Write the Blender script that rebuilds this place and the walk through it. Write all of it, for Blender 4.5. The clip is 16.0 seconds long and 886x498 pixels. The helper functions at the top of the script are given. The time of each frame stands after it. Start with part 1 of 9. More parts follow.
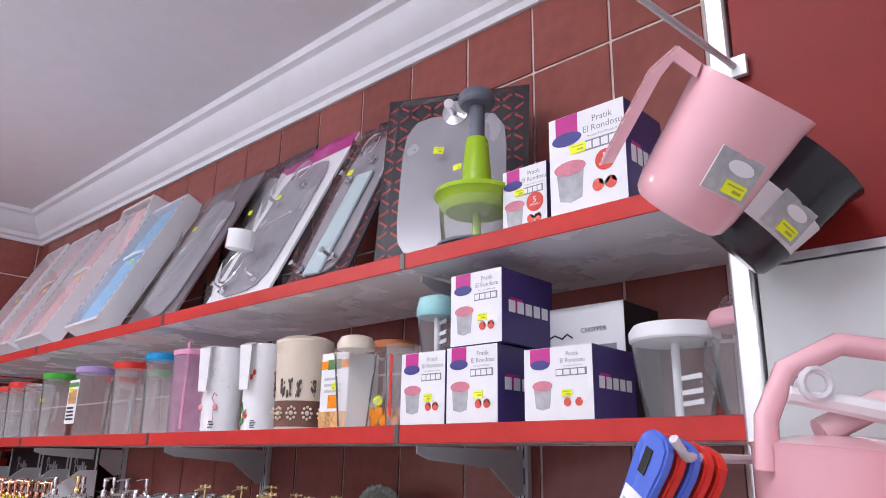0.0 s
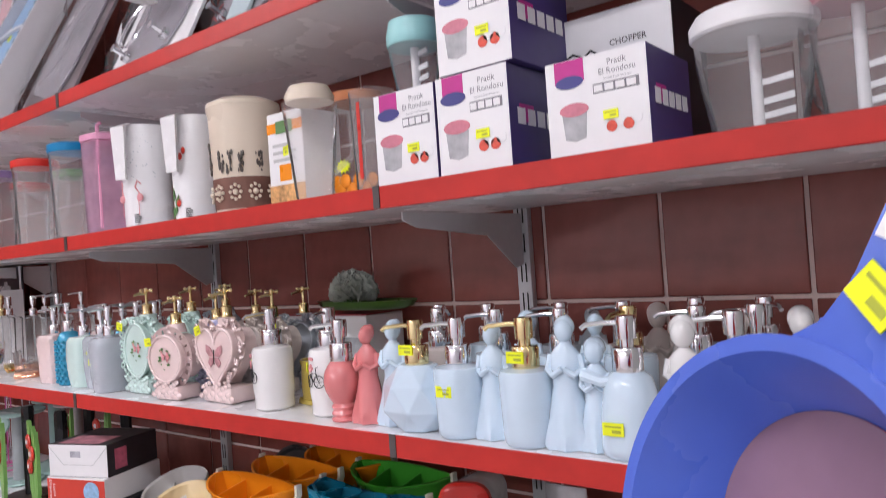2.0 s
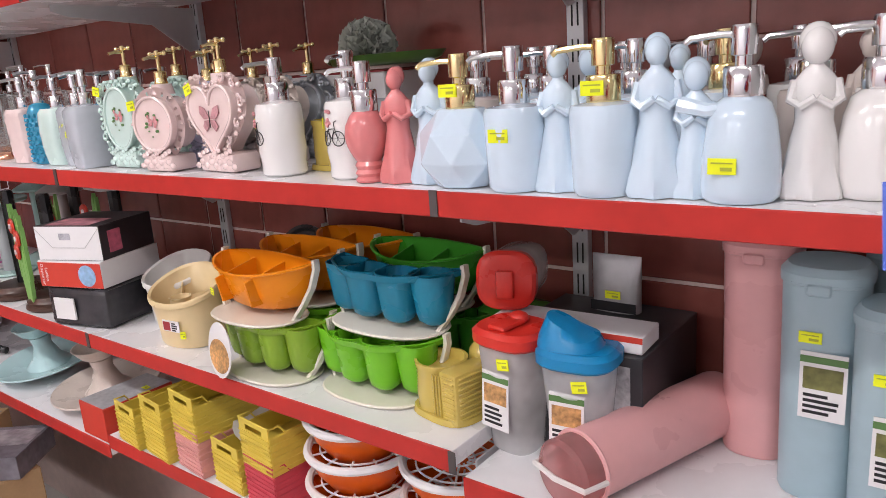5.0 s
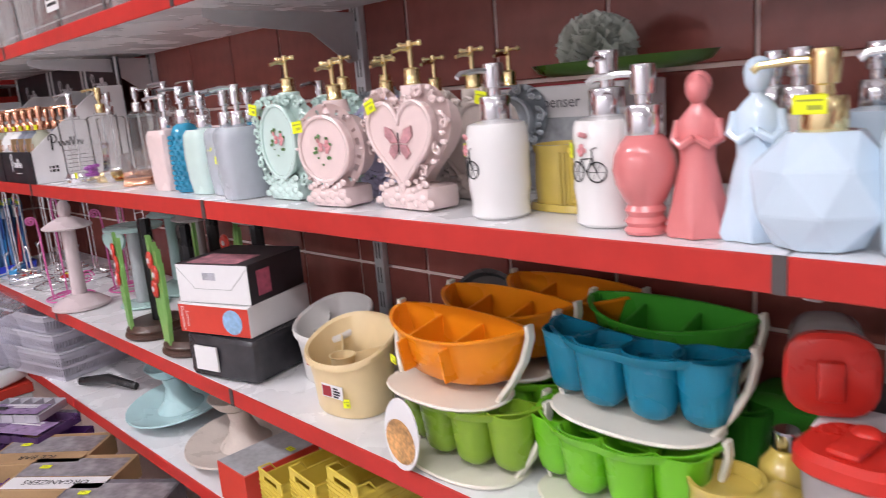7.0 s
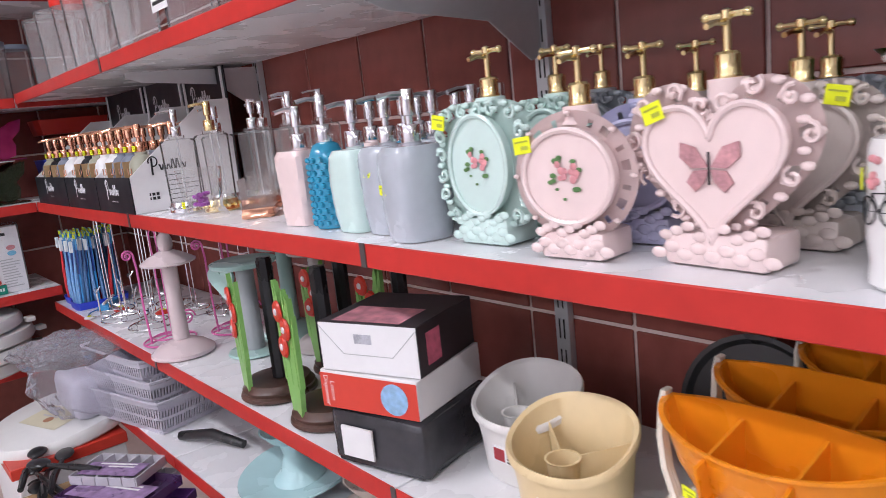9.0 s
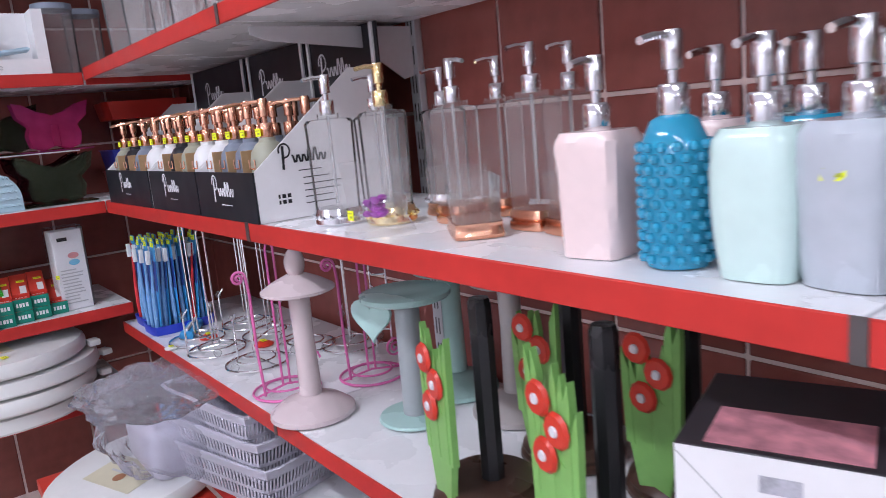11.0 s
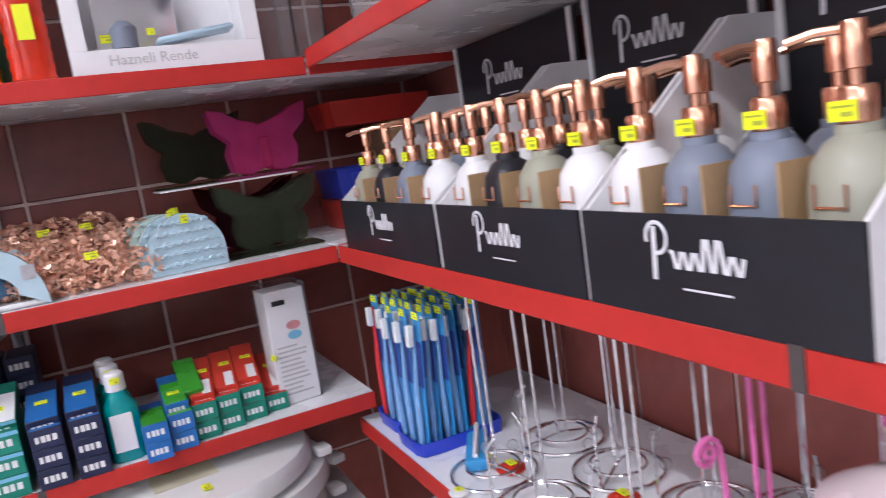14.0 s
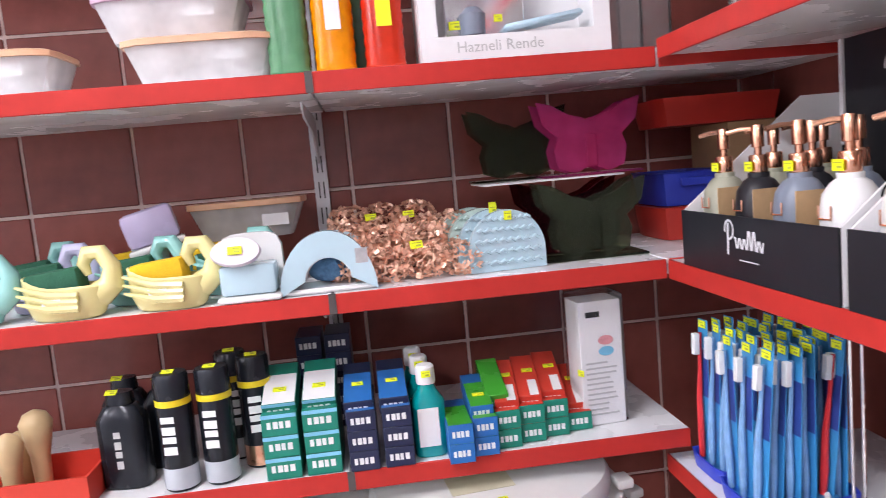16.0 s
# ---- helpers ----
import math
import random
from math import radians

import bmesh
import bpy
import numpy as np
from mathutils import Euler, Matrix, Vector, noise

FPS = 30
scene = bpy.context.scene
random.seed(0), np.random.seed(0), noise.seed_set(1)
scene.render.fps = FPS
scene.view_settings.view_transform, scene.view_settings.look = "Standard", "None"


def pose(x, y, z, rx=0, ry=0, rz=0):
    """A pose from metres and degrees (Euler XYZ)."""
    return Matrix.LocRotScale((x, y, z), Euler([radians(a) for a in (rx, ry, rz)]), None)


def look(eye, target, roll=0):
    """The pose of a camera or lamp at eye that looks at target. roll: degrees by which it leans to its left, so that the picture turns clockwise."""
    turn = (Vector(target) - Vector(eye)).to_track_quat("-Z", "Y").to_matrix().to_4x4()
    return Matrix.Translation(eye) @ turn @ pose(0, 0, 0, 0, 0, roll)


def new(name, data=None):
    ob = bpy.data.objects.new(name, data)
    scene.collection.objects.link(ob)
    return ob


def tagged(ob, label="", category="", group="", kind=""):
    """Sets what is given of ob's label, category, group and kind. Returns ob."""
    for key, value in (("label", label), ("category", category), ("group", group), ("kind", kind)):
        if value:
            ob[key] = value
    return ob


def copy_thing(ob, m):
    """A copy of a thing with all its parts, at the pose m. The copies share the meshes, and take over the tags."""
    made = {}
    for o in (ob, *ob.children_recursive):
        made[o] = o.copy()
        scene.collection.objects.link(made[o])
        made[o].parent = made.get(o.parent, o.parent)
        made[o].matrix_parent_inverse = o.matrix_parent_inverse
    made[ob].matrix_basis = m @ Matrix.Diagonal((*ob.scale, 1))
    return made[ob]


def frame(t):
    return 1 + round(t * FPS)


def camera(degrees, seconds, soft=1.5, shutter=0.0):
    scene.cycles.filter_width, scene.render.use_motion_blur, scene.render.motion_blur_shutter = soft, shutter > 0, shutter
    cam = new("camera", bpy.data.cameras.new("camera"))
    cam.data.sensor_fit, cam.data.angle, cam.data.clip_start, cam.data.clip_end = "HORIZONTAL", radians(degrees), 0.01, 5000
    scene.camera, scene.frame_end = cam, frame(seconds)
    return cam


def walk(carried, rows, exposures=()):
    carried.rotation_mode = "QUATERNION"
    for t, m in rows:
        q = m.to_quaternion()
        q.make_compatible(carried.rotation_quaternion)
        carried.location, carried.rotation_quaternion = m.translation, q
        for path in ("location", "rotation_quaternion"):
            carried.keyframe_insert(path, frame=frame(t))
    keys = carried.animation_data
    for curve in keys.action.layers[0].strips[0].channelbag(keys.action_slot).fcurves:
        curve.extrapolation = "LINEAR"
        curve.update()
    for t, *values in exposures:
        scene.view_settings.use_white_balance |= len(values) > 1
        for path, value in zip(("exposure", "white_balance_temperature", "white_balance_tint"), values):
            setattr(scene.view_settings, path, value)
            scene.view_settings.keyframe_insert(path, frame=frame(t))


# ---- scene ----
cam = camera(62.9, 16.0, soft=0.8, shutter=0.3)

PATH = [
    (0, (-1.233, -3.905, 1.568), (0.17, -2.598, 2.136), 1.0),
    (0.5, (-1.234, -3.875, 1.567), (0.205, -2.579, 2.066), 0.1),
    (1, (-1.211, -3.823, 1.565), (0.269, -2.524, 1.917), -0.3),
    (1.2, (-1.183, -3.785, 1.563), (0.32, -2.497, 1.854), -1.5),
    (1.5, (-1.125, -3.721, 1.553), (0.387, -2.427, 1.755), -2.3),
    (2, (-1.059, -3.653, 1.525), (0.508, -2.411, 1.558), -3.9),
    (2.5, (-1.022, -3.63, 1.485), (0.534, -2.379, 1.36), -3.3),
    (3, (-1.011, -3.591, 1.446), (0.56, -2.391, 1.143), -3.1),
    (3.3, (-1.009, -3.58, 1.433), (0.538, -2.375, 1.042), -3.6),
    (3.5, (-1.019, -3.578, 1.435), (0.514, -2.36, 1.026), -4.2),
    (3.7, (-1.031, -3.568, 1.433), (0.5, -2.355, 1.004), -3.9),
    (5.8, (-0.949, -3.395, 1.431), (0.591, -2.226, 0.918), -4.9),
    (6, (-0.942, -3.358, 1.431), (0.629, -2.234, 0.914), -5.5),
    (6.3, (-0.935, -3.315, 1.428), (0.63, -2.187, 0.9), -5.7),
    (6.5, (-0.926, -3.292, 1.433), (0.592, -2.099, 0.91), -6.7),
    (7, (-0.897, -3.191, 1.438), (0.466, -1.789, 1.019), -4.7),
    (7.5, (-0.846, -3.121, 1.44), (0.42, -1.621, 1.056), -5.4),
    (8, (-0.809, -3.085, 1.445), (0.409, -1.547, 1.057), -5.2),
    (8.3, (-0.805, -3.031, 1.444), (0.391, -1.483, 1.026), -5.2),
    (8.5, (-0.804, -2.973, 1.447), (0.392, -1.424, 1.039), -5.7),
    (9, (-0.836, -2.827, 1.45), (0.411, -1.31, 1.074), -6.1),
    (9.5, (-0.848, -2.736, 1.448), (0.399, -1.211, 1.103), -5.0),
    (9.7, (-0.838, -2.698, 1.448), (0.38, -1.148, 1.113), -5.4),
    (11.8, (-0.734, -2.002, 1.436), (0.411, -0.41, 1.044), -5.2),
    (12, (-0.712, -1.952, 1.442), (0.393, -0.331, 1.053), -5.5),
    (12.3, (-0.707, -1.905, 1.452), (0.333, -0.238, 1.075), -5.5),
    (12.5, (-0.69, -1.868, 1.445), (0.292, -0.166, 1.073), -5.5),
    (13, (-0.71, -1.738, 1.441), (0.273, -0.03, 1.098), -6.3),
    (13.5, (-0.734, -1.612, 1.447), (0.294, 0.066, 1.091), -7.0),
    (14, (-0.722, -1.49, 1.456), (0.119, 0.299, 1.153), -8.5),
    (14.5, (-0.714, -1.401, 1.459), (-0.124, 0.485, 1.154), -6.9),
    (15, (-0.752, -1.374, 1.468), (-0.322, 0.559, 1.19), -7.7),
    (15.5, (-0.779, -1.367, 1.47), (-0.451, 0.59, 1.217), -6.1),
    (16, (-0.805, -1.351, 1.471), (-0.608, 0.626, 1.245), -5.1),
]
walk(cam, [(t, look(eye, target, roll)) for t, eye, target, roll in PATH], exposures=((0.0, -0.69, 6200, 10), (1.5, -0.76, 6350, 10), (2.5, -0.83, 6800, 10), (3.5, -0.70, 7000, 10), (6.0, -0.67, 6850, 10), (7.5, -0.53, 6600, 10), (9.5, -0.62, 6300, 10), (12.0, -0.55, 5900, 10), (12.5, -0.58, 5900, 10), (13.5, -0.52, 6050, 10), (14.5, -0.18, 6400, 10), (15.0, -0.03, 6500, 10), (16.0, -0.01, 6500, 10)))

# ---------------------------------------------------------------- light
world = bpy.data.worlds.new("shop_world")
scene.world = world
world.use_nodes = True
world.node_tree.nodes["Background"].inputs[0].default_value = (0.8, 0.85, 1.0, 1)
world.node_tree.nodes["Background"].inputs[1].default_value = 0.02
CEIL = 2.766
# assumed tube lights, never in view, placed to balance light on the shelves
UNSEEN_TUBES = ((-1.6, -3.4), (-1.6, -1.4), (-3.9, -3.4), (-3.9, -1.4), (-1.6, -5.4))


def lamp(name, x, y, z, w, h, watts, colour=(0.95, 0.94, 1.0)):
    d = bpy.data.lights.new(name, "AREA")
    d.shape, d.size, d.size_y, d.energy, d.color = "RECTANGLE", w, h, watts, colour
    o = new(name, d)
    o.matrix_world = pose(x, y, z)
    return o


for lx, ly in UNSEEN_TUBES:
    lamp("added_tube_lamp", lx, ly, CEIL - 0.095, 0.14, 1.2, {-3.4: 18, -1.4: 30}[ly] if lx < -3 else {-5.4: 8, -3.4: 15, -1.4: 25}[ly])

# ---------------------------------------------------------------- materials
MATS = {}


def mat(name, colour, rough=0.5, metal=0.0, bump=0.0, scale=60.0, vary=0.08, clear=0.0, coat=0.0, ior=1.45, rand=0.0, spec=0.5, stain=0.0):
    """A procedural surface: base colour varied at two scales, relief, gloss."""
    if name in MATS:
        return MATS[name]
    m = bpy.data.materials.new(name)
    m.use_nodes = True
    nt = m.node_tree
    b = nt.nodes["Principled BSDF"]
    b.inputs["Roughness"].default_value, b.inputs["Metallic"].default_value = rough, metal
    b.inputs["IOR"].default_value = ior
    b.inputs["Specular IOR Level"].default_value = spec
    if clear:
        b.inputs["Transmission Weight"].default_value = clear
    if coat:
        b.inputs["Coat Weight"].default_value, b.inputs["Coat Roughness"].default_value = coat, 0.08
    co = nt.nodes.new("ShaderNodeTexCoord")
    big = nt.nodes.new("ShaderNodeTexNoise")
    big.inputs["Scale"].default_value, big.inputs["Detail"].default_value = scale * 0.12, 5
    fine = nt.nodes.new("ShaderNodeTexNoise")
    fine.inputs["Scale"].default_value, fine.inputs["Detail"].default_value = scale, 4
    for n in (big, fine):
        nt.links.new(co.outputs["Object"], n.inputs["Vector"])
    mix = nt.nodes.new("ShaderNodeMath")
    mix.operation = "MULTIPLY_ADD"
    nt.links.new(big.outputs["Fac"], mix.inputs[0])
    mix.inputs[1].default_value = 0.65
    sc = nt.nodes.new("ShaderNodeMath")
    sc.operation = "MULTIPLY"
    nt.links.new(fine.outputs["Fac"], sc.inputs[0])
    sc.inputs[1].default_value = 0.35
    nt.links.new(sc.outputs[0], mix.inputs[2])
    ramp = nt.nodes.new("ShaderNodeMapRange")
    ramp.inputs["From Min"].default_value, ramp.inputs["From Max"].default_value = 0.3, 0.7
    ramp.inputs["To Min"].default_value, ramp.inputs["To Max"].default_value = 1 - vary, 1 + vary
    nt.links.new(mix.outputs[0], ramp.inputs["Value"])
    val = ramp.outputs[0]
    if rand:
        oi = nt.nodes.new("ShaderNodeObjectInfo")
        r2 = nt.nodes.new("ShaderNodeMapRange")
        r2.inputs["To Min"].default_value, r2.inputs["To Max"].default_value = 1 - rand, 1 + rand
        nt.links.new(oi.outputs["Random"], r2.inputs["Value"])
        mu = nt.nodes.new("ShaderNodeMath")
        mu.operation = "MULTIPLY"
        nt.links.new(val, mu.inputs[0])
        nt.links.new(r2.outputs[0], mu.inputs[1])
        val = mu.outputs[0]
    hsv = nt.nodes.new("ShaderNodeHueSaturation")
    hsv.inputs["Color"].default_value = (*colour, 1)
    nt.links.new(val, hsv.inputs["Value"])
    nt.links.new(hsv.outputs[0], b.inputs["Base Color"])
    rr = nt.nodes.new("ShaderNodeMapRange")
    rr.inputs["From Min"].default_value, rr.inputs["From Max"].default_value = 0.3, 0.7
    rr.inputs["To Min"].default_value, rr.inputs["To Max"].default_value = max(0.0, rough - 0.06), min(1.0, rough + 0.08)
    nt.links.new(big.outputs["Fac"], rr.inputs["Value"])
    if not clear:
        nt.links.new(rr.outputs[0], b.inputs["Roughness"])
    if bump:
        bp = nt.nodes.new("ShaderNodeBump")
        bp.inputs["Strength"].default_value, bp.inputs["Distance"].default_value = bump, 0.004
        nt.links.new(mix.outputs[0], bp.inputs["Height"])
        nt.links.new(bp.outputs[0], b.inputs["Normal"])
    MATS[name] = m
    return m


def glow(name, colour, power):
    m = bpy.data.materials.new(name)
    m.use_nodes = True
    b = m.node_tree.nodes["Principled BSDF"]
    b.inputs["Emission Color"].default_value, b.inputs["Emission Strength"].default_value = (*colour, 1), power
    return m


TILE = mat("red_glazed_tile", (0.28, 0.082, 0.066), 0.22, bump=0.12, scale=28, vary=0.25, rand=0.12)
GROUT = mat("grout", (0.86, 0.70, 0.65), 0.85, bump=0.3, scale=200)
PLASTER = mat("white_plaster", (0.84, 0.83, 0.87), 0.8, bump=0.1, scale=120, vary=0.03)
WHITE_BOARD = mat("white_melamine", (0.86, 0.86, 0.88), 0.25, bump=0.02, scale=80, vary=0.03)
RED_EDGE = mat("red_edge_band", (0.50, 0.032, 0.026), 0.42, bump=0.06, scale=40, vary=0.16)
RED_EDGE.node_tree.nodes["Principled BSDF"].inputs["Specular IOR Level"].default_value = 0.3
STEEL = mat("painted_steel", (0.66, 0.66, 0.68), 0.4, metal=0.3, scale=90, vary=0.05)
DARK = mat("dark_slot", (0.02, 0.02, 0.02), 0.7)
ALU = mat("brushed_aluminium", (0.75, 0.76, 0.78), 0.32, metal=0.9, scale=150, vary=0.06)
RED_PANEL = mat("red_gloss_panel", (0.20, 0.014, 0.011), 0.45, bump=0.03, scale=30, vary=0.08)
RED_PANEL.node_tree.nodes["Principled BSDF"].inputs["Specular IOR Level"].default_value = 0.2
WHITE_PANEL = mat("white_gloss_panel", (0.62, 0.65, 0.64), 0.14, bump=0.05, scale=25, vary=0.03)
FLOOR = mat("floor_tile", (0.62, 0.60, 0.58), 0.3, bump=0.05, scale=20, vary=0.1, rand=0.05)


# ---------------------------------------------------------------- mesh tools
def put(name, bm, material, parent=None, label="", smooth=True, m=None):
    me = bpy.data.meshes.new(name)
    bmesh.ops.recalc_face_normals(bm, faces=bm.faces[:])
    bm.to_mesh(me)
    bm.free()
    for mm in material if isinstance(material, (list, tuple)) else [material]:
        me.materials.append(mm)
    if smooth:
        me.polygons.foreach_set("use_smooth", [True] * len(me.polygons))
        me.set_sharp_from_angle(angle=radians(38))
    o = new(name, me)
    if parent:
        o.parent = parent
    if m is not None:
        o.matrix_basis = m
    if label:
        o["label"] = label
    return o


def part(name, bm, material, parent, label="", m=None, smooth=True):
    return put(name, bm, material, parent, label, smooth, m)


def thing(name, m, label, category, group=""):
    o = new(name)
    o.empty_display_size = 0.03
    o.matrix_basis = m
    return tagged(o, label, category, group)


def structure(ob, label="", category=""):
    return tagged(ob, label, category, kind="structure")


def box(x0, y0, z0, x1, y1, z1, bev=0.0, seg=1, bm=None):
    bm = bm or bmesh.new()
    r = bmesh.ops.create_cube(bm, size=1)
    vs = r["verts"]
    for v in vs:
        v.co = Vector(((x0 + x1) / 2 + v.co.x * (x1 - x0), (y0 + y1) / 2 + v.co.y * (y1 - y0), (z0 + z1) / 2 + v.co.z * (z1 - z0)))
    if bev:
        es = list({e for v in vs for e in v.link_edges})
        bmesh.ops.bevel(bm, geom=es, offset=bev, segments=seg, affect="EDGES", profile=0.5)
    return bm


def loft(rings, bm=None, cap0=True, cap1=True, closed=True):
    """Rings of points (equal counts) joined into a skin."""
    bm = bm or bmesh.new()
    vv = [[bm.verts.new(p) for p in r] for r in rings]
    n = len(vv[0])
    for a, b in zip(vv, vv[1:]):
        for i in range(n if closed else n - 1):
            j = (i + 1) % n
            bm.faces.new((a[i], a[j], b[j], b[i]))
    if cap0:
        bm.faces.new(vv[0][::-1])
    if cap1:
        bm.faces.new(vv[-1])
    return bm


def ring(cx, cy, z, rx, ry, n=24, p=2.0, turn=0.0):
    """A superellipse at height z: p 2 round, 6 nearly square."""
    out = []
    for i in range(n):
        a = 2 * math.pi * i / n + turn
        c, s = math.cos(a), math.sin(a)
        k = (abs(c) ** p + abs(s) ** p) ** (-1 / p)
        out.append((cx + rx * k * c, cy + ry * k * s, z))
    return out


def lathe(prof, n=24, cx=0.0, cy=0.0, p=2.0, sy=1.0, bm=None, cap0=True, cap1=True):
    return loft([ring(cx, cy, z, max(r, 1e-4), max(r, 1e-4) * sy, n, p) for r, z in prof], bm, cap0, cap1)


def tube(pts, r, n=8, bm=None, closed=False):
    """A round bar along points."""
    P = [Vector(p) for p in pts]
    rings = []
    up = Vector((0, 0, 1))
    last = None
    for i, p in enumerate(P):
        if closed:
            d = P[(i + 1) % len(P)] - P[i - 1]
        else:
            d = P[min(i + 1, len(P) - 1)] - P[max(i - 1, 0)]
        d.normalize()
        a = last - last.dot(d) * d if last is not None else (up.cross(d) if abs(d.z) < 0.95 else Vector((1, 0, 0)).cross(d))
        a.normalize()
        last = a
        b = d.cross(a)
        rr = r[i] if isinstance(r, (list, tuple)) else r
        rings.append([p + rr * (math.cos(2 * math.pi * k / n) * a + math.sin(2 * math.pi * k / n) * b) for k in range(n)])
    if closed:
        rings.append(rings[0])
        bm = loft(rings, bm, False, False)
        bmesh.ops.remove_doubles(bm, verts=bm.verts[:], dist=1e-6)
        return bm
    return loft(rings, bm)


def prism(outline, d0, d1, bm=None):
    """An outline of (x, z) points drawn out from y = d0 to d1."""
    return loft([[(x, d0, z) for x, z in outline], [(x, d1, z) for x, z in outline]], bm)


def move(bm, m):
    bmesh.ops.transform(bm, matrix=m, verts=bm.verts[:])
    return bm


def main(x, y, z, turn=0.0):
    """A pose on the long wall's shelves: the thing's front (-y) faces the aisle."""
    return pose(x, y, z, 0, 0, -90 + turn)


def end(x, y, z, turn=0.0):
    return pose(x, y, z, 0, 0, turn)


# ---------------------------------------------------------------- the room
END_Y, MX, EY = 0.095, -0.36, -0.30
S1, S2, S3, S4 = 1.93, 1.628, 1.30, 0.975
J = (-2.993, -2.095, -1.197)
TW, TH = 0.2025, 0.3325
room = [
    ("floor", (-4.6, -7.2, -0.10), (0.15, 0.25, 0.0), FLOOR, "grey floor tiles"),
    ("ceiling", (-4.6, -7.2, CEIL), (0.15, 0.25, CEIL + 0.1), PLASTER, "white plaster ceiling"),
    ("wall_east", (0.006, -7.2, 0.0), (0.15, 0.25, CEIL), GROUT, "wall with dark red glazed tiles and pale grout"),
    ("wall_north", (-4.6, END_Y + 0.006, 0.0), (0.006, 0.25, CEIL), GROUT, "wall with dark red glazed tiles and pale grout"),
    ("wall_west", (-4.75, -7.2, 0.0), (-4.6, 0.25, CEIL), PLASTER, "plain plastered wall"),
    ("wall_south", (-4.6, -7.35, 0.0), (0.15, -7.2, CEIL), PLASTER, "plain plastered wall"),
]
made = {}
for nm, a, b, mm, lab in room:
    made[nm] = structure(put(nm, box(*a, *b), mm, smooth=False), lab, nm.split("_")[0])
# added fittings out of view; their glowing tubes brighten the ceiling
for lx, ly in UNSEEN_TUBES:
    t = thing("ceiling_light", pose(lx, ly, CEIL), "added white ceiling fitting with a glowing tube, out of view", "ceiling light", "ceiling lights")
    part("housing", box(-0.03, -0.64, -0.045, 0.03, 0.64, 0.0, 0.006), STEEL, t)
    part("tube", move(lathe([(0.013, -0.6), (0.013, 0.6)], 12), pose(0, 0, -0.075, 90, 0, 0)), glow("added_tube_glow", (0.95, 0.94, 1.0), 90), t)

# cornice: a moulded profile along both tiled walls
prof = [(0.0, 0.0), (0.012, 0.0), (0.016, 0.02), (0.034, 0.028), (0.040, 0.05), (0.075, 0.075), (0.100, 0.118), (0.108, 0.135), (0.132, 0.142), (0.138, 0.165), (0.0, 0.165)]
prof = [(d * 0.85, h * 0.9) for d, h in prof]
c0 = CEIL - 0.1485
bm = loft([[(-d, y, c0 + h) for d, h in prof] for y in (-7.2, END_Y)])
structure(put("cornice", bm, PLASTER), "white moulded plaster cornice", "cornice")
bm = loft([[(x, END_Y - d, c0 + h) for d, h in prof] for x in (-4.6, -0.002)])
structure(put("cornice", bm, PLASTER), "white moulded plaster cornice", "cornice")


def bays(name, z, spans, along, front, back, group):
    """Shelf boards with a red edge band, one board a bay."""
    for a, b in spans:
        lab = "white melamine shelf board with a glossy red edge"
        a2, b2 = a + 0.002, b - 0.002
        if along == "y":
            t = thing(name, pose(0, 0, z), lab, "shelf", group)
            part("board", box(front + 0.004, a2, -0.024, back, b2, 0.0, 0.001), WHITE_BOARD, t)
            part("edge_band", box(front, a2, -0.029, front + 0.0035, b2, 0.001, 0.0012), RED_EDGE, t, "glossy red edge band")
        else:
            t = thing(name, pose(0, 0, z), lab, "shelf", group)
            part("board", box(a2, front + 0.004, -0.024, b2, back, 0.0, 0.001), WHITE_BOARD, t)
            part("edge_band", box(a2, front, -0.029, b2, front + 0.0035, 0.001, 0.0012), RED_EDGE, t, "glossy red edge band")


def bracket(m, group, depth=0.30):
    t = thing("shelf_bracket", m, "pale grey painted steel shelf bracket", "bracket", group)
    out = [(0.0, 0.0), (0.0, -0.085), (0.02, -0.09), (0.05, -0.07), (0.10, -0.035), (depth - 0.03, -0.022), (depth, -0.012), (depth, 0.0)]
    part("arm", move(prism(out, -0.0015, 0.0015), pose(0, 0, 0, 0, 0, 90) @ Matrix.Scale(-1, 4, (1, 0, 0))), STEEL, t)
    return t


def upright(m, z0, z1):
    t = thing("shelf_upright", m, "pale grey slotted steel upright on the tiled wall", "shelf upright", "shelf uprights")
    part("channel", box(-0.0135, -0.014, z0, 0.0135, 0, z1, 0.001), STEEL, t)
    bm = bmesh.new()
    z = z0 + 0.03
    while z < z1 - 0.03:
        for sx in (-0.0055, 0.0035):
            box(sx, -0.0148, z, sx + 0.0025, -0.0142, z + 0.032, bm=bm)
        z += 0.05
    part("slot_strip", bm, DARK, t, "dark bracket slots")
    return t


SHELF_END = -3.644
LONG = [(SHELF_END, J[0]), (J[0], J[1]), (J[1], J[2]), (J[2], EY)]
for z, spans in ((S1, LONG), (S2, LONG), (S3, LONG), (S4, [(J[0], J[1]), (J[1], J[2]), (J[2], -0.255)])):
    bays("shelf", z, spans, "y", MX, -0.016, "long wall shelves")
bays("shelf", 0.945, [(SHELF_END, J[0] - 0.012)], "y", MX, -0.016, "long wall shelves")
bays("shelf", 0.755, [(J[0], J[1])], "y", MX, -0.016, "long wall shelves")
bays("shelf", 0.73, [(J[1], J[2]), (J[2], -0.55)], "y", MX, -0.016, "long wall shelves")
E2, E3, E4, E5 = 1.618, 1.30, 1.03, 0.80
EJ = -0.868
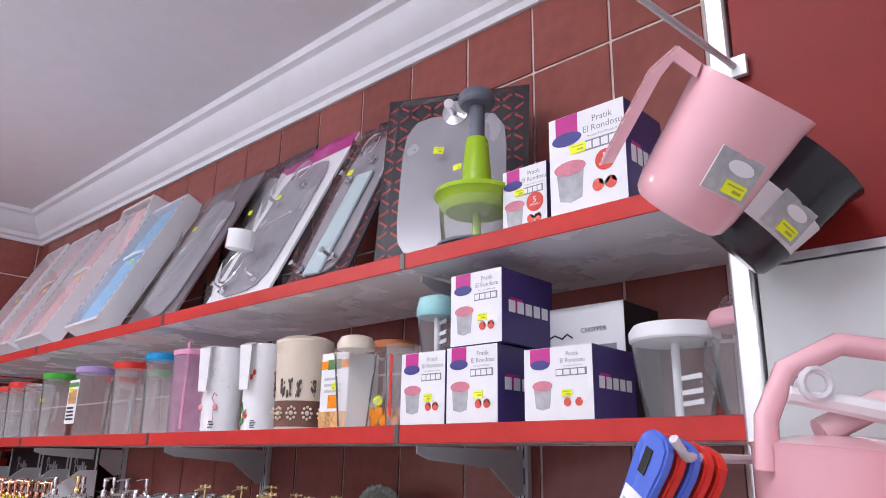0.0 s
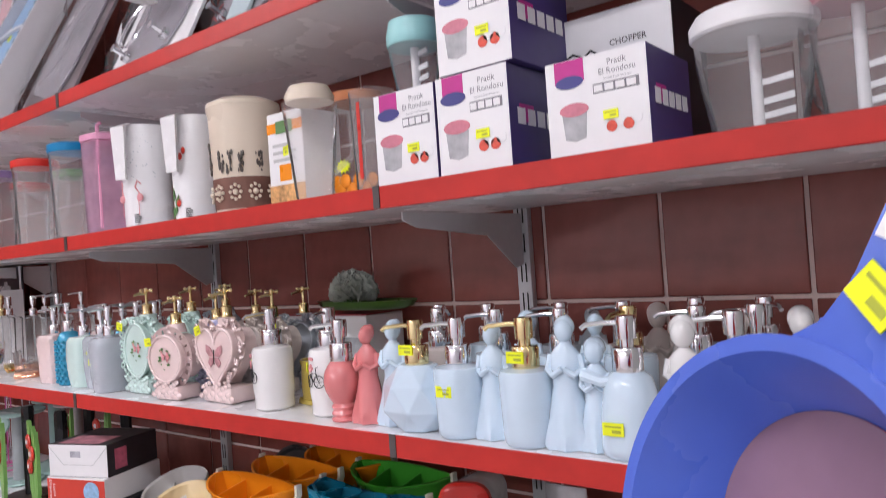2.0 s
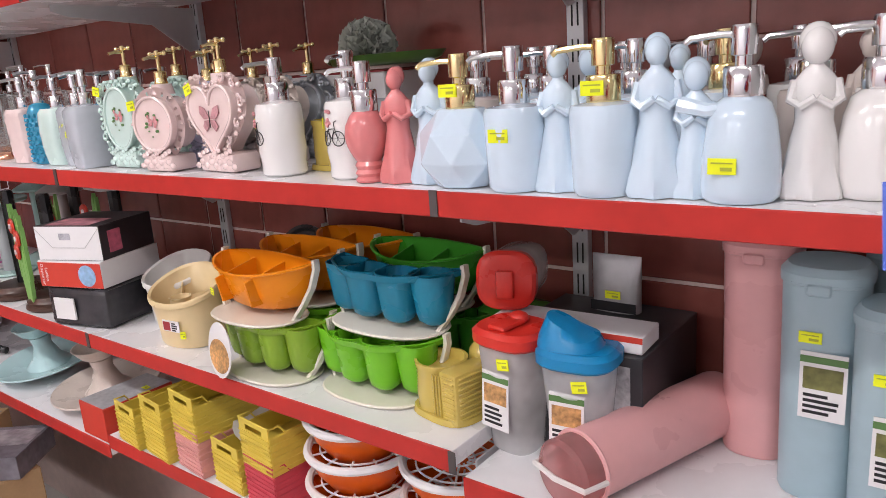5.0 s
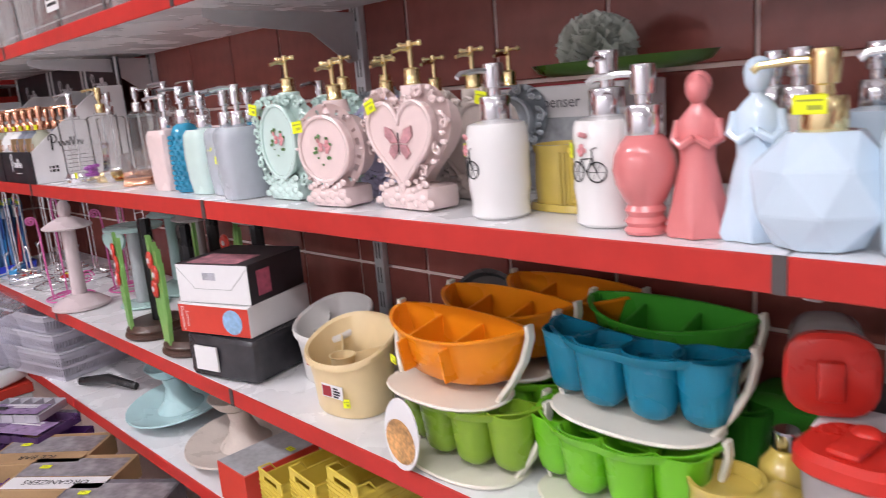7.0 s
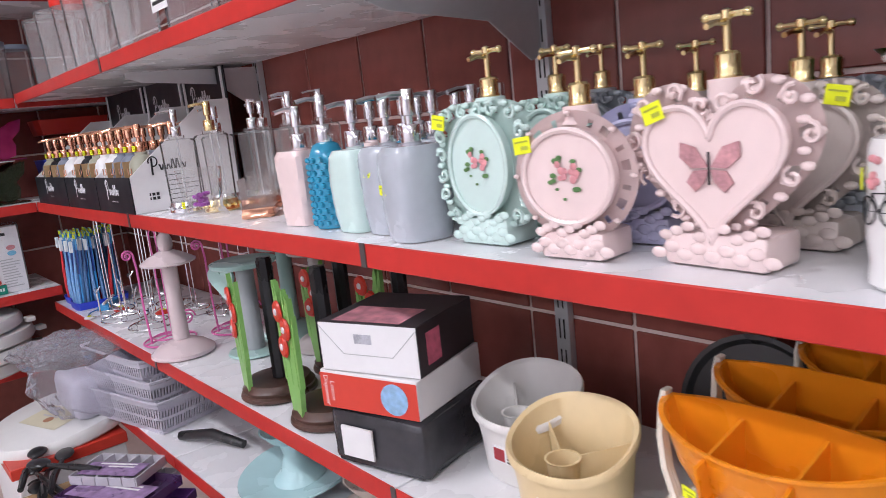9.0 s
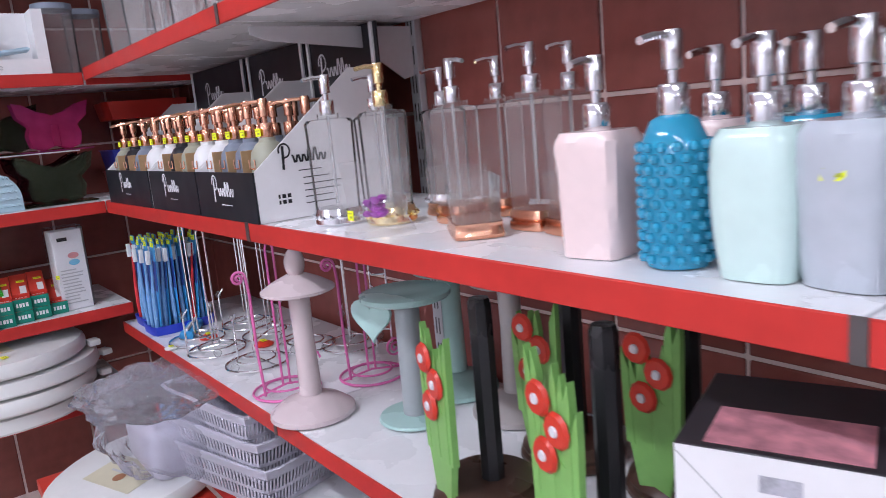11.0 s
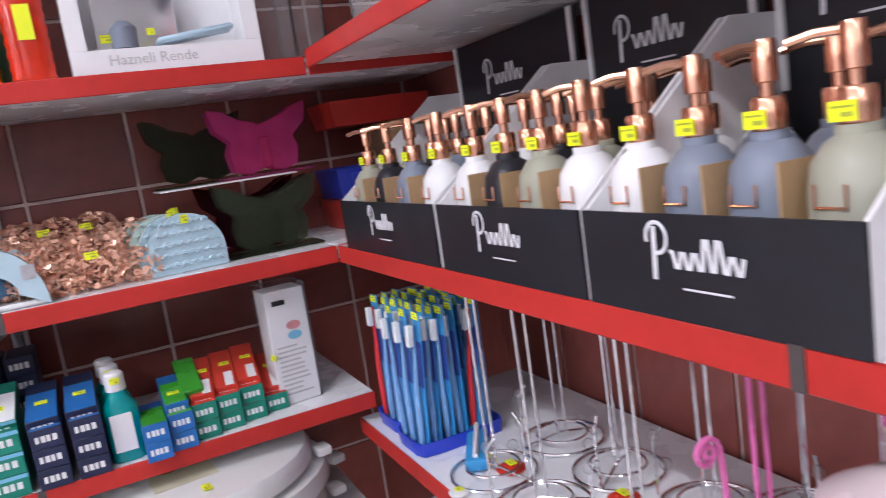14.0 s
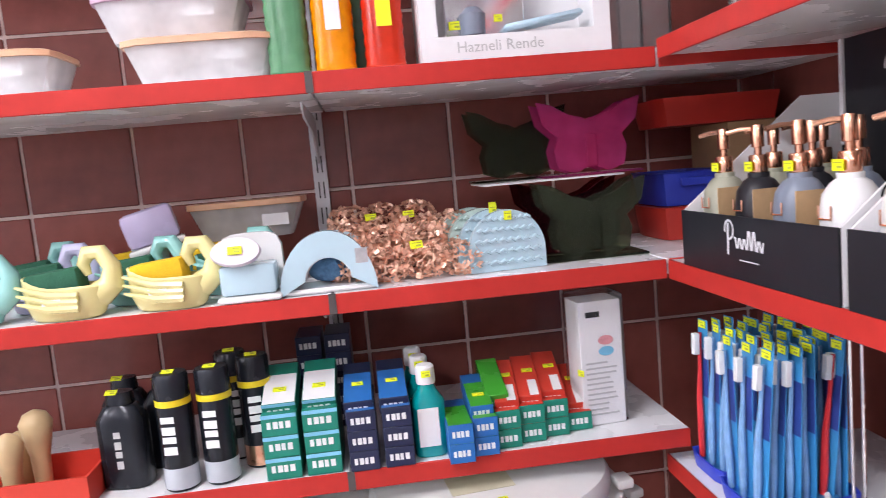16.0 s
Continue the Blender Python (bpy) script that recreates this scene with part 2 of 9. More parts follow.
for z in (1.93, E2, E3):
    bays("shelf", z, [(EJ, MX + 0.001)], "x", EY, END_Y - 0.016, "end wall shelves")
    bays("shelf", z, [(MX + 0.003, -0.018)], "x", EY + 0.004, END_Y - 0.016, "end wall shelves")
    bays("shelf", z, [(EJ - 0.9, EJ), (EJ - 1.8, EJ - 0.9)], "x", EY, END_Y - 0.016, "end wall shelves")
for z in (E4, E5):
    bays("shelf", z, [(EJ, -0.335 if z == E4 else -0.36), (EJ - 0.9, EJ), (EJ - 1.8, EJ - 0.9)], "x", EY, END_Y - 0.016, "end wall shelves")
for y in J:
    upright(main(-0.0, y - 0.003, 0), 0.35, 2.1)
    for z in (S1, S2, S3, S4):
        bracket(main(-0.015, y - 0.003, z - 0.032), "long wall brackets")
for x in (EJ - 0.02, EJ - 0.92):
    upright(end(x, END_Y, 0), 0.35, 2.1)
    for z in (E2, E3, E4, E5):
        bracket(end(x, END_Y - 0.015, z - 0.032), "end wall brackets")

# slatwall display beside the long shelves
sl = thing("slatwall_display", pose(-0.54, -3.645, 0), "slatwall display panel, red boards above white, with aluminium edging", "display panel")
part("corner_post", box(-0.006, -0.022, 0.0, 0.02, 0.0, CEIL - 0.17, 0.003), ALU, sl, "ribbed aluminium corner post")
part("side_panel", box(0.021, -0.03, 0.0, 0.52, -0.004, CEIL - 0.17), WHITE_PANEL, sl)
ztop = CEIL - 0.17
zs = [(2.09, ztop, RED_PANEL), (1.762, 2.08, RED_PANEL), (1.40, 1.752, WHITE_PANEL), (1.0, 1.39, WHITE_PANEL), (0.6, 0.99, WHITE_PANEL), (0.05, 0.59, WHITE_PANEL)]
for a, b, mm in zs:
    part("slat_board", box(0.0, -1.6, a, 0.02, -0.024, b, 0.001), mm, sl, "glossy red board" if mm is RED_PANEL else "glossy white board")
    part("slat_rail", box(-0.003, -1.6, a - 0.009, 0.018, -0.024, a - 0.001), ALU, sl, "aluminium rail")

# dark clips where the shelf boards meet
CLIP = mat("dark_steel_clip", (0.10, 0.09, 0.09), 0.4, metal=0.4)
for y in J:
    for z in (S1, S2, S3, S4):
        structure(put("trim", box(MX - 0.0016, y - 0.0055, z - 0.0285, MX - 0.0003, y + 0.0055, z + 0.002), CLIP), "dark steel clip between shelf boards", "trim")
for z in (E2, E3, E4):
    structure(put("trim", box(EJ - 0.0055, EY - 0.0016, z - 0.0285, EJ + 0.0055, EY - 0.0003, z + 0.002), CLIP), "dark steel clip between shelf boards", "trim")

# ---------------------------------------------------------------- more materials
def clear(name, tint, haze=0.06, rough=0.06, gloss=1.0, thick=0.0):
    """Thin clear plastic or glass: lets light through, shines at the edges."""
    if name in MATS:
        return MATS[name]
    m = bpy.data.materials.new(name)
    m.use_nodes = True
    nt = m.node_tree
    nt.nodes.remove(nt.nodes["Principled BSDF"])
    out = nt.nodes["Material Output"]
    tr = nt.nodes.new("ShaderNodeBsdfTransparent")
    tr.inputs[0].default_value = (*tint, 1)
    df = nt.nodes.new("ShaderNodeBsdfDiffuse")
    df.inputs[0].default_value = (*[min(1, c * 0.9) for c in tint], 1)
    tl = nt.nodes.new("ShaderNodeBsdfTranslucent")
    tl.inputs[0].default_value = (*[min(1, c * 0.9) for c in tint], 1)
    half = nt.nodes.new("ShaderNodeMixShader")
    nt.links.new(df.outputs[0], half.inputs[1])
    nt.links.new(tl.outputs[0], half.inputs[2])
    mx = nt.nodes.new("ShaderNodeMixShader")
    no = nt.nodes.new("ShaderNodeTexNoise")
    no.inputs["Scale"].default_value = 25
    co = nt.nodes.new("ShaderNodeTexCoord")
    nt.links.new(co.outputs["Object"], no.inputs["Vector"])
    rg = nt.nodes.new("ShaderNodeMapRange")
    rg.inputs["To Min"].default_value, rg.inputs["To Max"].default_value = haze * 0.6, haze * 1.4
    nt.links.new(no.outputs["Fac"], rg.inputs["Value"])
    nt.links.new(rg.outputs[0], mx.inputs[0])
    nt.links.new(tr.outputs[0], mx.inputs[1])
    nt.links.new(half.outputs[0], mx.inputs[2])
    gl = nt.nodes.new("ShaderNodeBsdfGlossy")
    gl.inputs["Roughness"].default_value = rough
    fr = nt.nodes.new("ShaderNodeFresnel")
    fr.inputs["IOR"].default_value = 1.11
    fin = nt.nodes.new("ShaderNodeMixShader")
    nt.links.new(fr.outputs[0], fin.inputs[0])
    nt.links.new(mx.outputs[0], fin.inputs[1])
    nt.links.new(gl.outputs[0], fin.inputs[2])
    nt.links.new(fin.outputs[0], out.inputs["Surface"])
    MATS[name] = m
    return m


CHROME = mat("chrome", (0.80, 0.80, 0.82), 0.10, metal=1.0, vary=0.03)
GOLD = mat("gold_plating", (0.88, 0.72, 0.38), 0.16, metal=1.0, vary=0.05)
COPPER = mat("copper_plating", (0.78, 0.42, 0.28), 0.2, metal=1.0, vary=0.05)
TAG = mat("yellow_price_label", (0.86, 0.92, 0.02), 0.6, vary=0.05)
TAGINK = mat("faded_label_ink", (0.42, 0.46, 0.05), 0.6)
INK = mat("black_ink", (0.015, 0.015, 0.018), 0.6)
PAPER = mat("white_card", (0.82, 0.81, 0.82), 0.5, bump=0.03, scale=90, vary=0.03)
ICE = mat("ice_blue_ceramic", (0.62, 0.76, 0.88), 0.13, coat=0.6, bump=0.02, scale=40, vary=0.04)
CERW = mat("white_ceramic", (0.84, 0.83, 0.82), 0.14, coat=0.5, bump=0.02, scale=40, vary=0.03)
CERP = mat("coral_pink_ceramic", (0.72, 0.22, 0.22), 0.14, coat=0.6, bump=0.02, scale=40, vary=0.06)
ROSE = mat("pale_pink_ceramic", (0.84, 0.67, 0.65), 0.22, coat=0.4, bump=0.06, scale=70, vary=0.05)
MINT = mat("mint_ceramic", (0.62, 0.79, 0.74), 0.22, coat=0.4, bump=0.05, scale=70, vary=0.05)
GREY = mat("grey_ceramic", (0.48, 0.52, 0.57), 0.22, coat=0.4, bump=0.05, scale=70, vary=0.07)
LILAC = mat("lilac_ceramic", (0.55, 0.55, 0.76), 0.22, coat=0.4, bump=0.05, scale=70, vary=0.05)
STONE = mat("beige_ceramic", (0.62, 0.54, 0.50), 0.3, bump=0.06, scale=70, vary=0.08)
TEAL = mat("turquoise_glass", (0.03, 0.30, 0.48), 0.12, coat=0.6, vary=0.1)
OLIVE = mat("mustard_ceramic", (0.62, 0.47, 0.11), 0.16, coat=0.6, bump=0.05, scale=40, vary=0.1)
CLEAR = clear("clear_acrylic", (1.0, 1.0, 1.0), 0.11, 0.05)
DARKRED = mat("dark_red_ink", (0.35, 0.03, 0.04), 0.5)
LEAF = mat("green_ink", (0.10, 0.22, 0.07), 0.5)
PINKINK = mat("pink_ink", (0.70, 0.30, 0.32), 0.5, vary=0.35, scale=250)


def tag(parent, x, y, z, w=0.019, h=0.0125, rz=0, ry=0, rx=0):
    """A yellow price label stuck on a thing, its front towards -y."""
    m = pose(x, y, z, rx, ry, rz)
    o = part("price_label", box(-w / 2, -0.0005, -h / 2, w / 2, 0.0005, h / 2), TAG, parent, "fluorescent yellow price label", m)
    bm = box(-w * 0.38, -0.0009, h * 0.16, w * 0.38, -0.0006, h * 0.26)
    box(-w * 0.05, -0.0009, -h * 0.28, w * 0.36, -0.0006, -h * 0.05, bm=bm)
    part("print", bm, TAGINK, o)
    return o


def text(body, size, material, parent, m, name="lettering", wide=1.0):
    """Raised flat letters, upright and facing -y."""
    cu = bpy.data.curves.new("letters", "FONT")
    cu.body, cu.size, cu.align_x, cu.align_y, cu.resolution_u = body, size, "CENTER", "CENTER", 2
    tmp = bpy.data.objects.new("letters", cu)
    me = bpy.data.meshes.new_from_object(tmp)
    bpy.data.objects.remove(tmp)
    me.materials.clear()
    me.materials.append(material)
    o = new(name, me)
    o.parent = parent
    o.matrix_basis = m @ pose(0, 0, 0, 90, 0, 0) @ Matrix.Diagonal((wide, 1, 1, 1))
    return o


def ball(bm, x, y, z, r, sx=1, sy=1, sz=1, u=10, v=7):
    bmesh.ops.create_uvsphere(bm, u_segments=u, v_segments=v, radius=r, matrix=Matrix.Translation((x, y, z)) @ Matrix.Diagonal((sx, sy, sz, 1)))
    return bm


def scrawl(parent, m, w, material, name="logo"):
    """A brush-like wordless mark: a looped stroke, some waves and a bar."""
    pts = []
    for i in range(15):
        a = radians(-110 + i * 22)
        pts.append((-0.34 * w + 0.10 * w * math.cos(a), 0, 0.14 * w + 0.11 * w * math.sin(a)))
    bm = tube(pts, w * 0.016, 5)
    tube([(-0.36 * w, 0, 0.22 * w), (-0.37 * w, 0, 0.0), (-0.38 * w, 0, -0.16 * w)], w * 0.024, 5, bm)
    wave = [(-0.22 * w + i * 0.026 * w, 0, (0.05 if i % 4 < 2 else -0.06) * w + (0.10 * w if i in (12, 13, 16, 17) else 0)) for i in range(25)]
    tube(wave, w * 0.019, 5, bm)
    tube([(-0.12 * w, 0, -0.2 * w), (0.3 * w, 0, -0.2 * w)], w * 0.008, 4, bm)
    move(bm, Matrix.Diagonal((1, 0.15, 1, 1)))
    return part(name, bm, material, parent, "brush-stroke logo mark", m)


def bars(parent, m, w, rows, gap, h, material=None, name="print", seed=1):
    """Unreadable small print as plain bars."""
    rnd = random.Random(seed)
    bm = bmesh.new()
    for i in range(rows):
        ww = w * rnd.uniform(0.6, 1.0)
        box(-w / 2, -0.0004, -i * gap - h, -w / 2 + ww, 0.0, -i * gap, bm=bm)
    return part(name, bm, material or INK, parent, "", m)


def pump_mesh(kind, s=1.0):
    """A soap pump, its foot at the origin, the spout towards -y."""
    if kind == "tap":
        bm = lathe([(0.014, 0), (0.0145, 0.003), (0.013, 0.006), (0.0135, 0.024), (0.011, 0.027), (0.0045, 0.028), (0.0042, 0.058), (0.006, 0.060), (0.006, 0.068), (0.002, 0.07)], 16)
        tube([(-0.024, 0, 0.063), (0.024, 0, 0.063)], 0.0032, 8, bm)
        for x in (-0.024, 0.024):
            ball(bm, x, 0, 0.063, 0.0052, u=8, v=6)
        tube([(0, 0, 0.055), (0, -0.02, 0.056), (0, -0.036, 0.052)], 0.0034, 8, bm)
    elif kind == "slim":
        bm = lathe([(0.012, 0), (0.0125, 0.002), (0.0125, 0.022), (0.011, 0.024), (0.005, 0.0245), (0.005, 0.034), (0.0085, 0.035), (0.0088, 0.062), (0.0075, 0.065), (0.001, 0.0655)], 16)
        tube([(0, 0, 0.060), (0, -0.022, 0.0605), (0, -0.040, 0.057)], 0.0034, 8, bm)
    else:
        bm = lathe([(0.0165, 0), (0.017, 0.002), (0.017, 0.024), (0.0155, 0.026), (0.0075, 0.0265), (0.0075, 0.034), (0.011, 0.035), (0.0115, 0.056), (0.0105, 0.06), (0.002, 0.061)], 18)
        tube([(0, 0, 0.052), (0, -0.02, 0.053), (0, -0.044, 0.051), (0, -0.049, 0.047)], 0.0030, 8, bm)
    return move(bm, Matrix.Scale(s, 4))


def pump(parent, z, material=None, kind="round", turn=0, s=1.0, x=0.0, y=0.0):
    material = material or CHROME
    lab = {"chrome": "chrome pump", "gold_plating": "gold-coloured pump", "copper_plating": "copper-coloured pump"}[material.name]
    return part("pump", pump_mesh(kind, s), material, parent, lab, pose(x, y, z, 0, 0, turn))


def figure_mesh(h, child=False, arms=True):
    """A plain standing robed figure, without features."""
    k = h / 0.14
    prof = ((0, 0.026, 0.022), (0.005, 0.0275, 0.023), (0.018, 0.0245, 0.020), (0.035, 0.021, 0.017), (0.052, 0.018, 0.0145), (0.066, 0.0150, 0.0125), (0.078, 0.0155, 0.0125), (0.090, 0.0172, 0.0125), (0.100, 0.0165, 0.0115), (0.107, 0.0110, 0.009), (0.112, 0.0060, 0.006), (0.119, 0.0056, 0.0056))
    rings = []
    for z, rx, ry in prof:
        fold = 0.13 * max(0.0, 1 - z / 0.075)
        rings.append([(x * k * (1 + fold * math.sin(7 * q * 0.2618 + z * 60)), y * k * (1 + fold * math.sin(7 * q * 0.2618 + z * 60)), z * k) for q, (x, y, _) in enumerate(ring(0, 0, 0, rx, ry, 24))])
    bm = loft(rings)
    hr = (0.0150 if child else 0.0118) * k
    ball(bm, 0, -0.0015, 0.117 * k + hr * 0.70, hr, 0.86, 0.95, 1.08, 16, 12)
    ball(bm, 0, 0.0035 * k, 0.119 * k + hr * 0.86, hr * 1.02, 0.95, 0.95, 1.0, 14, 10)
    if not child:
        ball(bm, 0, 0.012 * k, 0.124 * k + hr * 0.9, hr * 0.55, u=10, v=7)
    if arms:
        for s in (-1, 1):
            tube([(s * 0.0145 * k, 0, 0.099 * k), (s * 0.0185 * k, -0.004 * k, 0.083 * k), (s * 0.011 * k, -0.013 * k, 0.079 * k), (s * 0.001 * k, -0.015 * k, 0.086 * k)], [0.0056 * k, 0.0048 * k, 0.0040 * k, 0.0034 * k], 8, bm)
    return bm


def body_round(r0, r1, h, n=28):
    return lathe([(r0 * 0.9, 0), (r0, 0.004), (r0 * 1.01, 0.01), ((r0 + r1) / 2 * 1.01, h * 0.5), (r1, h - 0.008), (r1 * 0.94, h - 0.002), (r1 * 0.6, h), (0.012, h + 0.001)], n)


def dispenser(m, label, material, r0, r1, h, pm=None, kind="round", turn=0, group="soap dispensers", tags=()):
    t = thing("soap_dispenser", m, label, "soap dispenser", group)
    part("body", body_round(r0, r1, h), material, t)
    pump(t, h, pm, kind, turn)
    for x, z in tags:
        tag(t, x, -math.sqrt(max(1e-6, r0 * r0 - x * x)) - 0.0012, z, rz=math.degrees(math.asin(x / r0)))
    return t


# ---------------------------------------------------------------- third shelf: figurine dispensers
Z3 = S3 + 0.001


def figurine_dispenser(m, label, material, kind, fx, fy, fh, pm, child=False, tags=(), reach=False):
    t = thing("soap_dispenser", m, label, "soap dispenser", "figurine soap dispensers")
    if kind == "cylinder":
        part("body", body_round(0.031, 0.034, 0.090), material, t)
        top = 0.090
    elif kind == "bell":
        part("body", lathe([(0.030, 0), (0.0335, 0.004), (0.034, 0.012), (0.033, 0.04), (0.029, 0.07), (0.024, 0.085), (0.016, 0.091), (0.012, 0.092)], 28), material, t)
        top = 0.091
    elif kind == "facet":
        rnd = random.Random(4)
        rr = []
        for z, r, tw in ((0, 0.033, 0.0), (0.028, 0.053, 0.45), (0.062, 0.050, 0.0), (0.088, 0.029, 0.45)):
            rr.append([(r * rnd.uniform(0.9, 1.06) * math.cos(6.283 * i / 7 + tw), r * 0.86 * rnd.uniform(0.9, 1.06) * math.sin(6.283 * i / 7 + tw), z) for i in range(7)])
        bm = loft(rr)
        bmesh.ops.triangulate(bm, faces=bm.faces[:])
        bmesh.ops.bevel(bm, geom=bm.edges[:], offset=0.0012, segments=1, affect="EDGES")
        part("body", bm, material, t, "faceted body", smooth=False)
        top = 0.087
    else:
        bm = lathe([(0.018, 0), (0.0195, 0.003), (0.0165, 0.007), (0.019, 0.011), (0.016, 0.016), (0.0185, 0.021), (0.016, 0.026), (0.021, 0.034), (0.0265, 0.046), (0.0285, 0.058), (0.0268, 0.071), (0.021, 0.082), (0.016, 0.088), (0.012, 0.089)], 28)
        part("body", bm, material, t, "globe-shaped body on a ribbed foot")
        top = 0.088
    bm = figure_mesh(fh, child)
    if reach:
        tube([(-0.012, -0.004, fh * 0.70), (0.012, -0.022, fh * 0.66), (0.036, -0.026, fh * 0.69)], [0.008, 0.0065, 0.005], 8, bm)
    part("figure", bm, material, t, "moulded robed figurine", pose(fx, fy, 0, 0, 0, 15))
    pump(t, top, pm, "round", -70)
    for x, y, z in tags:
        tag(t, x, y, z, 0.024, 0.014)
    return t


figurine_dispenser(main(-0.270, -3.412, Z3), "white ceramic soap dispenser with a standing child figurine", CERW, "bell", -0.048, -0.02, 0.142, CHROME, True)
figurine_dispenser(main(-0.318, -3.312, Z3), "pale blue ceramic soap dispenser hugged by a child figurine", ICE, "bell", -0.042, 0.004, 0.121, CHROME, True, ((-0.006, -0.0355, 0.034),), True)
figurine_dispenser(main(-0.322, -3.183, Z3), "pale blue ceramic soap dispenser with a praying girl figurine", ICE, "cylinder", 0.052, 0.004, 0.150, GOLD, False, ((-0.004, -0.017, 0.104),))
figurine_dispenser(main(-0.320, -3.080, Z3), "pale blue ceramic soap dispenser with a girl figurine", ICE, "cylinder", 0.048, 0.008, 0.142, CHROME, False, ((-0.002, -0.0325, 0.060),))
figurine_dispenser(main(-0.316, -3.006, Z3), "pale blue faceted soap dispenser with a lady figurine", ICE, "facet", -0.053, 0.012, 0.145, GOLD, False, ((-0.004, -0.018, 0.108),))
figurine_dispenser(main(-0.318, -2.860, Z3), "coral pink ceramic soap dispenser with a robed figurine", CERP, "globe", 0.046, 0.008, 0.138, CHROME, False)
# the row behind
for i, (x, y, mm, pm, fg) in enumerate(((-0.20, -3.06, ICE, CHROME, 1), (-0.20, -3.165, ICE, CHROME, 1), (-0.20, -3.262, ICE, GOLD, 0), (-0.19, -3.345, STONE, CHROME, 1), (-0.18, -3.41, CERW, CHROME, 1), (-0.10, -3.11, GREY, CHROME, 1), (-0.10, -3.21, STONE, CHROME, 1), (-0.09, -3.31, CERW, CHROME, 0), (-0.10, -3.40, GREY, CHROME, 0), (-0.19, -2.945, STONE, CHROME, 0), (-0.12, -2.99, ICE, CHROME, 0), (-0.13, -2.90, STONE, CHROME, 0))):
    if fg:
        figurine_dispenser(main(x, y, Z3), "glazed ceramic soap dispenser with a child figurine", mm, "cylinder", 0.046, 0.008, 0.14, pm, i % 2 == 0)
    else:
        dispenser(main(x, y, Z3), "glazed ceramic soap dispenser with a shiny pump", mm, 0.031, 0.034, 0.092, pm, "round", i * 7 - 20, tags=((0.0, 0.075),) if i == 2 else ())


def bicycle_dispenser(m):
    t = thing("soap_dispenser", m, "white ceramic soap dispenser with a bicycle decal", "soap dispenser", "bicycle soap dispensers")
    part("body", lathe([(0.030, 0), (0.033, 0.003), (0.032, 0.018), (0.0345, 0.036), (0.0335, 0.055), (0.0345, 0.075), (0.0335, 0.095), (0.031, 0.101), (0.018, 0.104), (0.012, 0.104)], 28), CERW, t)
    bm = bmesh.new()
    R = 0.0352

    def wrap(px, pz):
        a = px / R
        return (R * math.sin(a), -R * math.cos(a), pz)
    for cx in (-0.010, 0.013):
        tube([wrap(cx + 0.0095 * math.cos(k * 0.4488), 0.054 + 0.0095 * math.sin(k * 0.4488)) for k in range(14)], 0.0007, 4, bm, True)
        for k in range(6):
            tube([wrap(cx, 0.054), wrap(cx + 0.009 * math.cos(k * 1.047), 0.054 + 0.009 * math.sin(k * 1.047))], 0.0003, 3, bm)
    tube([wrap(-0.010, 0.054), wrap(-0.004, 0.066), wrap(0.009, 0.067), wrap(0.013, 0.054)], 0.0006, 4, bm)
    tube([wrap(-0.004, 0.066), wrap(0.002, 0.054), wrap(0.009, 0.067), wrap(0.008, 0.075), wrap(0.013, 0.077)], 0.0006, 4, bm)
    part("bicycle_decal", bm, INK, t, "black bicycle decal")
    bm = bmesh.new()
    for px, pz in ((-0.006, 0.074), (-0.003, 0.078), (0.0, 0.074), (-0.004, 0.071), (0.001, 0.088), (-0.004, 0.089)):
        ball(bm, *wrap(px, pz), 0.0027, u=7, v=5)
    part("flower_decal", bm, PINKINK, t, "pink flower decal")
    pump(t, 0.104, CHROME, "round", 25)
    tag(t, -0.02, -0.0305, 0.074, 0.012, 0.014, rz=-38)
    return t


bicycle_dispenser(main(-0.290, -2.806, Z3, -8))
bicycle_dispenser(main(-0.294, -2.669, Z3, -34))


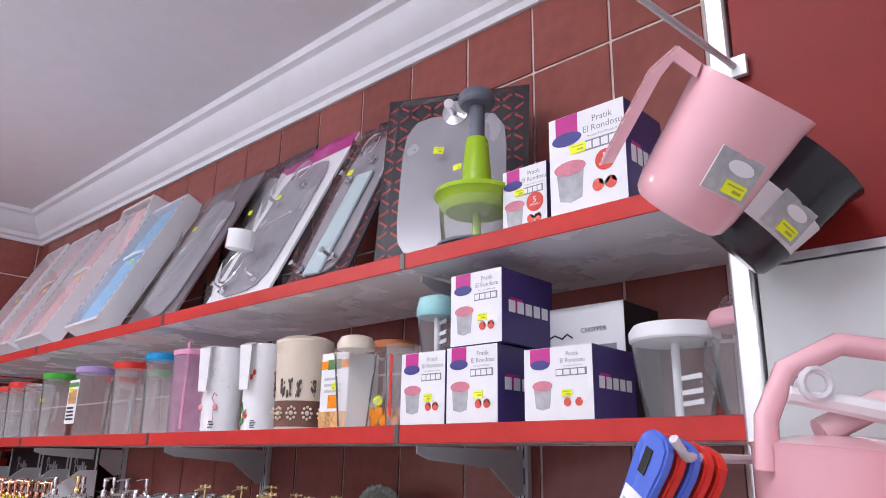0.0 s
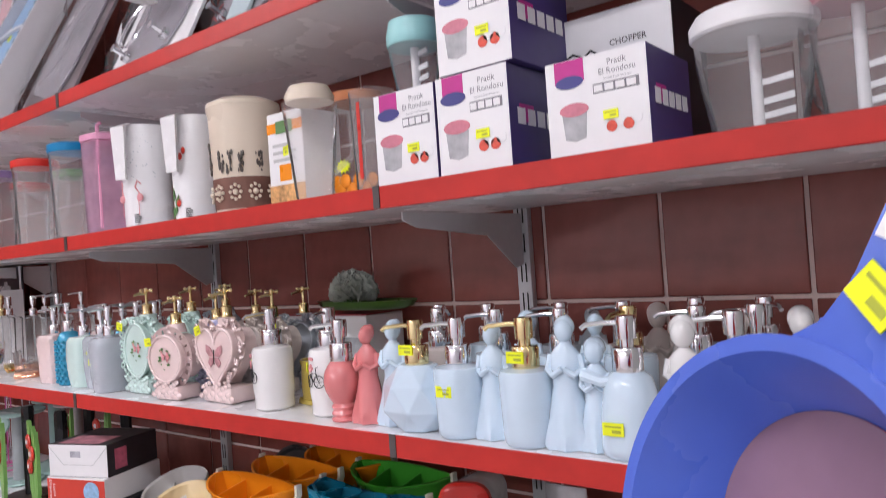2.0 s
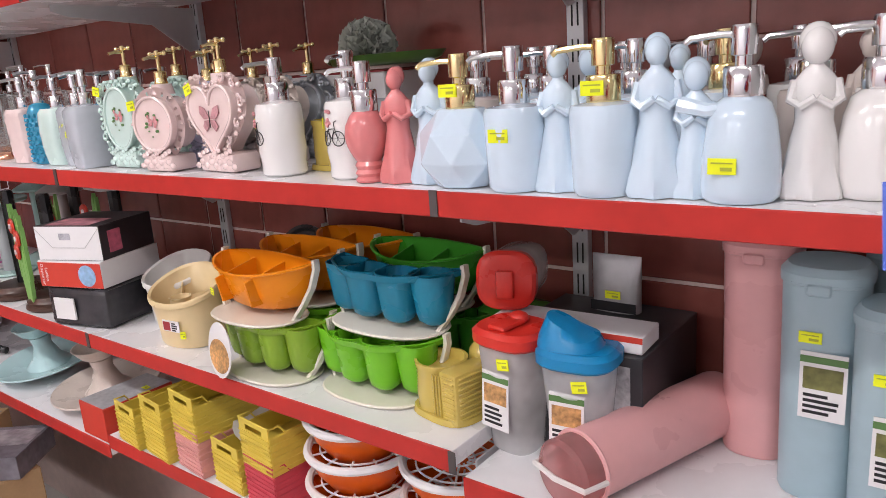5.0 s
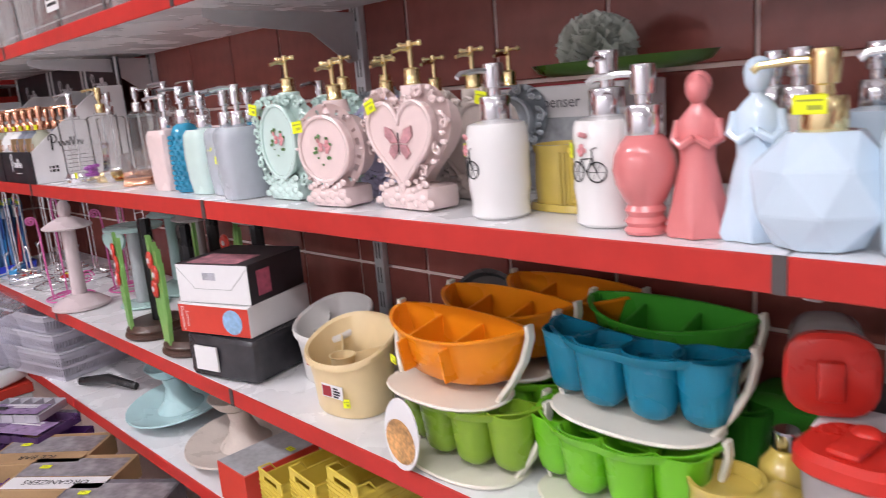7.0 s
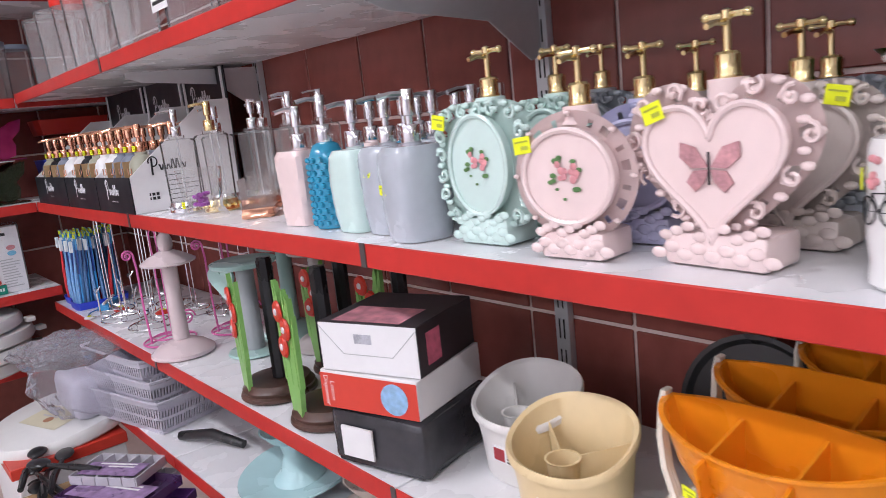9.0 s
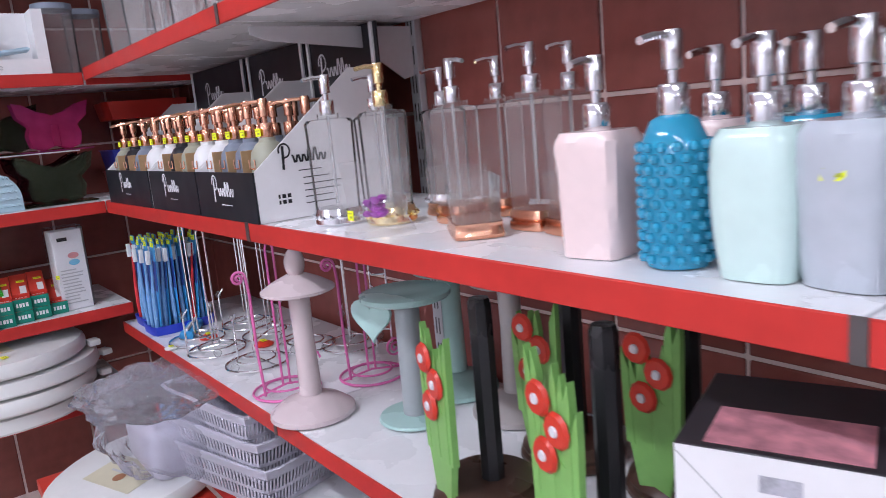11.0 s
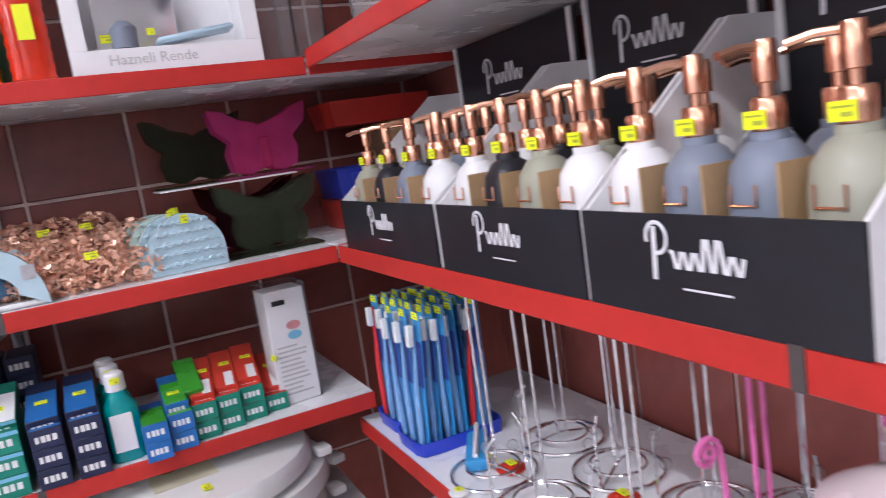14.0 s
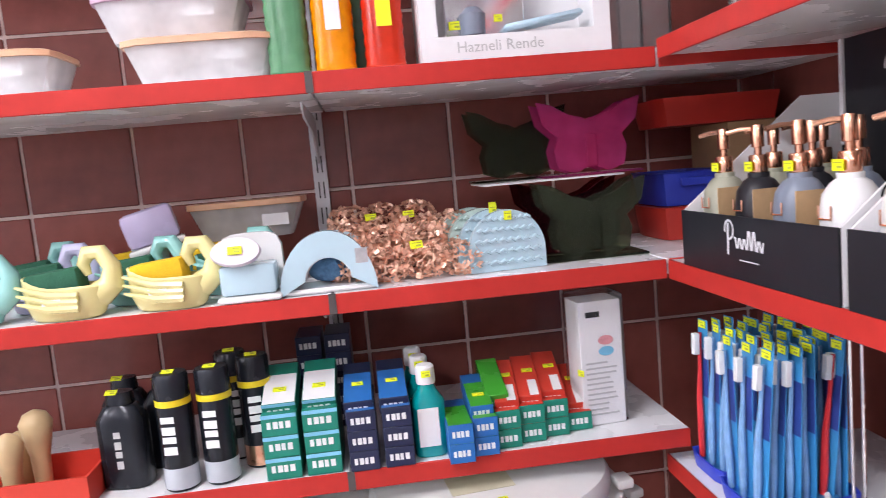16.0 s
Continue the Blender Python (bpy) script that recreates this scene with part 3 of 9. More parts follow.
def ornate(m, label, shape, material, w, h, decal, pm=None, tags=()):
    """A flat framed dispenser with an openwork rim."""
    t = thing("soap_dispenser", m, label, "soap dispenser", "ornate framed soap dispensers")
    n = 72
    half = w / 2
    cz = h * 0.56

    def edge(a, k):
        c, s = math.cos(a), math.sin(a)
        if shape == "heart":
            x = 16 * math.sin(a) ** 3 / 17
            z = (13 * math.cos(a) - 5 * math.cos(2 * a) - 2 * math.cos(3 * a) - math.cos(4 * a)) / 17
            return (half * x * k, cz + half * (z * 0.98 + 0.05) * k)
        p = 5.0 if shape == "rect" else 2.0
        q = (abs(c) ** p + abs(s) ** p) ** (-1 / p)
        return (half * 0.98 * q * c * k, cz + h * 0.43 * q * s * k)
    bm = bmesh.new()
    grid = []
    ks = (0.50, 0.80, 0.90, 1.0) if shape == "rect" else (0.70, 0.78, 0.90, 1.0)
    for k in ks:
        grid.append([bm.verts.new((edge(6.2832 * i / n, k)[0], 0, edge(6.2832 * i / n, k)[1] + 0.0)) for i in range(n)])
    for ri in range(3):
        for i in range(n):
            if ri == 1 and i % 4 == 1 or (ri == 1 and i % 8 == 2 and shape != "heart"):
                continue
            j = (i + 1) % n
            bm.faces.new((grid[ri][i], grid[ri][j], grid[ri + 1][j], grid[ri + 1][i]))
    bmesh.ops.solidify(bm, geom=bm.faces[:], thickness=0.011)
    for i in range(0, n, 3 if shape != "oval" else 9):
        x, z = edge(6.2832 * i / n, 0.955)
        ball(bm, x, -0.003, z, 0.0046 if shape != "oval" else 0.003, 1.25, 0.8, 0.8, 8, 6)
        x, z = edge(6.2832 * (i + 1.5) / n, 0.86)
        if shape != "oval":
            ball(bm, x, -0.004, z, 0.0042, 1.3, 0.6, 0.8, 7, 5)
    part("openwork_rim", bm, material, t, "openwork scrolled rim", pose(0, -0.014, 0))
    # inner tank with a raised ring
    def inner(a):
        return (half * 0.60 * math.cos(a), cz + h * 0.34 * math.sin(a)) if shape == "rect" else edge(a, 0.72)
    out = [inner(6.2832 * i / 48) for i in range(48)]
    bm = prism(out, -0.024, 0.024)
    tube([(x, -0.025, z) for x, z in out], 0.003, 6, bm, True)
    for i in range(18 if shape != "oval" else 0):
        a = 6.2832 * (i + 0.5) / 18
        x, z = edge(a, 0.90 if shape != "rect" else 0.86)
        sgn = 1 if i % 2 else -1
        tube([(x + 0.0085 * (1 - q / 13) * math.cos(a + sgn * q * 0.6), -0.020, z + 0.0085 * (1 - q / 13) * math.sin(a + sgn * q * 0.6)) for q in range(12)], 0.0019 if shape != "oval" else 0.0012, 5, bm)
    part("tank", bm, material, t)
    bm = box(-w * 0.26, -0.026, 0.0, w * 0.26, 0.026, h * 0.2, 0.006, 2)
    for i in range(9):
        ball(bm, -w * 0.28 + i * w * 0.07, -0.026, 0.010 + 0.006 * (i % 2), 0.0065, 1.2, 0.4, 0.8, 8, 6)
        ball(bm, -w * 0.24 + i * w * 0.06, -0.026, 0.026 + 0.004 * (i % 3), 0.0055, 1.2, 0.4, 0.8, 8, 6)
    part("foot", bm, material, t, "scrolled foot")
    zt = h * (0.56 + 0.43 * 0.98) if shape != "heart" else cz + half * 0.32
    part("neck", lathe([(0.02, 0), (0.017, 0.012), (0.016, h - zt + 0.014)], 16), material, t, "", pose(0, 0.004, zt - 0.012))
    pump(t, h + 0.002, pm or GOLD, "tap", 0, 0.76, 0, 0.004)
    if decal == "rose":
        rnd = random.Random(2)
        bm, bl = bmesh.new(), bmesh.new()
        for i in range(14):
            a, r = rnd.uniform(0, 6.28), rnd.uniform(0, 0.013)
            ball(bm, r * math.cos(a), -0.0262, cz + 0.004 + r * math.sin(a), rnd.uniform(0.0022, 0.0042), 1, 0.12, 1, 8, 5)
        for i in range(14):
            a, r = rnd.uniform(0, 6.28), rnd.uniform(0.012, 0.023)
            ball(bl, r * 0.8 * math.cos(a), -0.0256, cz - 0.003 + r * math.sin(a), rnd.uniform(0.002, 0.0045), 1, 0.1, 0.6, 6, 4)
        part("leaf_decal", bl, LEAF, t, "green leaf decal")
        part("rose_decal", bm, PINKINK, t, "pink rose decal")
    elif decal == "butterfly":
        bm = bmesh.new()
        for s in (-1, 1):
            prism([(s * 0.001, cz), (s * 0.012, cz + 0.016), (s * 0.026, cz + 0.020), (s * 0.027, cz + 0.008), (s * 0.016, cz - 0.001)], -0.0262, -0.0252, bm)
            prism([(s * 0.001, cz - 0.002), (s * 0.015, cz - 0.003), (s * 0.021, cz - 0.012), (s * 0.013, cz - 0.020), (s * 0.004, cz - 0.012)], -0.0262, -0.0252, bm)
        part("butterfly_decal", bm, mat("faded_rose_ink", (0.50, 0.25, 0.27), 0.5, vary=0.5, scale=300), t, "faded rose butterfly decal")
        bd = box(-0.001, -0.0268, cz - 0.014, 0.001, -0.0262, cz + 0.012)
        part("butterfly_spots", bd, INK, t)
    for x, y, z, r in tags:
        tag(t, x, y, z, 0.02, 0.016, ry=r)
    return t


ornate(main(-0.284, -2.527, Z3, -4), "pale pink heart-framed soap dispenser with a butterfly decal", "heart", ROSE, 0.182, 0.148, "butterfly", tags=((-0.05, -0.028, 0.128, -18),))
ornate(main(-0.195, -2.545, Z3, -4), "greyish pink heart-framed soap dispenser behind another", "heart", STONE, 0.172, 0.138, "", tags=((0.045, -0.028, 0.128, 10),))
ornate(main(-0.110, -2.535, Z3, -4), "grey heart-framed soap dispenser behind others", "heart", GREY, 0.172, 0.138, "")
ornate(main(-0.304, -2.394, Z3, 4), "pale pink oval openwork soap dispenser with a rose decal", "oval", ROSE, 0.138, 0.138, "rose", tags=((-0.046, -0.028, 0.108, -6),))
ornate(main(-0.225, -2.410, Z3, 4), "lilac oval openwork soap dispenser behind another", "oval", LILAC, 0.138, 0.138, "")
ornate(main(-0.130, -2.410, Z3, 4), "beige oval openwork soap dispenser behind others", "oval", STONE, 0.138, 0.138, "")
ornate(main(-0.284, -2.257, Z3, 2), "mint green rectangular framed soap dispenser with a rose decal", "rect", MINT, 0.140, 0.155, "rose", tags=((-0.052, -0.028, 0.135, 10),))
ornate(main(-0.195, -2.275, Z3, 2), "mint green rectangular framed soap dispenser behind another", "rect", MINT, 0.130, 0.152, "")
ornate(main(-0.105, -2.270, Z3, 2), "grey rectangular framed soap dispenser behind others", "rect", GREY, 0.130, 0.152, "")


def square_bottle(m, label, material, w, h, p=5.0, relief=0.0, tags=(), kind="slim", waist=0.0):
    t = thing("soap_dispenser", m, label, "soap dispenser", "embossed soap dispensers")
    rr = []
    for i in range(15):
        z = h * i / 14
        k = 1 - 0.12 * (1 - i / 14) + waist * math.sin(math.pi * i / 14)
        if i == 14:
            k *= 0.86
        rr.append(ring(0, 0, z, w / 2 * k, w / 2 * k, 28, p))
    bm = loft(rr)
    if relief:
        for v in bm.verts:
            if 0.004 < v.co.z < h - 0.004:
                nrm = Vector((v.co.x, v.co.y, 0)).normalized()
                v.co += nrm * relief * (noise.noise(v.co * 130) + 0.4)
    part("body", bm, material, t)
    pump(t, h, CHROME, kind, 0)
    for x, z in tags:
        tag(t, x, -w / 2 * 0.96 - 0.002, z, 0.017, 0.012)
    return t


square_bottle(main(-0.302, -2.140, Z3, -12), "grey embossed ceramic soap dispenser with a chrome pump", GREY, 0.078, 0.112, 3.0, 0.0022, ((-0.012, 0.062),), "slim", 0.06)
square_bottle(main(-0.280, -2.062, Z3, -4), "grey embossed ceramic soap dispenser beside its twin", GREY, 0.072, 0.112, 3.0, 0.0022, ((0.0, 0.08),), "slim", 0.06)
square_bottle(main(-0.290, -2.000, Z3, 4), "mint embossed ceramic soap dispenser with a chrome pump", MINT, 0.062, 0.110, 4.0, 0.0012, ((-0.006, 0.060),), "slim", 0.12)
square_bottle(main(-0.285, -1.842, Z3, 10), "pale pink square embossed soap dispenser with a chrome pump", ROSE, 0.064, 0.112, 7.0, 0.0012)
for x, y, mm in ((-0.19, -2.13, MINT), (-0.19, -2.05, GREY), (-0.19, -1.985, TEAL), (-0.19, -1.90, ROSE), (-0.11, -2.10, GREY), (-0.11, -2.01, STONE), (-0.11, -1.92, MINT)):
    square_bottle(main(x, y, Z3), "embossed ceramic soap dispenser in the row behind", mm, 0.062, 0.112, 4.0, 0.0012, (), "slim")

# scaled turquoise bottle
t = thing("soap_dispenser", main(-0.290, -1.925, Z3), "turquoise glass soap dispenser covered with fish scales", "soap dispenser", "embossed soap dispensers")
bm = lathe([(0.025, 0), (0.027, 0.004), (0.028, 0.06), (0.027, 0.10), (0.019, 0.118), (0.012, 0.122)], 20)
for k in range(11):
    for i in range(14):
        a = 6.2832 * (i + 0.5 * (k % 2)) / 14
        r = 0.028
        ball(bm, r * math.cos(a), r * math.sin(a), 0.008 + k * 0.009, 0.0058, 0.8, 0.8, 0.75, 6, 4)
part("body", bm, TEAL, t)
pump(t, 0.122, CHROME, "slim")


def mustard_machine(m, s=1.0):
    t = thing("sponge_holder", m, "mustard ceramic holder moulded as a ribbed washing tub", "sponge holder", "mustard ceramic holders")
    bm = lathe([(0.034, 0), (0.036, 0.004), (0.037, 0.03), (0.036, 0.066), (0.038, 0.070), (0.038, 0.076), (0.034, 0.076), (0.032, 0.062), (0.004, 0.058)], 28, -0.014, 0)
    part("tub", bm, OLIVE, t, "round open tub")
    bm = box(0.016, -0.034, 0.0, 0.052, 0.036, 0.076, 0.006, 2)
    for i in range(9):
        box(0.026, -0.0360, 0.010 + i * 0.0072, 0.048, -0.033, 0.0132 + i * 0.0072, 0.001, 1, bm)
        box(0.0505, -0.028, 0.010 + i * 0.0072, 0.0545, 0.028, 0.0135 + i * 0.0072, 0.001, 1, bm)
    for i in range(3):
        tube([(0.008 + 0.006 * i, -0.0350, 0.008), (0.008 + 0.006 * i, -0.0350, 0.068)], 0.0018, 6, bm)
    part("washboard", bm, OLIVE, t, "ribbed block")
    bm = loft([ring(0.0, 0, 0, 0.055, 0.042, 28, 3), ring(0, 0, 0.008, 0.053, 0.040, 28, 3)])
    part("foot", bm, OLIVE, t)
    if s != 1:
        t.scale = (s, s, s)
    return t


mustard_machine(main(-0.222, -2.718, Z3, -6), 0.95)
# printed box, tray and sponge at the back of the shelf
t = thing("dispenser_box", main(-0.075, -2.61, Z3), "grey and white printed lotion dispenser box", "box")
part("carton", box(-0.115, -0.05, 0, 0.115, 0.05, 0.135, 0.0015), PAPER, t)
part("top_flap", box(-0.113, -0.048, 0.1355, 0.113, 0.048, 0.1375), DARKRED, t, "red printed top")
bm = box(-0.113, -0.0512, 0.004, 0.113, -0.0505, 0.095)
part("picture", bm, mat("grey_print", (0.35, 0.36, 0.38), 0.5, vary=0.5, scale=90), t, "grey photo print")
text("Lotion Dispenser", 0.021, mat("grey_ink", (0.2, 0.2, 0.22), 0.5), t, pose(-0.02, -0.0516, 0.114))
t = thing("green_tray", main(-0.10, -2.70, Z3 + 0.1395, -6) @ pose(0, 0, 0.006, 0, 0, 0), "long dark green leaf-shaped plastic tray", "tray")
bm = loft([ring(0, 0, 0.0, 0.10, 0.035, 28), ring(0, 0, 0.006, 0.125, 0.044, 28), ring(0, 0, 0.016, 0.135, 0.048, 28), ring(0, 0, 0.016, 0.130, 0.044, 28), ring(0, 0, 0.004, 0.10, 0.033, 28)])
part("dish", bm, mat("dark_green_plastic", (0.05, 0.12, 0.02), 0.3), t)
sponge = bmesh.new()
rnd = random.Random(9)
for i in range(330):
    a, b = rnd.uniform(0, 6.2832), math.asin(rnd.uniform(-0.15, 1))
    d = Vector((math.cos(a) * math.cos(b), math.sin(a) * math.cos(b), math.sin(b)))
    tang = d.cross(Vector((rnd.uniform(-1, 1), rnd.uniform(-1, 1), rnd.uniform(-1, 1)))).normalized()
    c = Vector((0.050 * d.x, 0.036 * d.y, 0.014 + 0.042 * d.z))
    s2 = d.cross(tang)
    pts = [c * 0.55 + tang * 0.006, c * 0.55 - tang * 0.006, c * rnd.uniform(0.95, 1.12) - tang * 0.009 + s2 * 0.004, c * rnd.uniform(0.95, 1.12) + tang * 0.009 - s2 * 0.004]
    sponge.faces.new([sponge.verts.new(p) for p in pts])
o = put("bath_sponge", sponge, mat("grey_green_mesh", (0.50, 0.53, 0.47), 0.7, vary=0.15), None, smooth=False, m=main(-0.10, -2.672, Z3 + 0.160))
tagged(o, "grey-green ruffled mesh bath sponge lying on a green tray", "bath sponge")


# glass bottles with plated feet
def glass_bottle(m, h, r, plate, label, pm=None, square=False, turn=0):
    t = thing("glass_dispenser", m, label, "soap dispenser", "clear glass soap dispensers")
    p = 6.0 if square else 2.0
    part("bottle", lathe([(r * 0.93, 0.022), (r * 0.98, h * 0.60), (r * 1.0, h * 0.685), (r * 0.9, h * 0.705), (0.015, h * 0.715), (0.015, h * 0.745)], 40, p=p, cap0=False, cap1=False), CLEAR, t, "clear bottle").visible_shadow = False
    bm = lathe([(r, 0), (r * 1.06, 0.003), (r * 1.04, 0.010), (r * 0.96, 0.0115), (r * 1.05, 0.014), (r * 0.97, 0.023), (r * 0.5, 0.0235)], 24, p=p)
    for i in range(14):
        a = 6.2832 * i / 14
        if not square:
            ball(bm, r * 1.03 * math.cos(a), r * 1.03 * math.sin(a), 0.012, 0.0045, u=6, v=4)
    part("plated_foot", bm, plate, t, "shiny embossed metal foot")
    part("dip_tube", lathe([(0.0022, 0.028), (0.0022, h * 0.73)], 8), clear("milky_tube", (0.95, 0.95, 0.96), 0.35), t, "milky dip tube")
    pump(t, h * 0.735, pm or CHROME, "slim", turn, h / 0.245)
    return t


glass_bottle(main(-0.292, -1.370, Z3), 0.206, 0.034, CHROME, "tall clear glass soap dispenser with a chrome foot")
glass_bottle(main(-0.192, -1.335, Z3), 0.206, 0.034, CHROME, "tall clear glass soap dispenser with a chrome foot")
glass_bottle(main(-0.255, -1.450, Z3), 0.212, 0.033, GOLD, "clear glass soap dispenser with a gold pump", GOLD)
glass_bottle(main(-0.125, -1.415, Z3), 0.206, 0.034, CHROME, "tall clear glass soap dispenser at the back")
glass_bottle(main(-0.212, -1.548, Z3), 0.206, 0.025, COPPER, "tall square clear soap dispenser with a copper foot", CHROME, True, 80)
glass_bottle(main(-0.142, -1.556, Z3), 0.206, 0.025, COPPER, "tall square clear soap dispenser with a copper foot", CHROME, True)
glass_bottle(main(-0.205, -1.682, Z3), 0.208, 0.026, COPPER, "tall square clear soap dispenser with a copper foot", CHROME, True)
glass_bottle(main(-0.145, -1.685, Z3), 0.208, 0.026, COPPER, "tall square clear soap dispenser with a copper foot", CHROME, True)


def tumbler(m, w, d, h, plate, label):
    t = thing("clear_tumbler", m, label, "tumbler", "clear bathroom tumblers")
    part("cup", loft([ring(0, 0, 0.018, w / 2 * 0.93, d / 2 * 0.93, 24, 9), ring(0, 0, h, w / 2, d / 2, 24, 9), ring(0, 0, h + 0.0008, w / 2 - 0.0025, d / 2 - 0.0025, 24, 9)], None, False, False), CLEAR, t, "clear acrylic cup").visible_shadow = False
    part("plated_foot", loft([ring(0, 0, 0, w / 2, d / 2, 24, 9), ring(0, 0, 0.004, w / 2 * 1.04, d / 2 * 1.04, 24, 9), ring(0, 0, 0.012, w / 2 * 0.97, d / 2 * 0.97, 24, 9), ring(0, 0, 0.017, w / 2 * 0.99, d / 2 * 0.99, 24, 9)]), plate, t, "shiny metal foot")
    return t


tumbler(main(-0.262, -1.632, Z3, -33), 0.100, 0.058, 0.066, COPPER, "clear rectangular tumbler on a copper foot")
tumbler(main(-0.215, -1.762, Z3, -12), 0.090, 0.055, 0.066, COPPER, "clear rectangular tumbler on a copper foot")
tumbler(main(-0.170, -1.490, Z3, 3), 0.085, 0.050, 0.066, COPPER, "clear rectangular tumbler on a copper foot")
t = thing("flower_tumbler", main(-0.316, -1.513, Z3, 6), "square clear acrylic tumbler with purple flowers inside", "tumbler", "clear bathroom tumblers")
part("cup", loft([ring(0, 0, 0.0, 0.035, 0.035, 24, 8), ring(0, 0, 0.006, 0.034, 0.034, 24, 8), ring(0, 0, 0.020, 0.027, 0.027, 24, 8), ring(0, 0, 0.090, 0.034, 0.034, 24, 8), ring(0, 0, 0.0906, 0.0315, 0.0315, 24, 8)], None, False, False), CLEAR, t, "clear acrylic cup").visible_shadow = False
bm = bmesh.new()
for i in range(26):
    a, r = rnd.uniform(0, 6.28), rnd.uniform(0.002, 0.016)
    ball(bm, r * math.cos(a), r * math.sin(a), rnd.uniform(0.024, 0.044), 0.006, 1, 1, 0.7, 7, 5)
part("flower", bm, mat("purple_petals", (0.30, 0.04, 0.34), 0.5), t, "purple flowers in gel")
tag(t, -0.016, -0.0315, 0.026, 0.011, 0.012)


# display cartons of matt bottles
BLACKCARD = mat("black_card", (0.012, 0.013, 0.018), 0.4, bump=0.03, scale=90, vary=0.1)
KRAFT = mat("kraft_card", (0.42, 0.27, 0.14), 0.7, bump=0.05, scale=150, vary=0.1)
MATTS = [mat("matt_sage", (0.36, 0.36, 0.28), 0.4, vary=0.04), mat("matt_black", (0.02, 0.02, 0.025), 0.35, vary=0.05), mat("matt_slate", (0.20, 0.23, 0.29), 0.4, vary=0.04), mat("matt_white", (0.80, 0.80, 0.80), 0.4, vary=0.03)]
SILVER = mat("silver_ink", (0.72, 0.72, 0.75), 0.4, vary=0.05)


def display_carton(m, w, order):
    t = thing("display_carton", m, "black and white display carton full of matt bottles", "display carton", "display cartons")
    d = 0.245
    part("front_panel", box(-w / 2, -d / 2, 0, w / 2, -d / 2 + 0.003, 0.078), BLACKCARD, t, "black front panel with a silver logo")
    part("floor_panel", box(-w / 2, -d / 2 + 0.003, 0, w / 2, d / 2, 0.003), PAPER, t)
    for s in (-1, 1):
        bm = loft([[(s * (w / 2 - 0.003), y, z) for y, z in ((-d / 2 + 0.0035, 0.003), (d / 2, 0.003), (d / 2, 0.225), (d / 2 - 0.06, 0.225), (-d / 2 + 0.0035, 0.078))], [(s * w / 2, y, z) for y, z in ((-d / 2 + 0.0035, 0.003), (d / 2, 0.003), (d / 2, 0.225), (d / 2 - 0.06, 0.225), (-d / 2 + 0.0035, 0.078))]])
        sp = part("side_panel", bm, PAPER, t, "white side panel")
        if s > 0:
            scrawl(sp, pose(w / 2 + 0.001, -0.035, 0.092, 0, 0, 90), 0.095, INK)
            bars(sp, pose(w / 2 + 0.001, -0.005, 0.062, 0, 0, 90), 0.07, 5, 0.010, 0.0015)
            bm = bmesh.new()
            for i in range(7):
                for j in range(7):
                    if (i * 3 + j * 5 + i * j) % 3:
                        box(i * 0.003, 0, j * 0.003, i * 0.003 + 0.003, 0.0004, j * 0.003 + 0.003, bm=bm)
            part("print", bm, INK, sp, "", pose(w / 2 + 0.0006, -0.085, 0.022, 0, 0, 90))
    bk = part("back_panel", box(-w / 2, d / 2, 0.0, w / 2, d / 2 + 0.003, 0.298), BLACKCARD, t, "tall black back panel with a silver logo")
    scrawl(bk, pose(-0.02, d / 2 - 0.002, 0.232), 0.13, SILVER)
    for x in (-w / 2 + 0.01, w / 2 - 0.012):
        part("edge_strip", box(x - 0.004, d / 2 - 0.004, 0.15, x + 0.004, d / 2 - 0.0005, 0.298), PAPER, bk, "white card edge")
    scrawl(t, pose(0, -d / 2 - 0.0015, 0.046), 0.105, SILVER)
    n = len(order)
    for row in range(3):
        for i, k in enumerate(order):
            if row == 2 and i % 2:
                continue
            x = -w / 2 + w * (i + 0.5) / n
            y = -d / 2 + 0.045 + row * 0.072
            b = thing("matt_bottle", m @ pose(x, y, 0.004), ("sage green", "black", "slate grey", "white")[k] + " matt bottle with a copper pump in a carton", "soap dispenser", "matt bottles in cartons")
            part("body", lathe([(0.027, 0), (0.029, 0.004), (0.0295, 0.085), (0.027, 0.102), (0.019, 0.114), (0.013, 0.118), (0.013, 0.124)], 20), MATTS[k], b)
            pump(b, 0.124, COPPER, "slim", -60 + 25 * ((i + row) % 3), 0.9)
            if row == 0:
                tag(b, 0, -0.0135, 0.132, 0.018, 0.012)
                gl = tube([(-0.010, -0.0295, 0.092), (-0.010, -0.0295, 0.078), (0.010, -0.0295, 0.078), (0.010, -0.0295, 0.092)], 0.0012, 4)
                part("print", gl, COPPER, b, "copper-coloured print")
    for i in range(1, n):
        x = -w / 2 + w * i / n
        part("divider", box(x - 0.001, -d / 2 + 0.012, 0.003, x + 0.001, -d / 2 + 0.075, 0.11), KRAFT, t, "brown card divider")
    return t


display_carton(main(-0.238, -1.122, Z3), 0.245, (0, 2, 2, 3)[::-1])
display_carton(main(-0.238, -0.855, Z3), 0.275, (3, 0, 1, 3)[::-1])
display_carton(main(-0.238, -0.532, Z3), 0.345, (3, 2, 1, 0)[::-1])
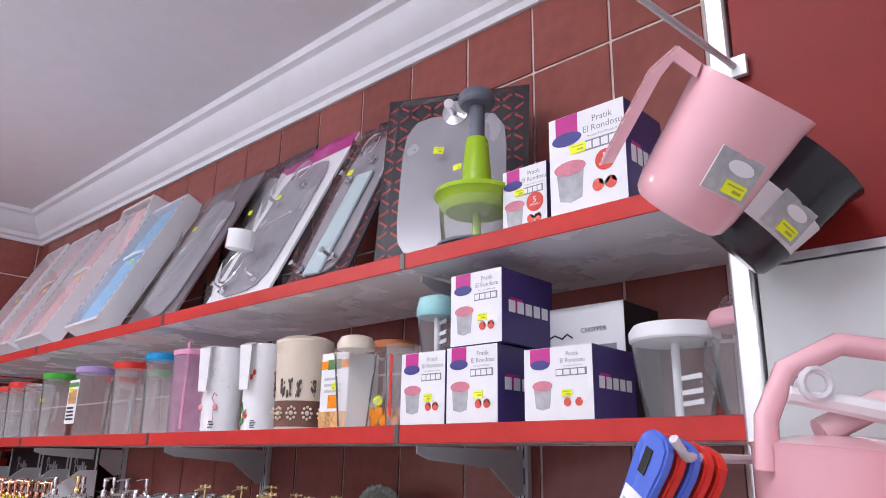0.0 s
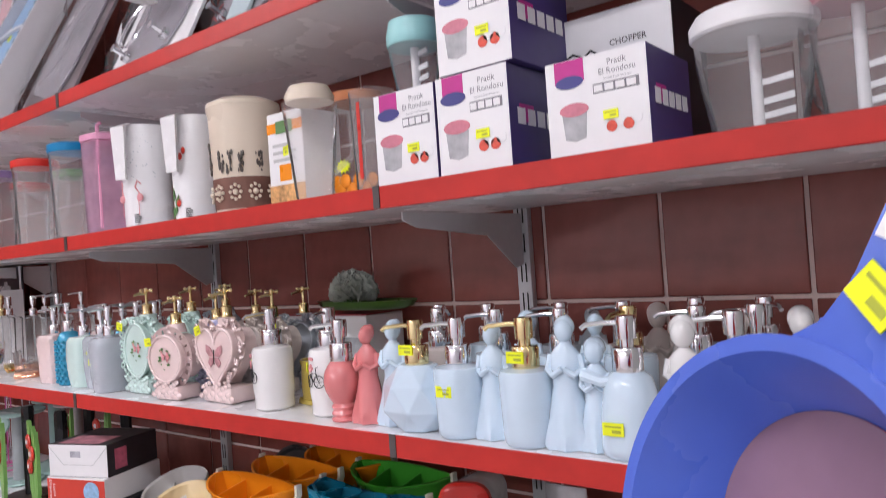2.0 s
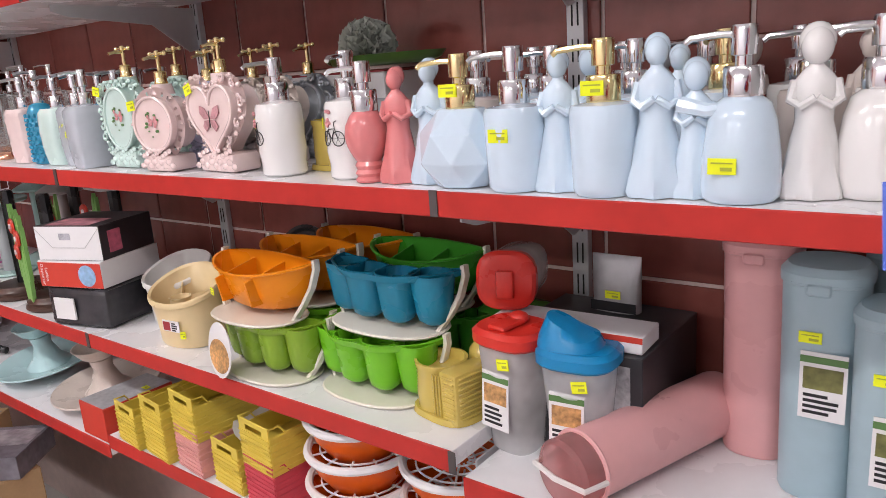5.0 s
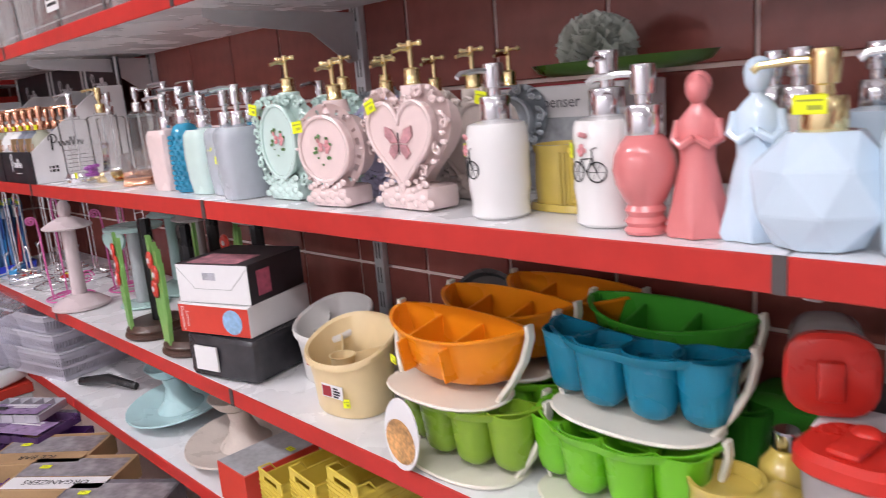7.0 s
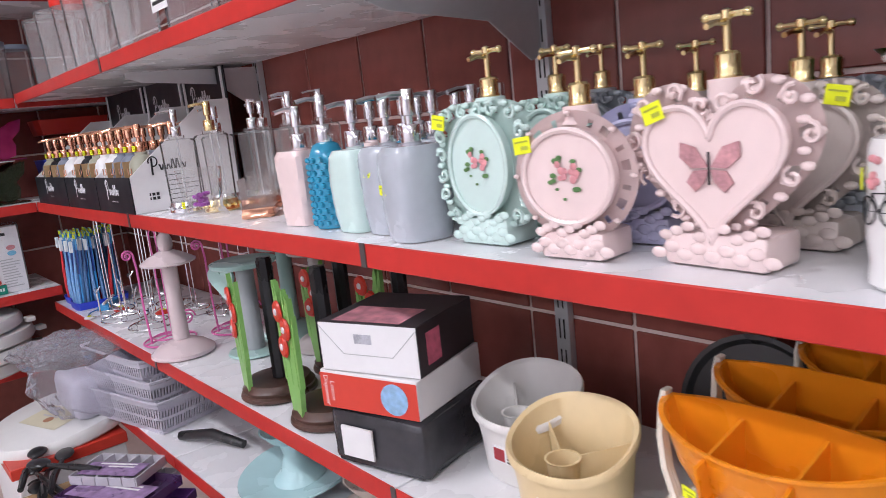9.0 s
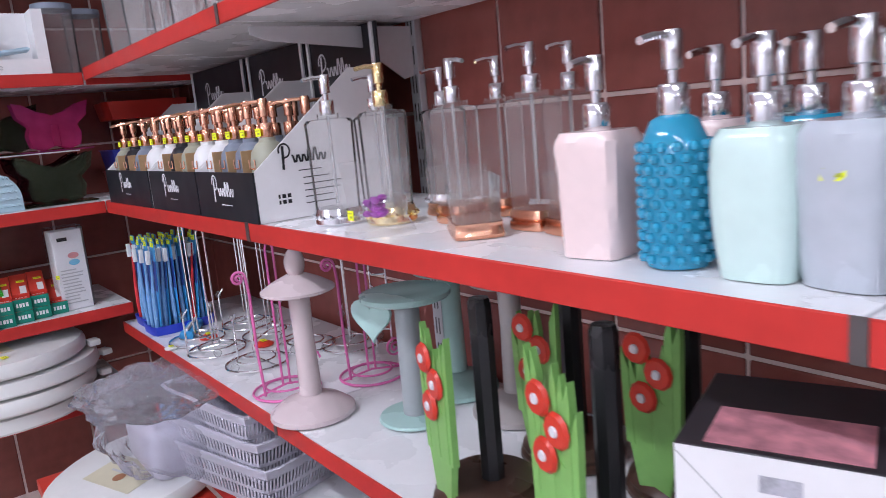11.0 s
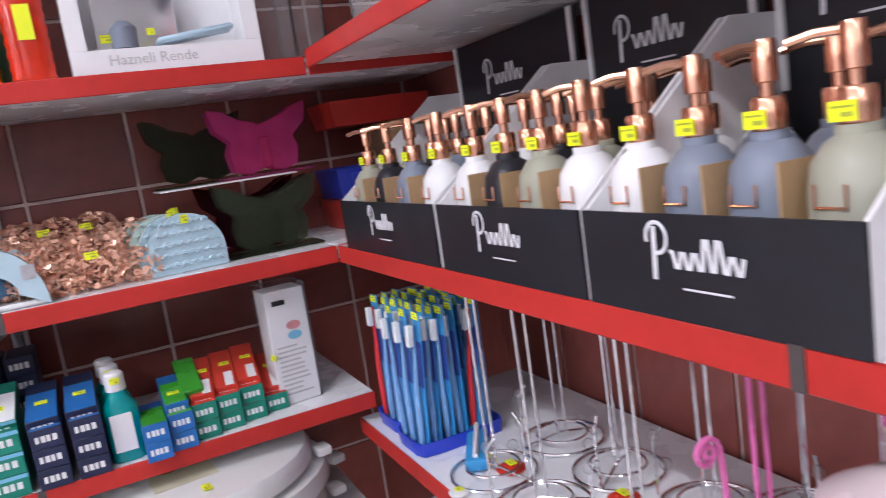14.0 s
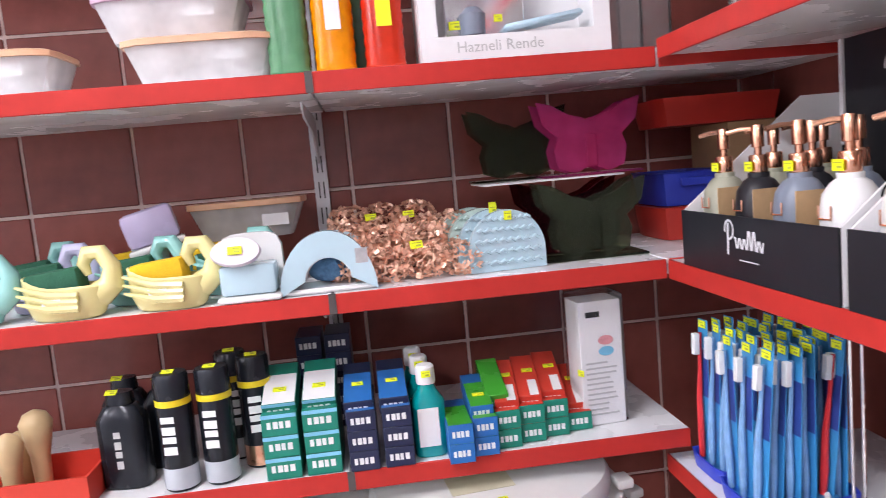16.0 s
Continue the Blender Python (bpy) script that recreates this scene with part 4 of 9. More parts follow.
# plastic crates in the corner
for z, mm, lab in ((0.0, mat("red_plastic", (0.45, 0.03, 0.02), 0.35), "small red plastic crate in the corner"), (0.062, mat("blue_plastic", (0.03, 0.05, 0.42), 0.35), "small blue plastic crate on a red one")):
    t = thing("plastic_crate", end(-0.215, -0.02, Z3 + z), lab, "crate", "small plastic crates")
    bm = loft([ring(0, 0, 0, 0.055, 0.075, 24, 8), ring(0, 0, 0.058, 0.062, 0.082, 24, 8), ring(0, 0, 0.061, 0.066, 0.086, 24, 8), ring(0, 0, 0.061, 0.058, 0.078, 24, 8), ring(0, 0, 0.004, 0.052, 0.072, 24, 8)])
    part("bin", bm, mm, t)
    part("grip", box(-0.03, -0.089, 0.035, 0.03, -0.083, 0.05, 0.002), mm, t)
t = thing("plastic_crate", end(-0.155, -0.02, Z3 + 0.205), "red plastic crate stacked high in the corner", "crate", "small plastic crates")
part("bin", loft([ring(0, 0, 0, 0.11, 0.075, 24, 8), ring(0, 0, 0.05, 0.12, 0.082, 24, 8), ring(0, 0, 0.05, 0.115, 0.078, 24, 8), ring(0, 0, 0.004, 0.105, 0.072, 24, 8)]), MATS["red_plastic"], t)
t = thing("card_box", end(-0.135, -0.015, Z3 + 0.0), "brown cardboard box standing in the corner", "box")
part("carton", box(-0.010, -0.075, 0, 0.11, 0.075, 0.204, 0.001), KRAFT, t)

# ---------------------------------------------------------------- fourth shelf
Z4 = S4 + 0.001
ORANGE = mat("orange_plastic", (0.85, 0.27, 0.01), 0.28, bump=0.02, scale=50, vary=0.05)
GREEN = mat("lime_green_plastic", (0.16, 0.52, 0.02), 0.28, bump=0.02, scale=50, vary=0.05)
DGREEN = mat("grass_green_plastic", (0.05, 0.34, 0.03), 0.28, bump=0.02, scale=50, vary=0.05)
OGREEN = mat("olive_green_plastic", (0.22, 0.38, 0.03), 0.28, bump=0.02, scale=50, vary=0.05)
PETROL = mat("petrol_blue_plastic", (0.004, 0.19, 0.31), 0.26, bump=0.02, scale=50, vary=0.05)
IVORY = mat("ivory_plastic", (0.80, 0.76, 0.66), 0.32, bump=0.02, scale=50, vary=0.04)
CREAM = mat("cream_plastic", (0.80, 0.63, 0.36), 0.3, bump=0.02, scale=50, vary=0.05)
OFFWHITE = mat("off_white_plastic", (0.74, 0.72, 0.70), 0.3, bump=0.02, scale=50, vary=0.04)
BLACKP = mat("black_plastic", (0.02, 0.02, 0.022), 0.3, vary=0.1)
PICTURE = mat("food_photo_print", (0.55, 0.30, 0.12), 0.4, vary=0.9, scale=160)


def cutlery_holder(m, material, label, lobes=0, sleeve=False, dip=0.014):
    t = thing("cutlery_holder", m, label, "cutlery holder", "half-round cutlery holders")
    w, d, h0, h1 = 0.205, 0.074, 0.016, 0.112
    dip = 0.003 if lobes else dip
    rear = -0.016 if lobes else dip * 0.6

    def outline(k, z, zdip, back=0.034):
        pts = []
        for i in range(41):
            a = math.pi * i / 40
            lob = 0.006 * abs(math.sin(a * lobes)) if lobes else 0.0
            x = -w / 2 * math.cos(a) * k
            y = back - 0.004 - (d + lob) * (math.sin(a) ** 0.95 if math.sin(a) > 0 else 0) * k
            pts.append((x, y, z - zdip * math.sin(a) ** 2))
        for i in range(1, 6):
            x = w / 2 * k * (1 - i / 3)
            pts.append((x, back, z + (rear if zdip else 0.0) * math.sin(math.pi * i / 6)))
        return pts
    if lobes:
        bm = loft([outline(0.97, h1 - 0.013, dip), outline(1.02, h1 - 0.004, dip), outline(1.03, h1, dip), outline(0.97, h1, dip, 0.031), outline(0.92, h1 - 0.012, dip, 0.031)], None, False, False)
        part("rim", bm, material, t, "wavy rim")
        for i, (cx, cy) in enumerate(((-0.072, 0.000), (-0.026, -0.014), (0.026, -0.014), (0.072, 0.000))):
            zt = h1 - 0.004
            bm = lathe([(0.004, h0), (0.014, h0 + 0.002), (0.020, h0 + 0.009), (0.0225, h0 + 0.022), (0.0285, zt), (0.0262, zt), (0.0205, h0 + 0.022), (0.010, h0 + 0.006)], 20, cx, cy, 2.6)
            part("cup", bm, material, t, "deep round-bottomed cup")
        bm = box(-0.085, 0.0, h1 - 0.026, 0.085, 0.029, h1 - 0.022)
        part("shelf_web", bm, material, t)
    else:
        bm = loft([outline(0.40, h0, 0), outline(0.60, h0 + 0.002, 0), outline(0.76, h0 + 0.012, 0), outline(0.88, h0 + 0.04, 0), outline(0.98, h1 - 0.006, dip), outline(1.03, h1 - 0.004, dip), outline(1.03, h1, dip), outline(0.96, h1, dip, 0.031), outline(0.80, h0 + 0.03, 0, 0.031), outline(0.60, h0 + 0.010, 0, 0.031)])
        part("bowl", bm, material, t)
        for x in (-0.034, 0.034):
            part("divider", prism([(-0.044, h0 + 0.02), (0.028, h0 + 0.02), (0.028, h1 - 0.008), (-0.052, h1 - 0.026)], -0.0014, 0.0014), material, t, "thin divider", pose(x, 0, 0, 0, 0, 90))
    bm = loft([ring(0, -0.005, 0, 0.085, 0.055, 28, 2.4), ring(0, -0.005, 0.004, 0.088, 0.058, 28, 2.4), ring(0, -0.005, 0.007, 0.086, 0.056, 28, 2.4)])
    part("base_plate", bm, IVORY, t, "ivory base plate")
    for s in (-1, 1):
        bm = bmesh.new()
        for off in (-0.004, 0.0, 0.004):
            tube([(s * 0.1045, 0.026 + off, h1 + 0.006), (s * 0.107, 0.024 + off, h1 - 0.012), (s * 0.104, 0.015 + off, h1 - 0.045), (s * 0.094, 0.004 + off, h1 - 0.078), (s * 0.080, -0.004 + off, 0.006)], 0.0034, 6, bm)
        part("strut", bm, IVORY, t, "ribbed ivory strut")
    if sleeve:
        bm = prism([(0.044 * math.cos(6.2832 * k / 24), 0.055 * math.sin(6.2832 * k / 24)) for k in range(24)], -0.0006, 0.0006)
        sl_ = part("card_sleeve", bm, PAPER, t, "printed card sleeve", pose(-0.048, -0.068, 0.058, -6, 0, -14))
        bm = prism([(0.037 * math.cos(6.2832 * k / 24), -0.012 + 0.033 * math.sin(6.2832 * k / 24)) for k in range(24)], -0.0012, -0.0008)
        part("picture", bm, PICTURE, sl_, "food photo")
    return t


def stretched(ob, sx):
    """The wide low proportions of the half-round holders."""
    ob.scale = (sx, 1.02, 0.82)
    return ob


stretched(cutlery_holder(main(-0.290, -2.585, Z4), OGREEN, "olive green half-round cutlery holder in a card sleeve", 4, True), 1.04)
o = stretched(cutlery_holder(main(-0.284, -2.555, Z4 + 0.0885), ORANGE, "orange half-round cutlery holder standing on a green one"), 1.08)
tag(o, -0.035, -0.060, 0.062, 0.015, 0.013, rz=-20)
stretched(cutlery_holder(main(-0.190, -2.575, Z4), GREEN, "green half-round cutlery holder under an orange one", 4), 1.04)
stretched(cutlery_holder(main(-0.186, -2.557, Z4 + 0.0925), ORANGE, "orange half-round cutlery holder in the second row"), 1.08)
stretched(cutlery_holder(main(-0.092, -2.600, Z4), OGREEN, "green half-round cutlery holder against the wall", 4), 1.04)
stretched(cutlery_holder(main(-0.090, -2.600, Z4 + 0.0925), ORANGE, "orange half-round cutlery holder against the wall"), 1.08)
stretched(cutlery_holder(main(-0.262, -2.786, Z4), GREEN, "lime green scalloped cutlery holder", 4), 1.08)
stretched(cutlery_holder(main(-0.228, -2.791, Z4 + 0.0925), PETROL, "petrol blue scalloped cutlery holder standing on a green one", 4), 1.16)
stretched(cutlery_holder(main(-0.130, -2.800, Z4), DGREEN, "green half-round cutlery holder behind the blue one", 4), 1.04)
stretched(cutlery_holder(main(-0.123, -2.766, Z4 + 0.0925), DGREEN, "grass green half-round cutlery holder at the back"), 1.08)
mustard_machine(main(-0.268, -2.924, Z4, -12), 0.98)
t = thing("pepper_mill", main(-0.205, -2.945, Z4), "small mustard ceramic jar with a metal cap", "jar")
part("body", lathe([(0.026, 0), (0.028, 0.004), (0.029, 0.05), (0.024, 0.075), (0.016, 0.085), (0.014, 0.09)], 20), OLIVE, t)
part("cap", lathe([(0.013, 0), (0.014, 0.002), (0.014, 0.018), (0.012, 0.02)], 16), CHROME, t, "metal cap", pose(0, 0, 0.0905))


def spoon_bin(m, material, label, s=1.0, mark=False):
    t = thing("cutlery_drainer", m, label, "cutlery drainer", "oval cutlery drainers")
    rr = []
    for z, k in ((0.0, 0.80), (0.006, 0.84), (0.06, 0.90), (0.108, 0.97), (0.112, 1.04), (0.120, 1.05), (0.124, 1.02), (0.120, 0.95), (0.07, 0.86), (0.010, 0.78)):
        pts = ring(0, 0, 0, 0.086 * k, 0.070 * k, 36, 2.3)
        rr.append([(x, y, z + (0.026 * (y / 0.07) + 0.006 if z > 0.1 else 0)) for x, y, _ in pts])
    part("tub", loft(rr), material, t)
    bm = loft([[(-0.06, 0.035, 0.012), (-0.06, 0.0385, 0.012), (-0.012, -0.006, 0.012), (-0.012, -0.010, 0.012)], [(-0.064, 0.037, 0.115), (-0.064, 0.0405, 0.115), (-0.016, -0.004, 0.105), (-0.016, -0.008, 0.105)]])
    loft([[(0.06, 0.035, 0.012), (0.06, 0.0385, 0.012), (0.012, -0.006, 0.012), (0.012, -0.010, 0.012)], [(0.064, 0.037, 0.115), (0.064, 0.0405, 0.115), (0.016, -0.004, 0.105), (0.016, -0.008, 0.105)]], bm)
    part("partition", bm, material, t, "curved partition")
    bm = lathe([(0.018, 0.012), (0.021, 0.10), (0.024, 0.104), (0.021, 0.104), (0.016, 0.02)], 20, 0, -0.022)
    part("spoon_well", bm, material, t, "round spoon well")
    if mark:
        lab = part("sticker", box(-0.026, -0.0008, -0.012, 0.026, 0.0008, 0.012), PAPER, t, "white product sticker", pose(0.012, -0.0645, 0.052))
        part("print", box(-0.024, -0.0012, -0.010, -0.002, -0.0009, 0.009), DARKRED, lab)
        bars(lab, pose(0.012, -0.0010, 0.008), 0.018, 4, 0.005, 0.003)
        tag(t, 0.042, -0.0615, 0.034, 0.012, 0.016, rz=28)
    if s != 1:
        t.scale = (s, s, s)
    return t


spoon_bin(main(-0.270, -2.326, Z4, 6), CREAM, "cream plastic oval cutlery drainer with a sticker", 0.85, True)
spoon_bin(main(-0.212, -2.204, Z4, 0), OFFWHITE, "off-white plastic oval cutlery drainer", 0.85, True)
t = thing("black_pan", main(-0.075, -2.44, Z4), "round black tray standing on edge against the wall", "tray")
part("disc", move(lathe([(0.08, 0), (0.09, 0.004), (0.092, 0.012), (0.086, 0.012), (0.08, 0.005)], 36), pose(0, 0.0, 0.092, 76, 0, 0)), BLACKP, t)


def carton(m, w, d, h, material, label, name="product_box", group=""):
    t = thing(name, m, label, "box", group)
    part("carton", box(-w / 2, -d / 2, 0, w / 2, d / 2, h, 0.0012), material, t)
    return t


# stacked boxes
t = thing("wrapped_box", main(-0.240, -2.018, Z4, 14), "black product in crumpled clear wrap under two boxes", "box", "stacked boxes")
bm = box(-0.085, -0.11, 0.0, 0.085, 0.06, 0.082, 0.012, 2)
bmesh.ops.subdivide_edges(bm, edges=bm.edges[:], cuts=5, use_grid_fill=True)
for v in bm.verts:
    if 0.004 < v.co.z < 0.079:
        v.co += v.normal * 0.005 * noise.noise(v.co * 45)
part("wrap", bm, mat("black_wrap", (0.03, 0.03, 0.035), 0.2, bump=0.5, scale=30, vary=0.6), t)
part("insert", box(-0.055, -0.1165, 0.018, 0.0, -0.113, 0.062), PAPER, t, "white printed insert")
REDP = mat("red_print", (0.62, 0.05, 0.03), 0.4, vary=0.06)
t = carton(main(-0.268, -2.015, Z4 + 0.083, 17), 0.165, 0.160, 0.055, PAPER, "red and white lotion dispenser box", "dispenser_box", "stacked boxes")
part("front_print", box(-0.082, -0.0810, 0.001, 0.082, -0.0803, 0.051), REDP, t, "red front with a round photo")
bm = lathe([(0.022, 0), (0.022, 0.0006)], 24)
part("photo", move(bm, pose(0.045, -0.0811, 0.026, 90, 0, 0)), mat("blue_photo", (0.25, 0.42, 0.62), 0.4, vary=0.5, scale=120), t, "round blue photo")
text("Lotion\nDispenser", 0.011, PAPER, t, pose(-0.066, -0.0817, 0.026, 0, 90, 0))
t = carton(main(-0.268, -2.017, Z4 + 0.1385, 20), 0.160, 0.150, 0.070, mat("black_carton", (0.03, 0.025, 0.03), 0.35, vary=0.2), "white and black box on top of a stack", "product_box", "stacked boxes")
part("front_print", box(-0.079, -0.0758, 0.001, 0.079, -0.0752, 0.069), PAPER, t, "white front flap")
part("sticker", box(-0.020, -0.0763, 0.042, 0.008, -0.0759, 0.055), mat("grey_sticker", (0.45, 0.45, 0.5), 0.5, vary=0.4, scale=400), t)
tube_bm = tube([(-0.078, -0.0760, 0.064), (-0.04, -0.0760, 0.026), (0.04, -0.0760, 0.026), (0.078, -0.0760, 0.064)], 0.0006, 4)
part("fold_line", tube_bm, mat("fold_grey", (0.5, 0.5, 0.5), 0.6), t)
part("top_print", box(-0.06, -0.068, 0.0702, 0.05, 0.0, 0.0706), mat("pink_photo", (0.6, 0.25, 0.3), 0.4, vary=0.7, scale=60), t, "pink photo on top")
part("side_print", box(0.0803, -0.055, 0.012, 0.0807, -0.02, 0.056), mat("dark_pink_print", (0.45, 0.10, 0.16), 0.4, vary=0.6, scale=90), t)

# paper towel holders
MAUVE = mat("mauve_plastic", (0.66, 0.55, 0.56), 0.25, coat=0.3, vary=0.04)
MINTP = mat("mint_plastic", (0.42, 0.62, 0.58), 0.25, coat=0.3, vary=0.04)
WOODB = mat("dark_brown_wood", (0.07, 0.035, 0.025), 0.3, bump=0.1, scale=60, vary=0.3)
TULIPG = mat("leaf_green_paint", (0.22, 0.46, 0.12), 0.4, vary=0.12)
TULIPR = mat("red_paint", (0.62, 0.04, 0.02), 0.35, vary=0.1)


def hat_holder(m, material, label, heart=False):
    t = thing("paper_towel_holder", m, label, "paper towel holder", "plastic paper towel holders")
    part("base", lathe([(0.066, 0), (0.070, 0.003), (0.069, 0.010), (0.050, 0.024), (0.026, 0.034), (0.020, 0.036)], 32), material, t)
    part("pole", lathe([(0.0185, 0.0), (0.0165, 0.10), (0.0175, 0.165)], 20), material, t, "", pose(0, 0, 0.0365))
    part("brim", lathe([(0.020, 0.0), (0.052, 0.004), (0.059, 0.007), (0.059, 0.011), (0.038, 0.024), (0.016, 0.034)], 32), material, t, "wide brim", pose(0, 0, 0.202))
    bm = ball(bmesh.new(), 0, 0, 0.018, 0.0165, 1, 1, 1.5, 16, 12)
    part("knob", bm, material, t, "egg-shaped knob", pose(0, 0, 0.236))
    if heart:
        pts = []
        for i in range(28):
            a = 6.2832 * i / 28
            pts.append((0.0024 * 16 * math.sin(a) ** 3, 0.0024 * (13 * math.cos(a) - 5 * math.cos(2 * a) - 2 * math.cos(3 * a) - math.cos(4 * a))))
        part("heart_pendant", prism(pts, -0.003, 0.003), material, t, "hanging heart", pose(-0.058, -0.035, 0.178))
    return t


hat_holder(main(-0.306, -1.232, Z4), MAUVE, "mauve plastic paper towel holder with a wide brim")
t = hat_holder(main(-0.085, -1.340, Z4), MINTP, "mint plastic paper towel holder by the wall")
hat_holder(main(-0.085, -1.485, Z4), mat("grey_mauve_plastic", (0.42, 0.38, 0.37), 0.3), "grey plastic paper towel holder by the wall")
tag(bpy.data.objects["paper_towel_holder"], 0.0, -0.045, 0.2195, 0.02, 0.012, rx=-60)
t = thing("cup_tree", main(-0.200, -1.378, Z4), "pale mint plastic stand with a round tray and a heart", "stand")
part("base", lathe([(0.055, 0), (0.06, 0.003), (0.058, 0.007), (0.03, 0.009)], 28), MINTP, t)
part("pole", lathe([(0.021, 0), (0.019, 0.178)], 20), mat("grey_tube", (0.34, 0.37, 0.38), 0.3), t, "grey tube", pose(0, 0, 0.0095))
part("tray", lathe([(0.020, 0), (0.066, 0.006), (0.070, 0.010), (0.070, 0.016), (0.064, 0.018), (0.02, 0.014)], 32), MINTP, t, "round top tray", pose(0, 0, 0.188))
pts = [(0.0024 * 16 * math.sin(a) ** 3, 0.0024 * (13 * math.cos(a) - 5 * math.cos(2 * a) - 2 * math.cos(3 * a) - math.cos(4 * a))) for a in [6.2832 * i / 28 for i in range(28)]]
part("heart_pendant", prism(pts, -0.003, 0.003), MINTP, t, "hanging heart", pose(-0.056, -0.030, 0.160, 0, 0, 20))


def tulip_holder(m, seed):
    t = thing("paper_towel_holder", m, "wooden paper towel holder with painted red tulips", "paper towel holder", "tulip paper towel holders")
    part("base", lathe([(0.066, 0), (0.070, 0.004), (0.069, 0.009), (0.064, 0.012), (0.066, 0.018), (0.060, 0.024), (0.058, 0.030), (0.02, 0.031)], 32), WOODB, t, "dark turned wooden base")
    part("pole", lathe([(0.0145, 0), (0.0145, 0.215), (0.012, 0.222)], 8), BLACKP, t, "black pole", pose(0.006, 0.004, 0.0315))
    bm = bmesh.new()
    rnd = random.Random(seed)
    prism([(-0.020, 0.006), (0.020, 0.006), (0.031, 0.06), (0.026, 0.11), (0.0, 0.13), (-0.027, 0.11), (-0.031, 0.06)], -0.004, 0.004, bm)
    for i in range(8):
        x = -0.030 + i * 0.0086
        tip = 0.178 + rnd.uniform(-0.02, 0.05)
        prism([(x - 0.006, 0.06), (x + 0.006, 0.06), (x * 1.15 + 0.005, tip - 0.025), (x * 1.3, tip), (x * 1.15 - 0.005, tip - 0.025)], -0.0045 + 0.0006 * (i % 3), 0.0045 - 0.0006 * (i % 3), bm)
    part("leaf_cutout", bm, TULIPG, t, "green leaf cut-out", pose(0, -0.055, 0.012))
    for x, z in ((-0.015, 0.190), (0.013, 0.166), (-0.008, 0.134)):
        bm = lathe([(0.017 * (1 + 0.0), 0), (0.019, 0.002), (0.016, 0.006)], 10)
        f = part("flower", move(bm, pose(x, -0.060, z, 90, 0, 0)), TULIPR, t, "red flower disc")
        part("flower_centre", move(lathe([(0.006, 0), (0.005, 0.002)], 10), pose(x, -0.0662, z, 90, 0, 0)), SILVER, f)
    return t


tulip_holder(main(-0.284, -1.645, Z4, -14), 1)
tulip_holder(main(-0.282, -1.825, Z4, -10), 2)
tulip_holder(main(-0.130, -1.640, Z4, 0), 3)
tulip_holder(main(-0.110, -1.800, Z4, 0), 4)

# wire holders
WIREP = mat("pink_lacquered_wire", (0.72, 0.16, 0.42), 0.3, vary=0.05)


def circle(r, z, n=24, x=0.0, y=0.0):
    return [(x + r * math.cos(6.2832 * i / n), y + r * math.sin(6.2832 * i / n), z) for i in range(n)]


def wire_holder(m, material, label, seed=0, r=0.062, scroll=False):
    t = thing("wire_towel_holder", m, label, "paper towel holder", "wire paper towel holders")
    bm = tube(circle(r, 0.0035), 0.0024, 6, None, True)
    tube(circle(r * 0.62, 0.0125), 0.002, 6, bm, True)
    tube([(-r, 0, 0.004), (0, 0, 0.013), (r, 0, 0.004)], 0.002, 6, bm)
    part("ring_foot", bm, material, t)
    for x in (-0.007, 0.007):
        part("rod", tube([(x, 0, 0.011), (x, 0, 0.262), (x * 0.3, 0, 0.275)], 0.0022, 6), material, t)
    if scroll:
        sp = [((0.013 * (1 - i / 22)) * math.cos(i * 0.6), 0, 0.222 + (0.013 * (1 - i / 22)) * math.sin(i * 0.6)) for i in range(20)]
        part("scroll", tube([(0.02, 0, 0.006), (0.016, 0, 0.09), (0.016, 0, 0.19), (0.013, 0, 0.222)] + sp[1:], 0.0026, 6), material, t, "curled arm", pose(-r - 0.006, -0.01, 0))
        sp = [((0.020 * (1 - i / 26)) * math.cos(i * 0.55), 0, 0.05 + (0.020 * (1 - i / 26)) * math.sin(i * 0.55)) for i in range(24)]
        part("scroll", tube(sp, 0.0022, 6), material, t, "curled arm", pose(r * 0.7, -0.02, 0))
    else:
        part("stop_arm", tube([(-r, 0, 0.004), (-r, 0, 0.085), (-r * 0.8, 0, 0.10)], 0.002, 6), material, t)
        part("bead", ball(bmesh.new(), -r, 0, 0.088, 0.0075, u=12, v=8), CLEAR, t, "clear bead")
        part("bead", ball(bmesh.new(), r * 0.2, -r, 0.0135, 0.0085, u=12, v=8), CLEAR, t, "clear bead")
    return t


for i, (x, y, tw) in enumerate(((-0.262, -0.905, 15), (-0.285, -0.745, 60), (-0.155, -0.735, 120), (-0.140, -0.885, 30), (-0.285, -0.620, 200), (-0.150, -0.600, 80), (-0.075, -0.965, 140))):
    wire_holder(main(x, y, Z4, tw), CHROME, "chrome wire paper towel holder with clear beads", i)
wire_holder(main(-0.288, -1.098, Z4, 90), WIREP, "pink lacquered wire paper towel holder", 1, 0.060, True)
wire_holder(main(-0.145, -1.160, Z4, 80), WIREP, "pink lacquered wire paper towel holder by the wall", 2, 0.060, True)
t = thing("wire_rack", main(-0.06, -1.075, Z4), "chrome wire rack with short hooks by the wall", "rack")
bm = tube([(-0.03, 0, 0.004), (-0.03, 0, 0.25)], 0.002, 6)
tube([(0.03, 0, 0.004), (0.03, 0, 0.25)], 0.002, 6, bm)
for k in range(8):
    tube([(-0.03, 0, 0.03 + k * 0.028), (0, -0.012, 0.026 + k * 0.028), (0.03, 0, 0.03 + k * 0.028)], 0.0018, 6, bm)
part("frame", bm, CHROME, t)
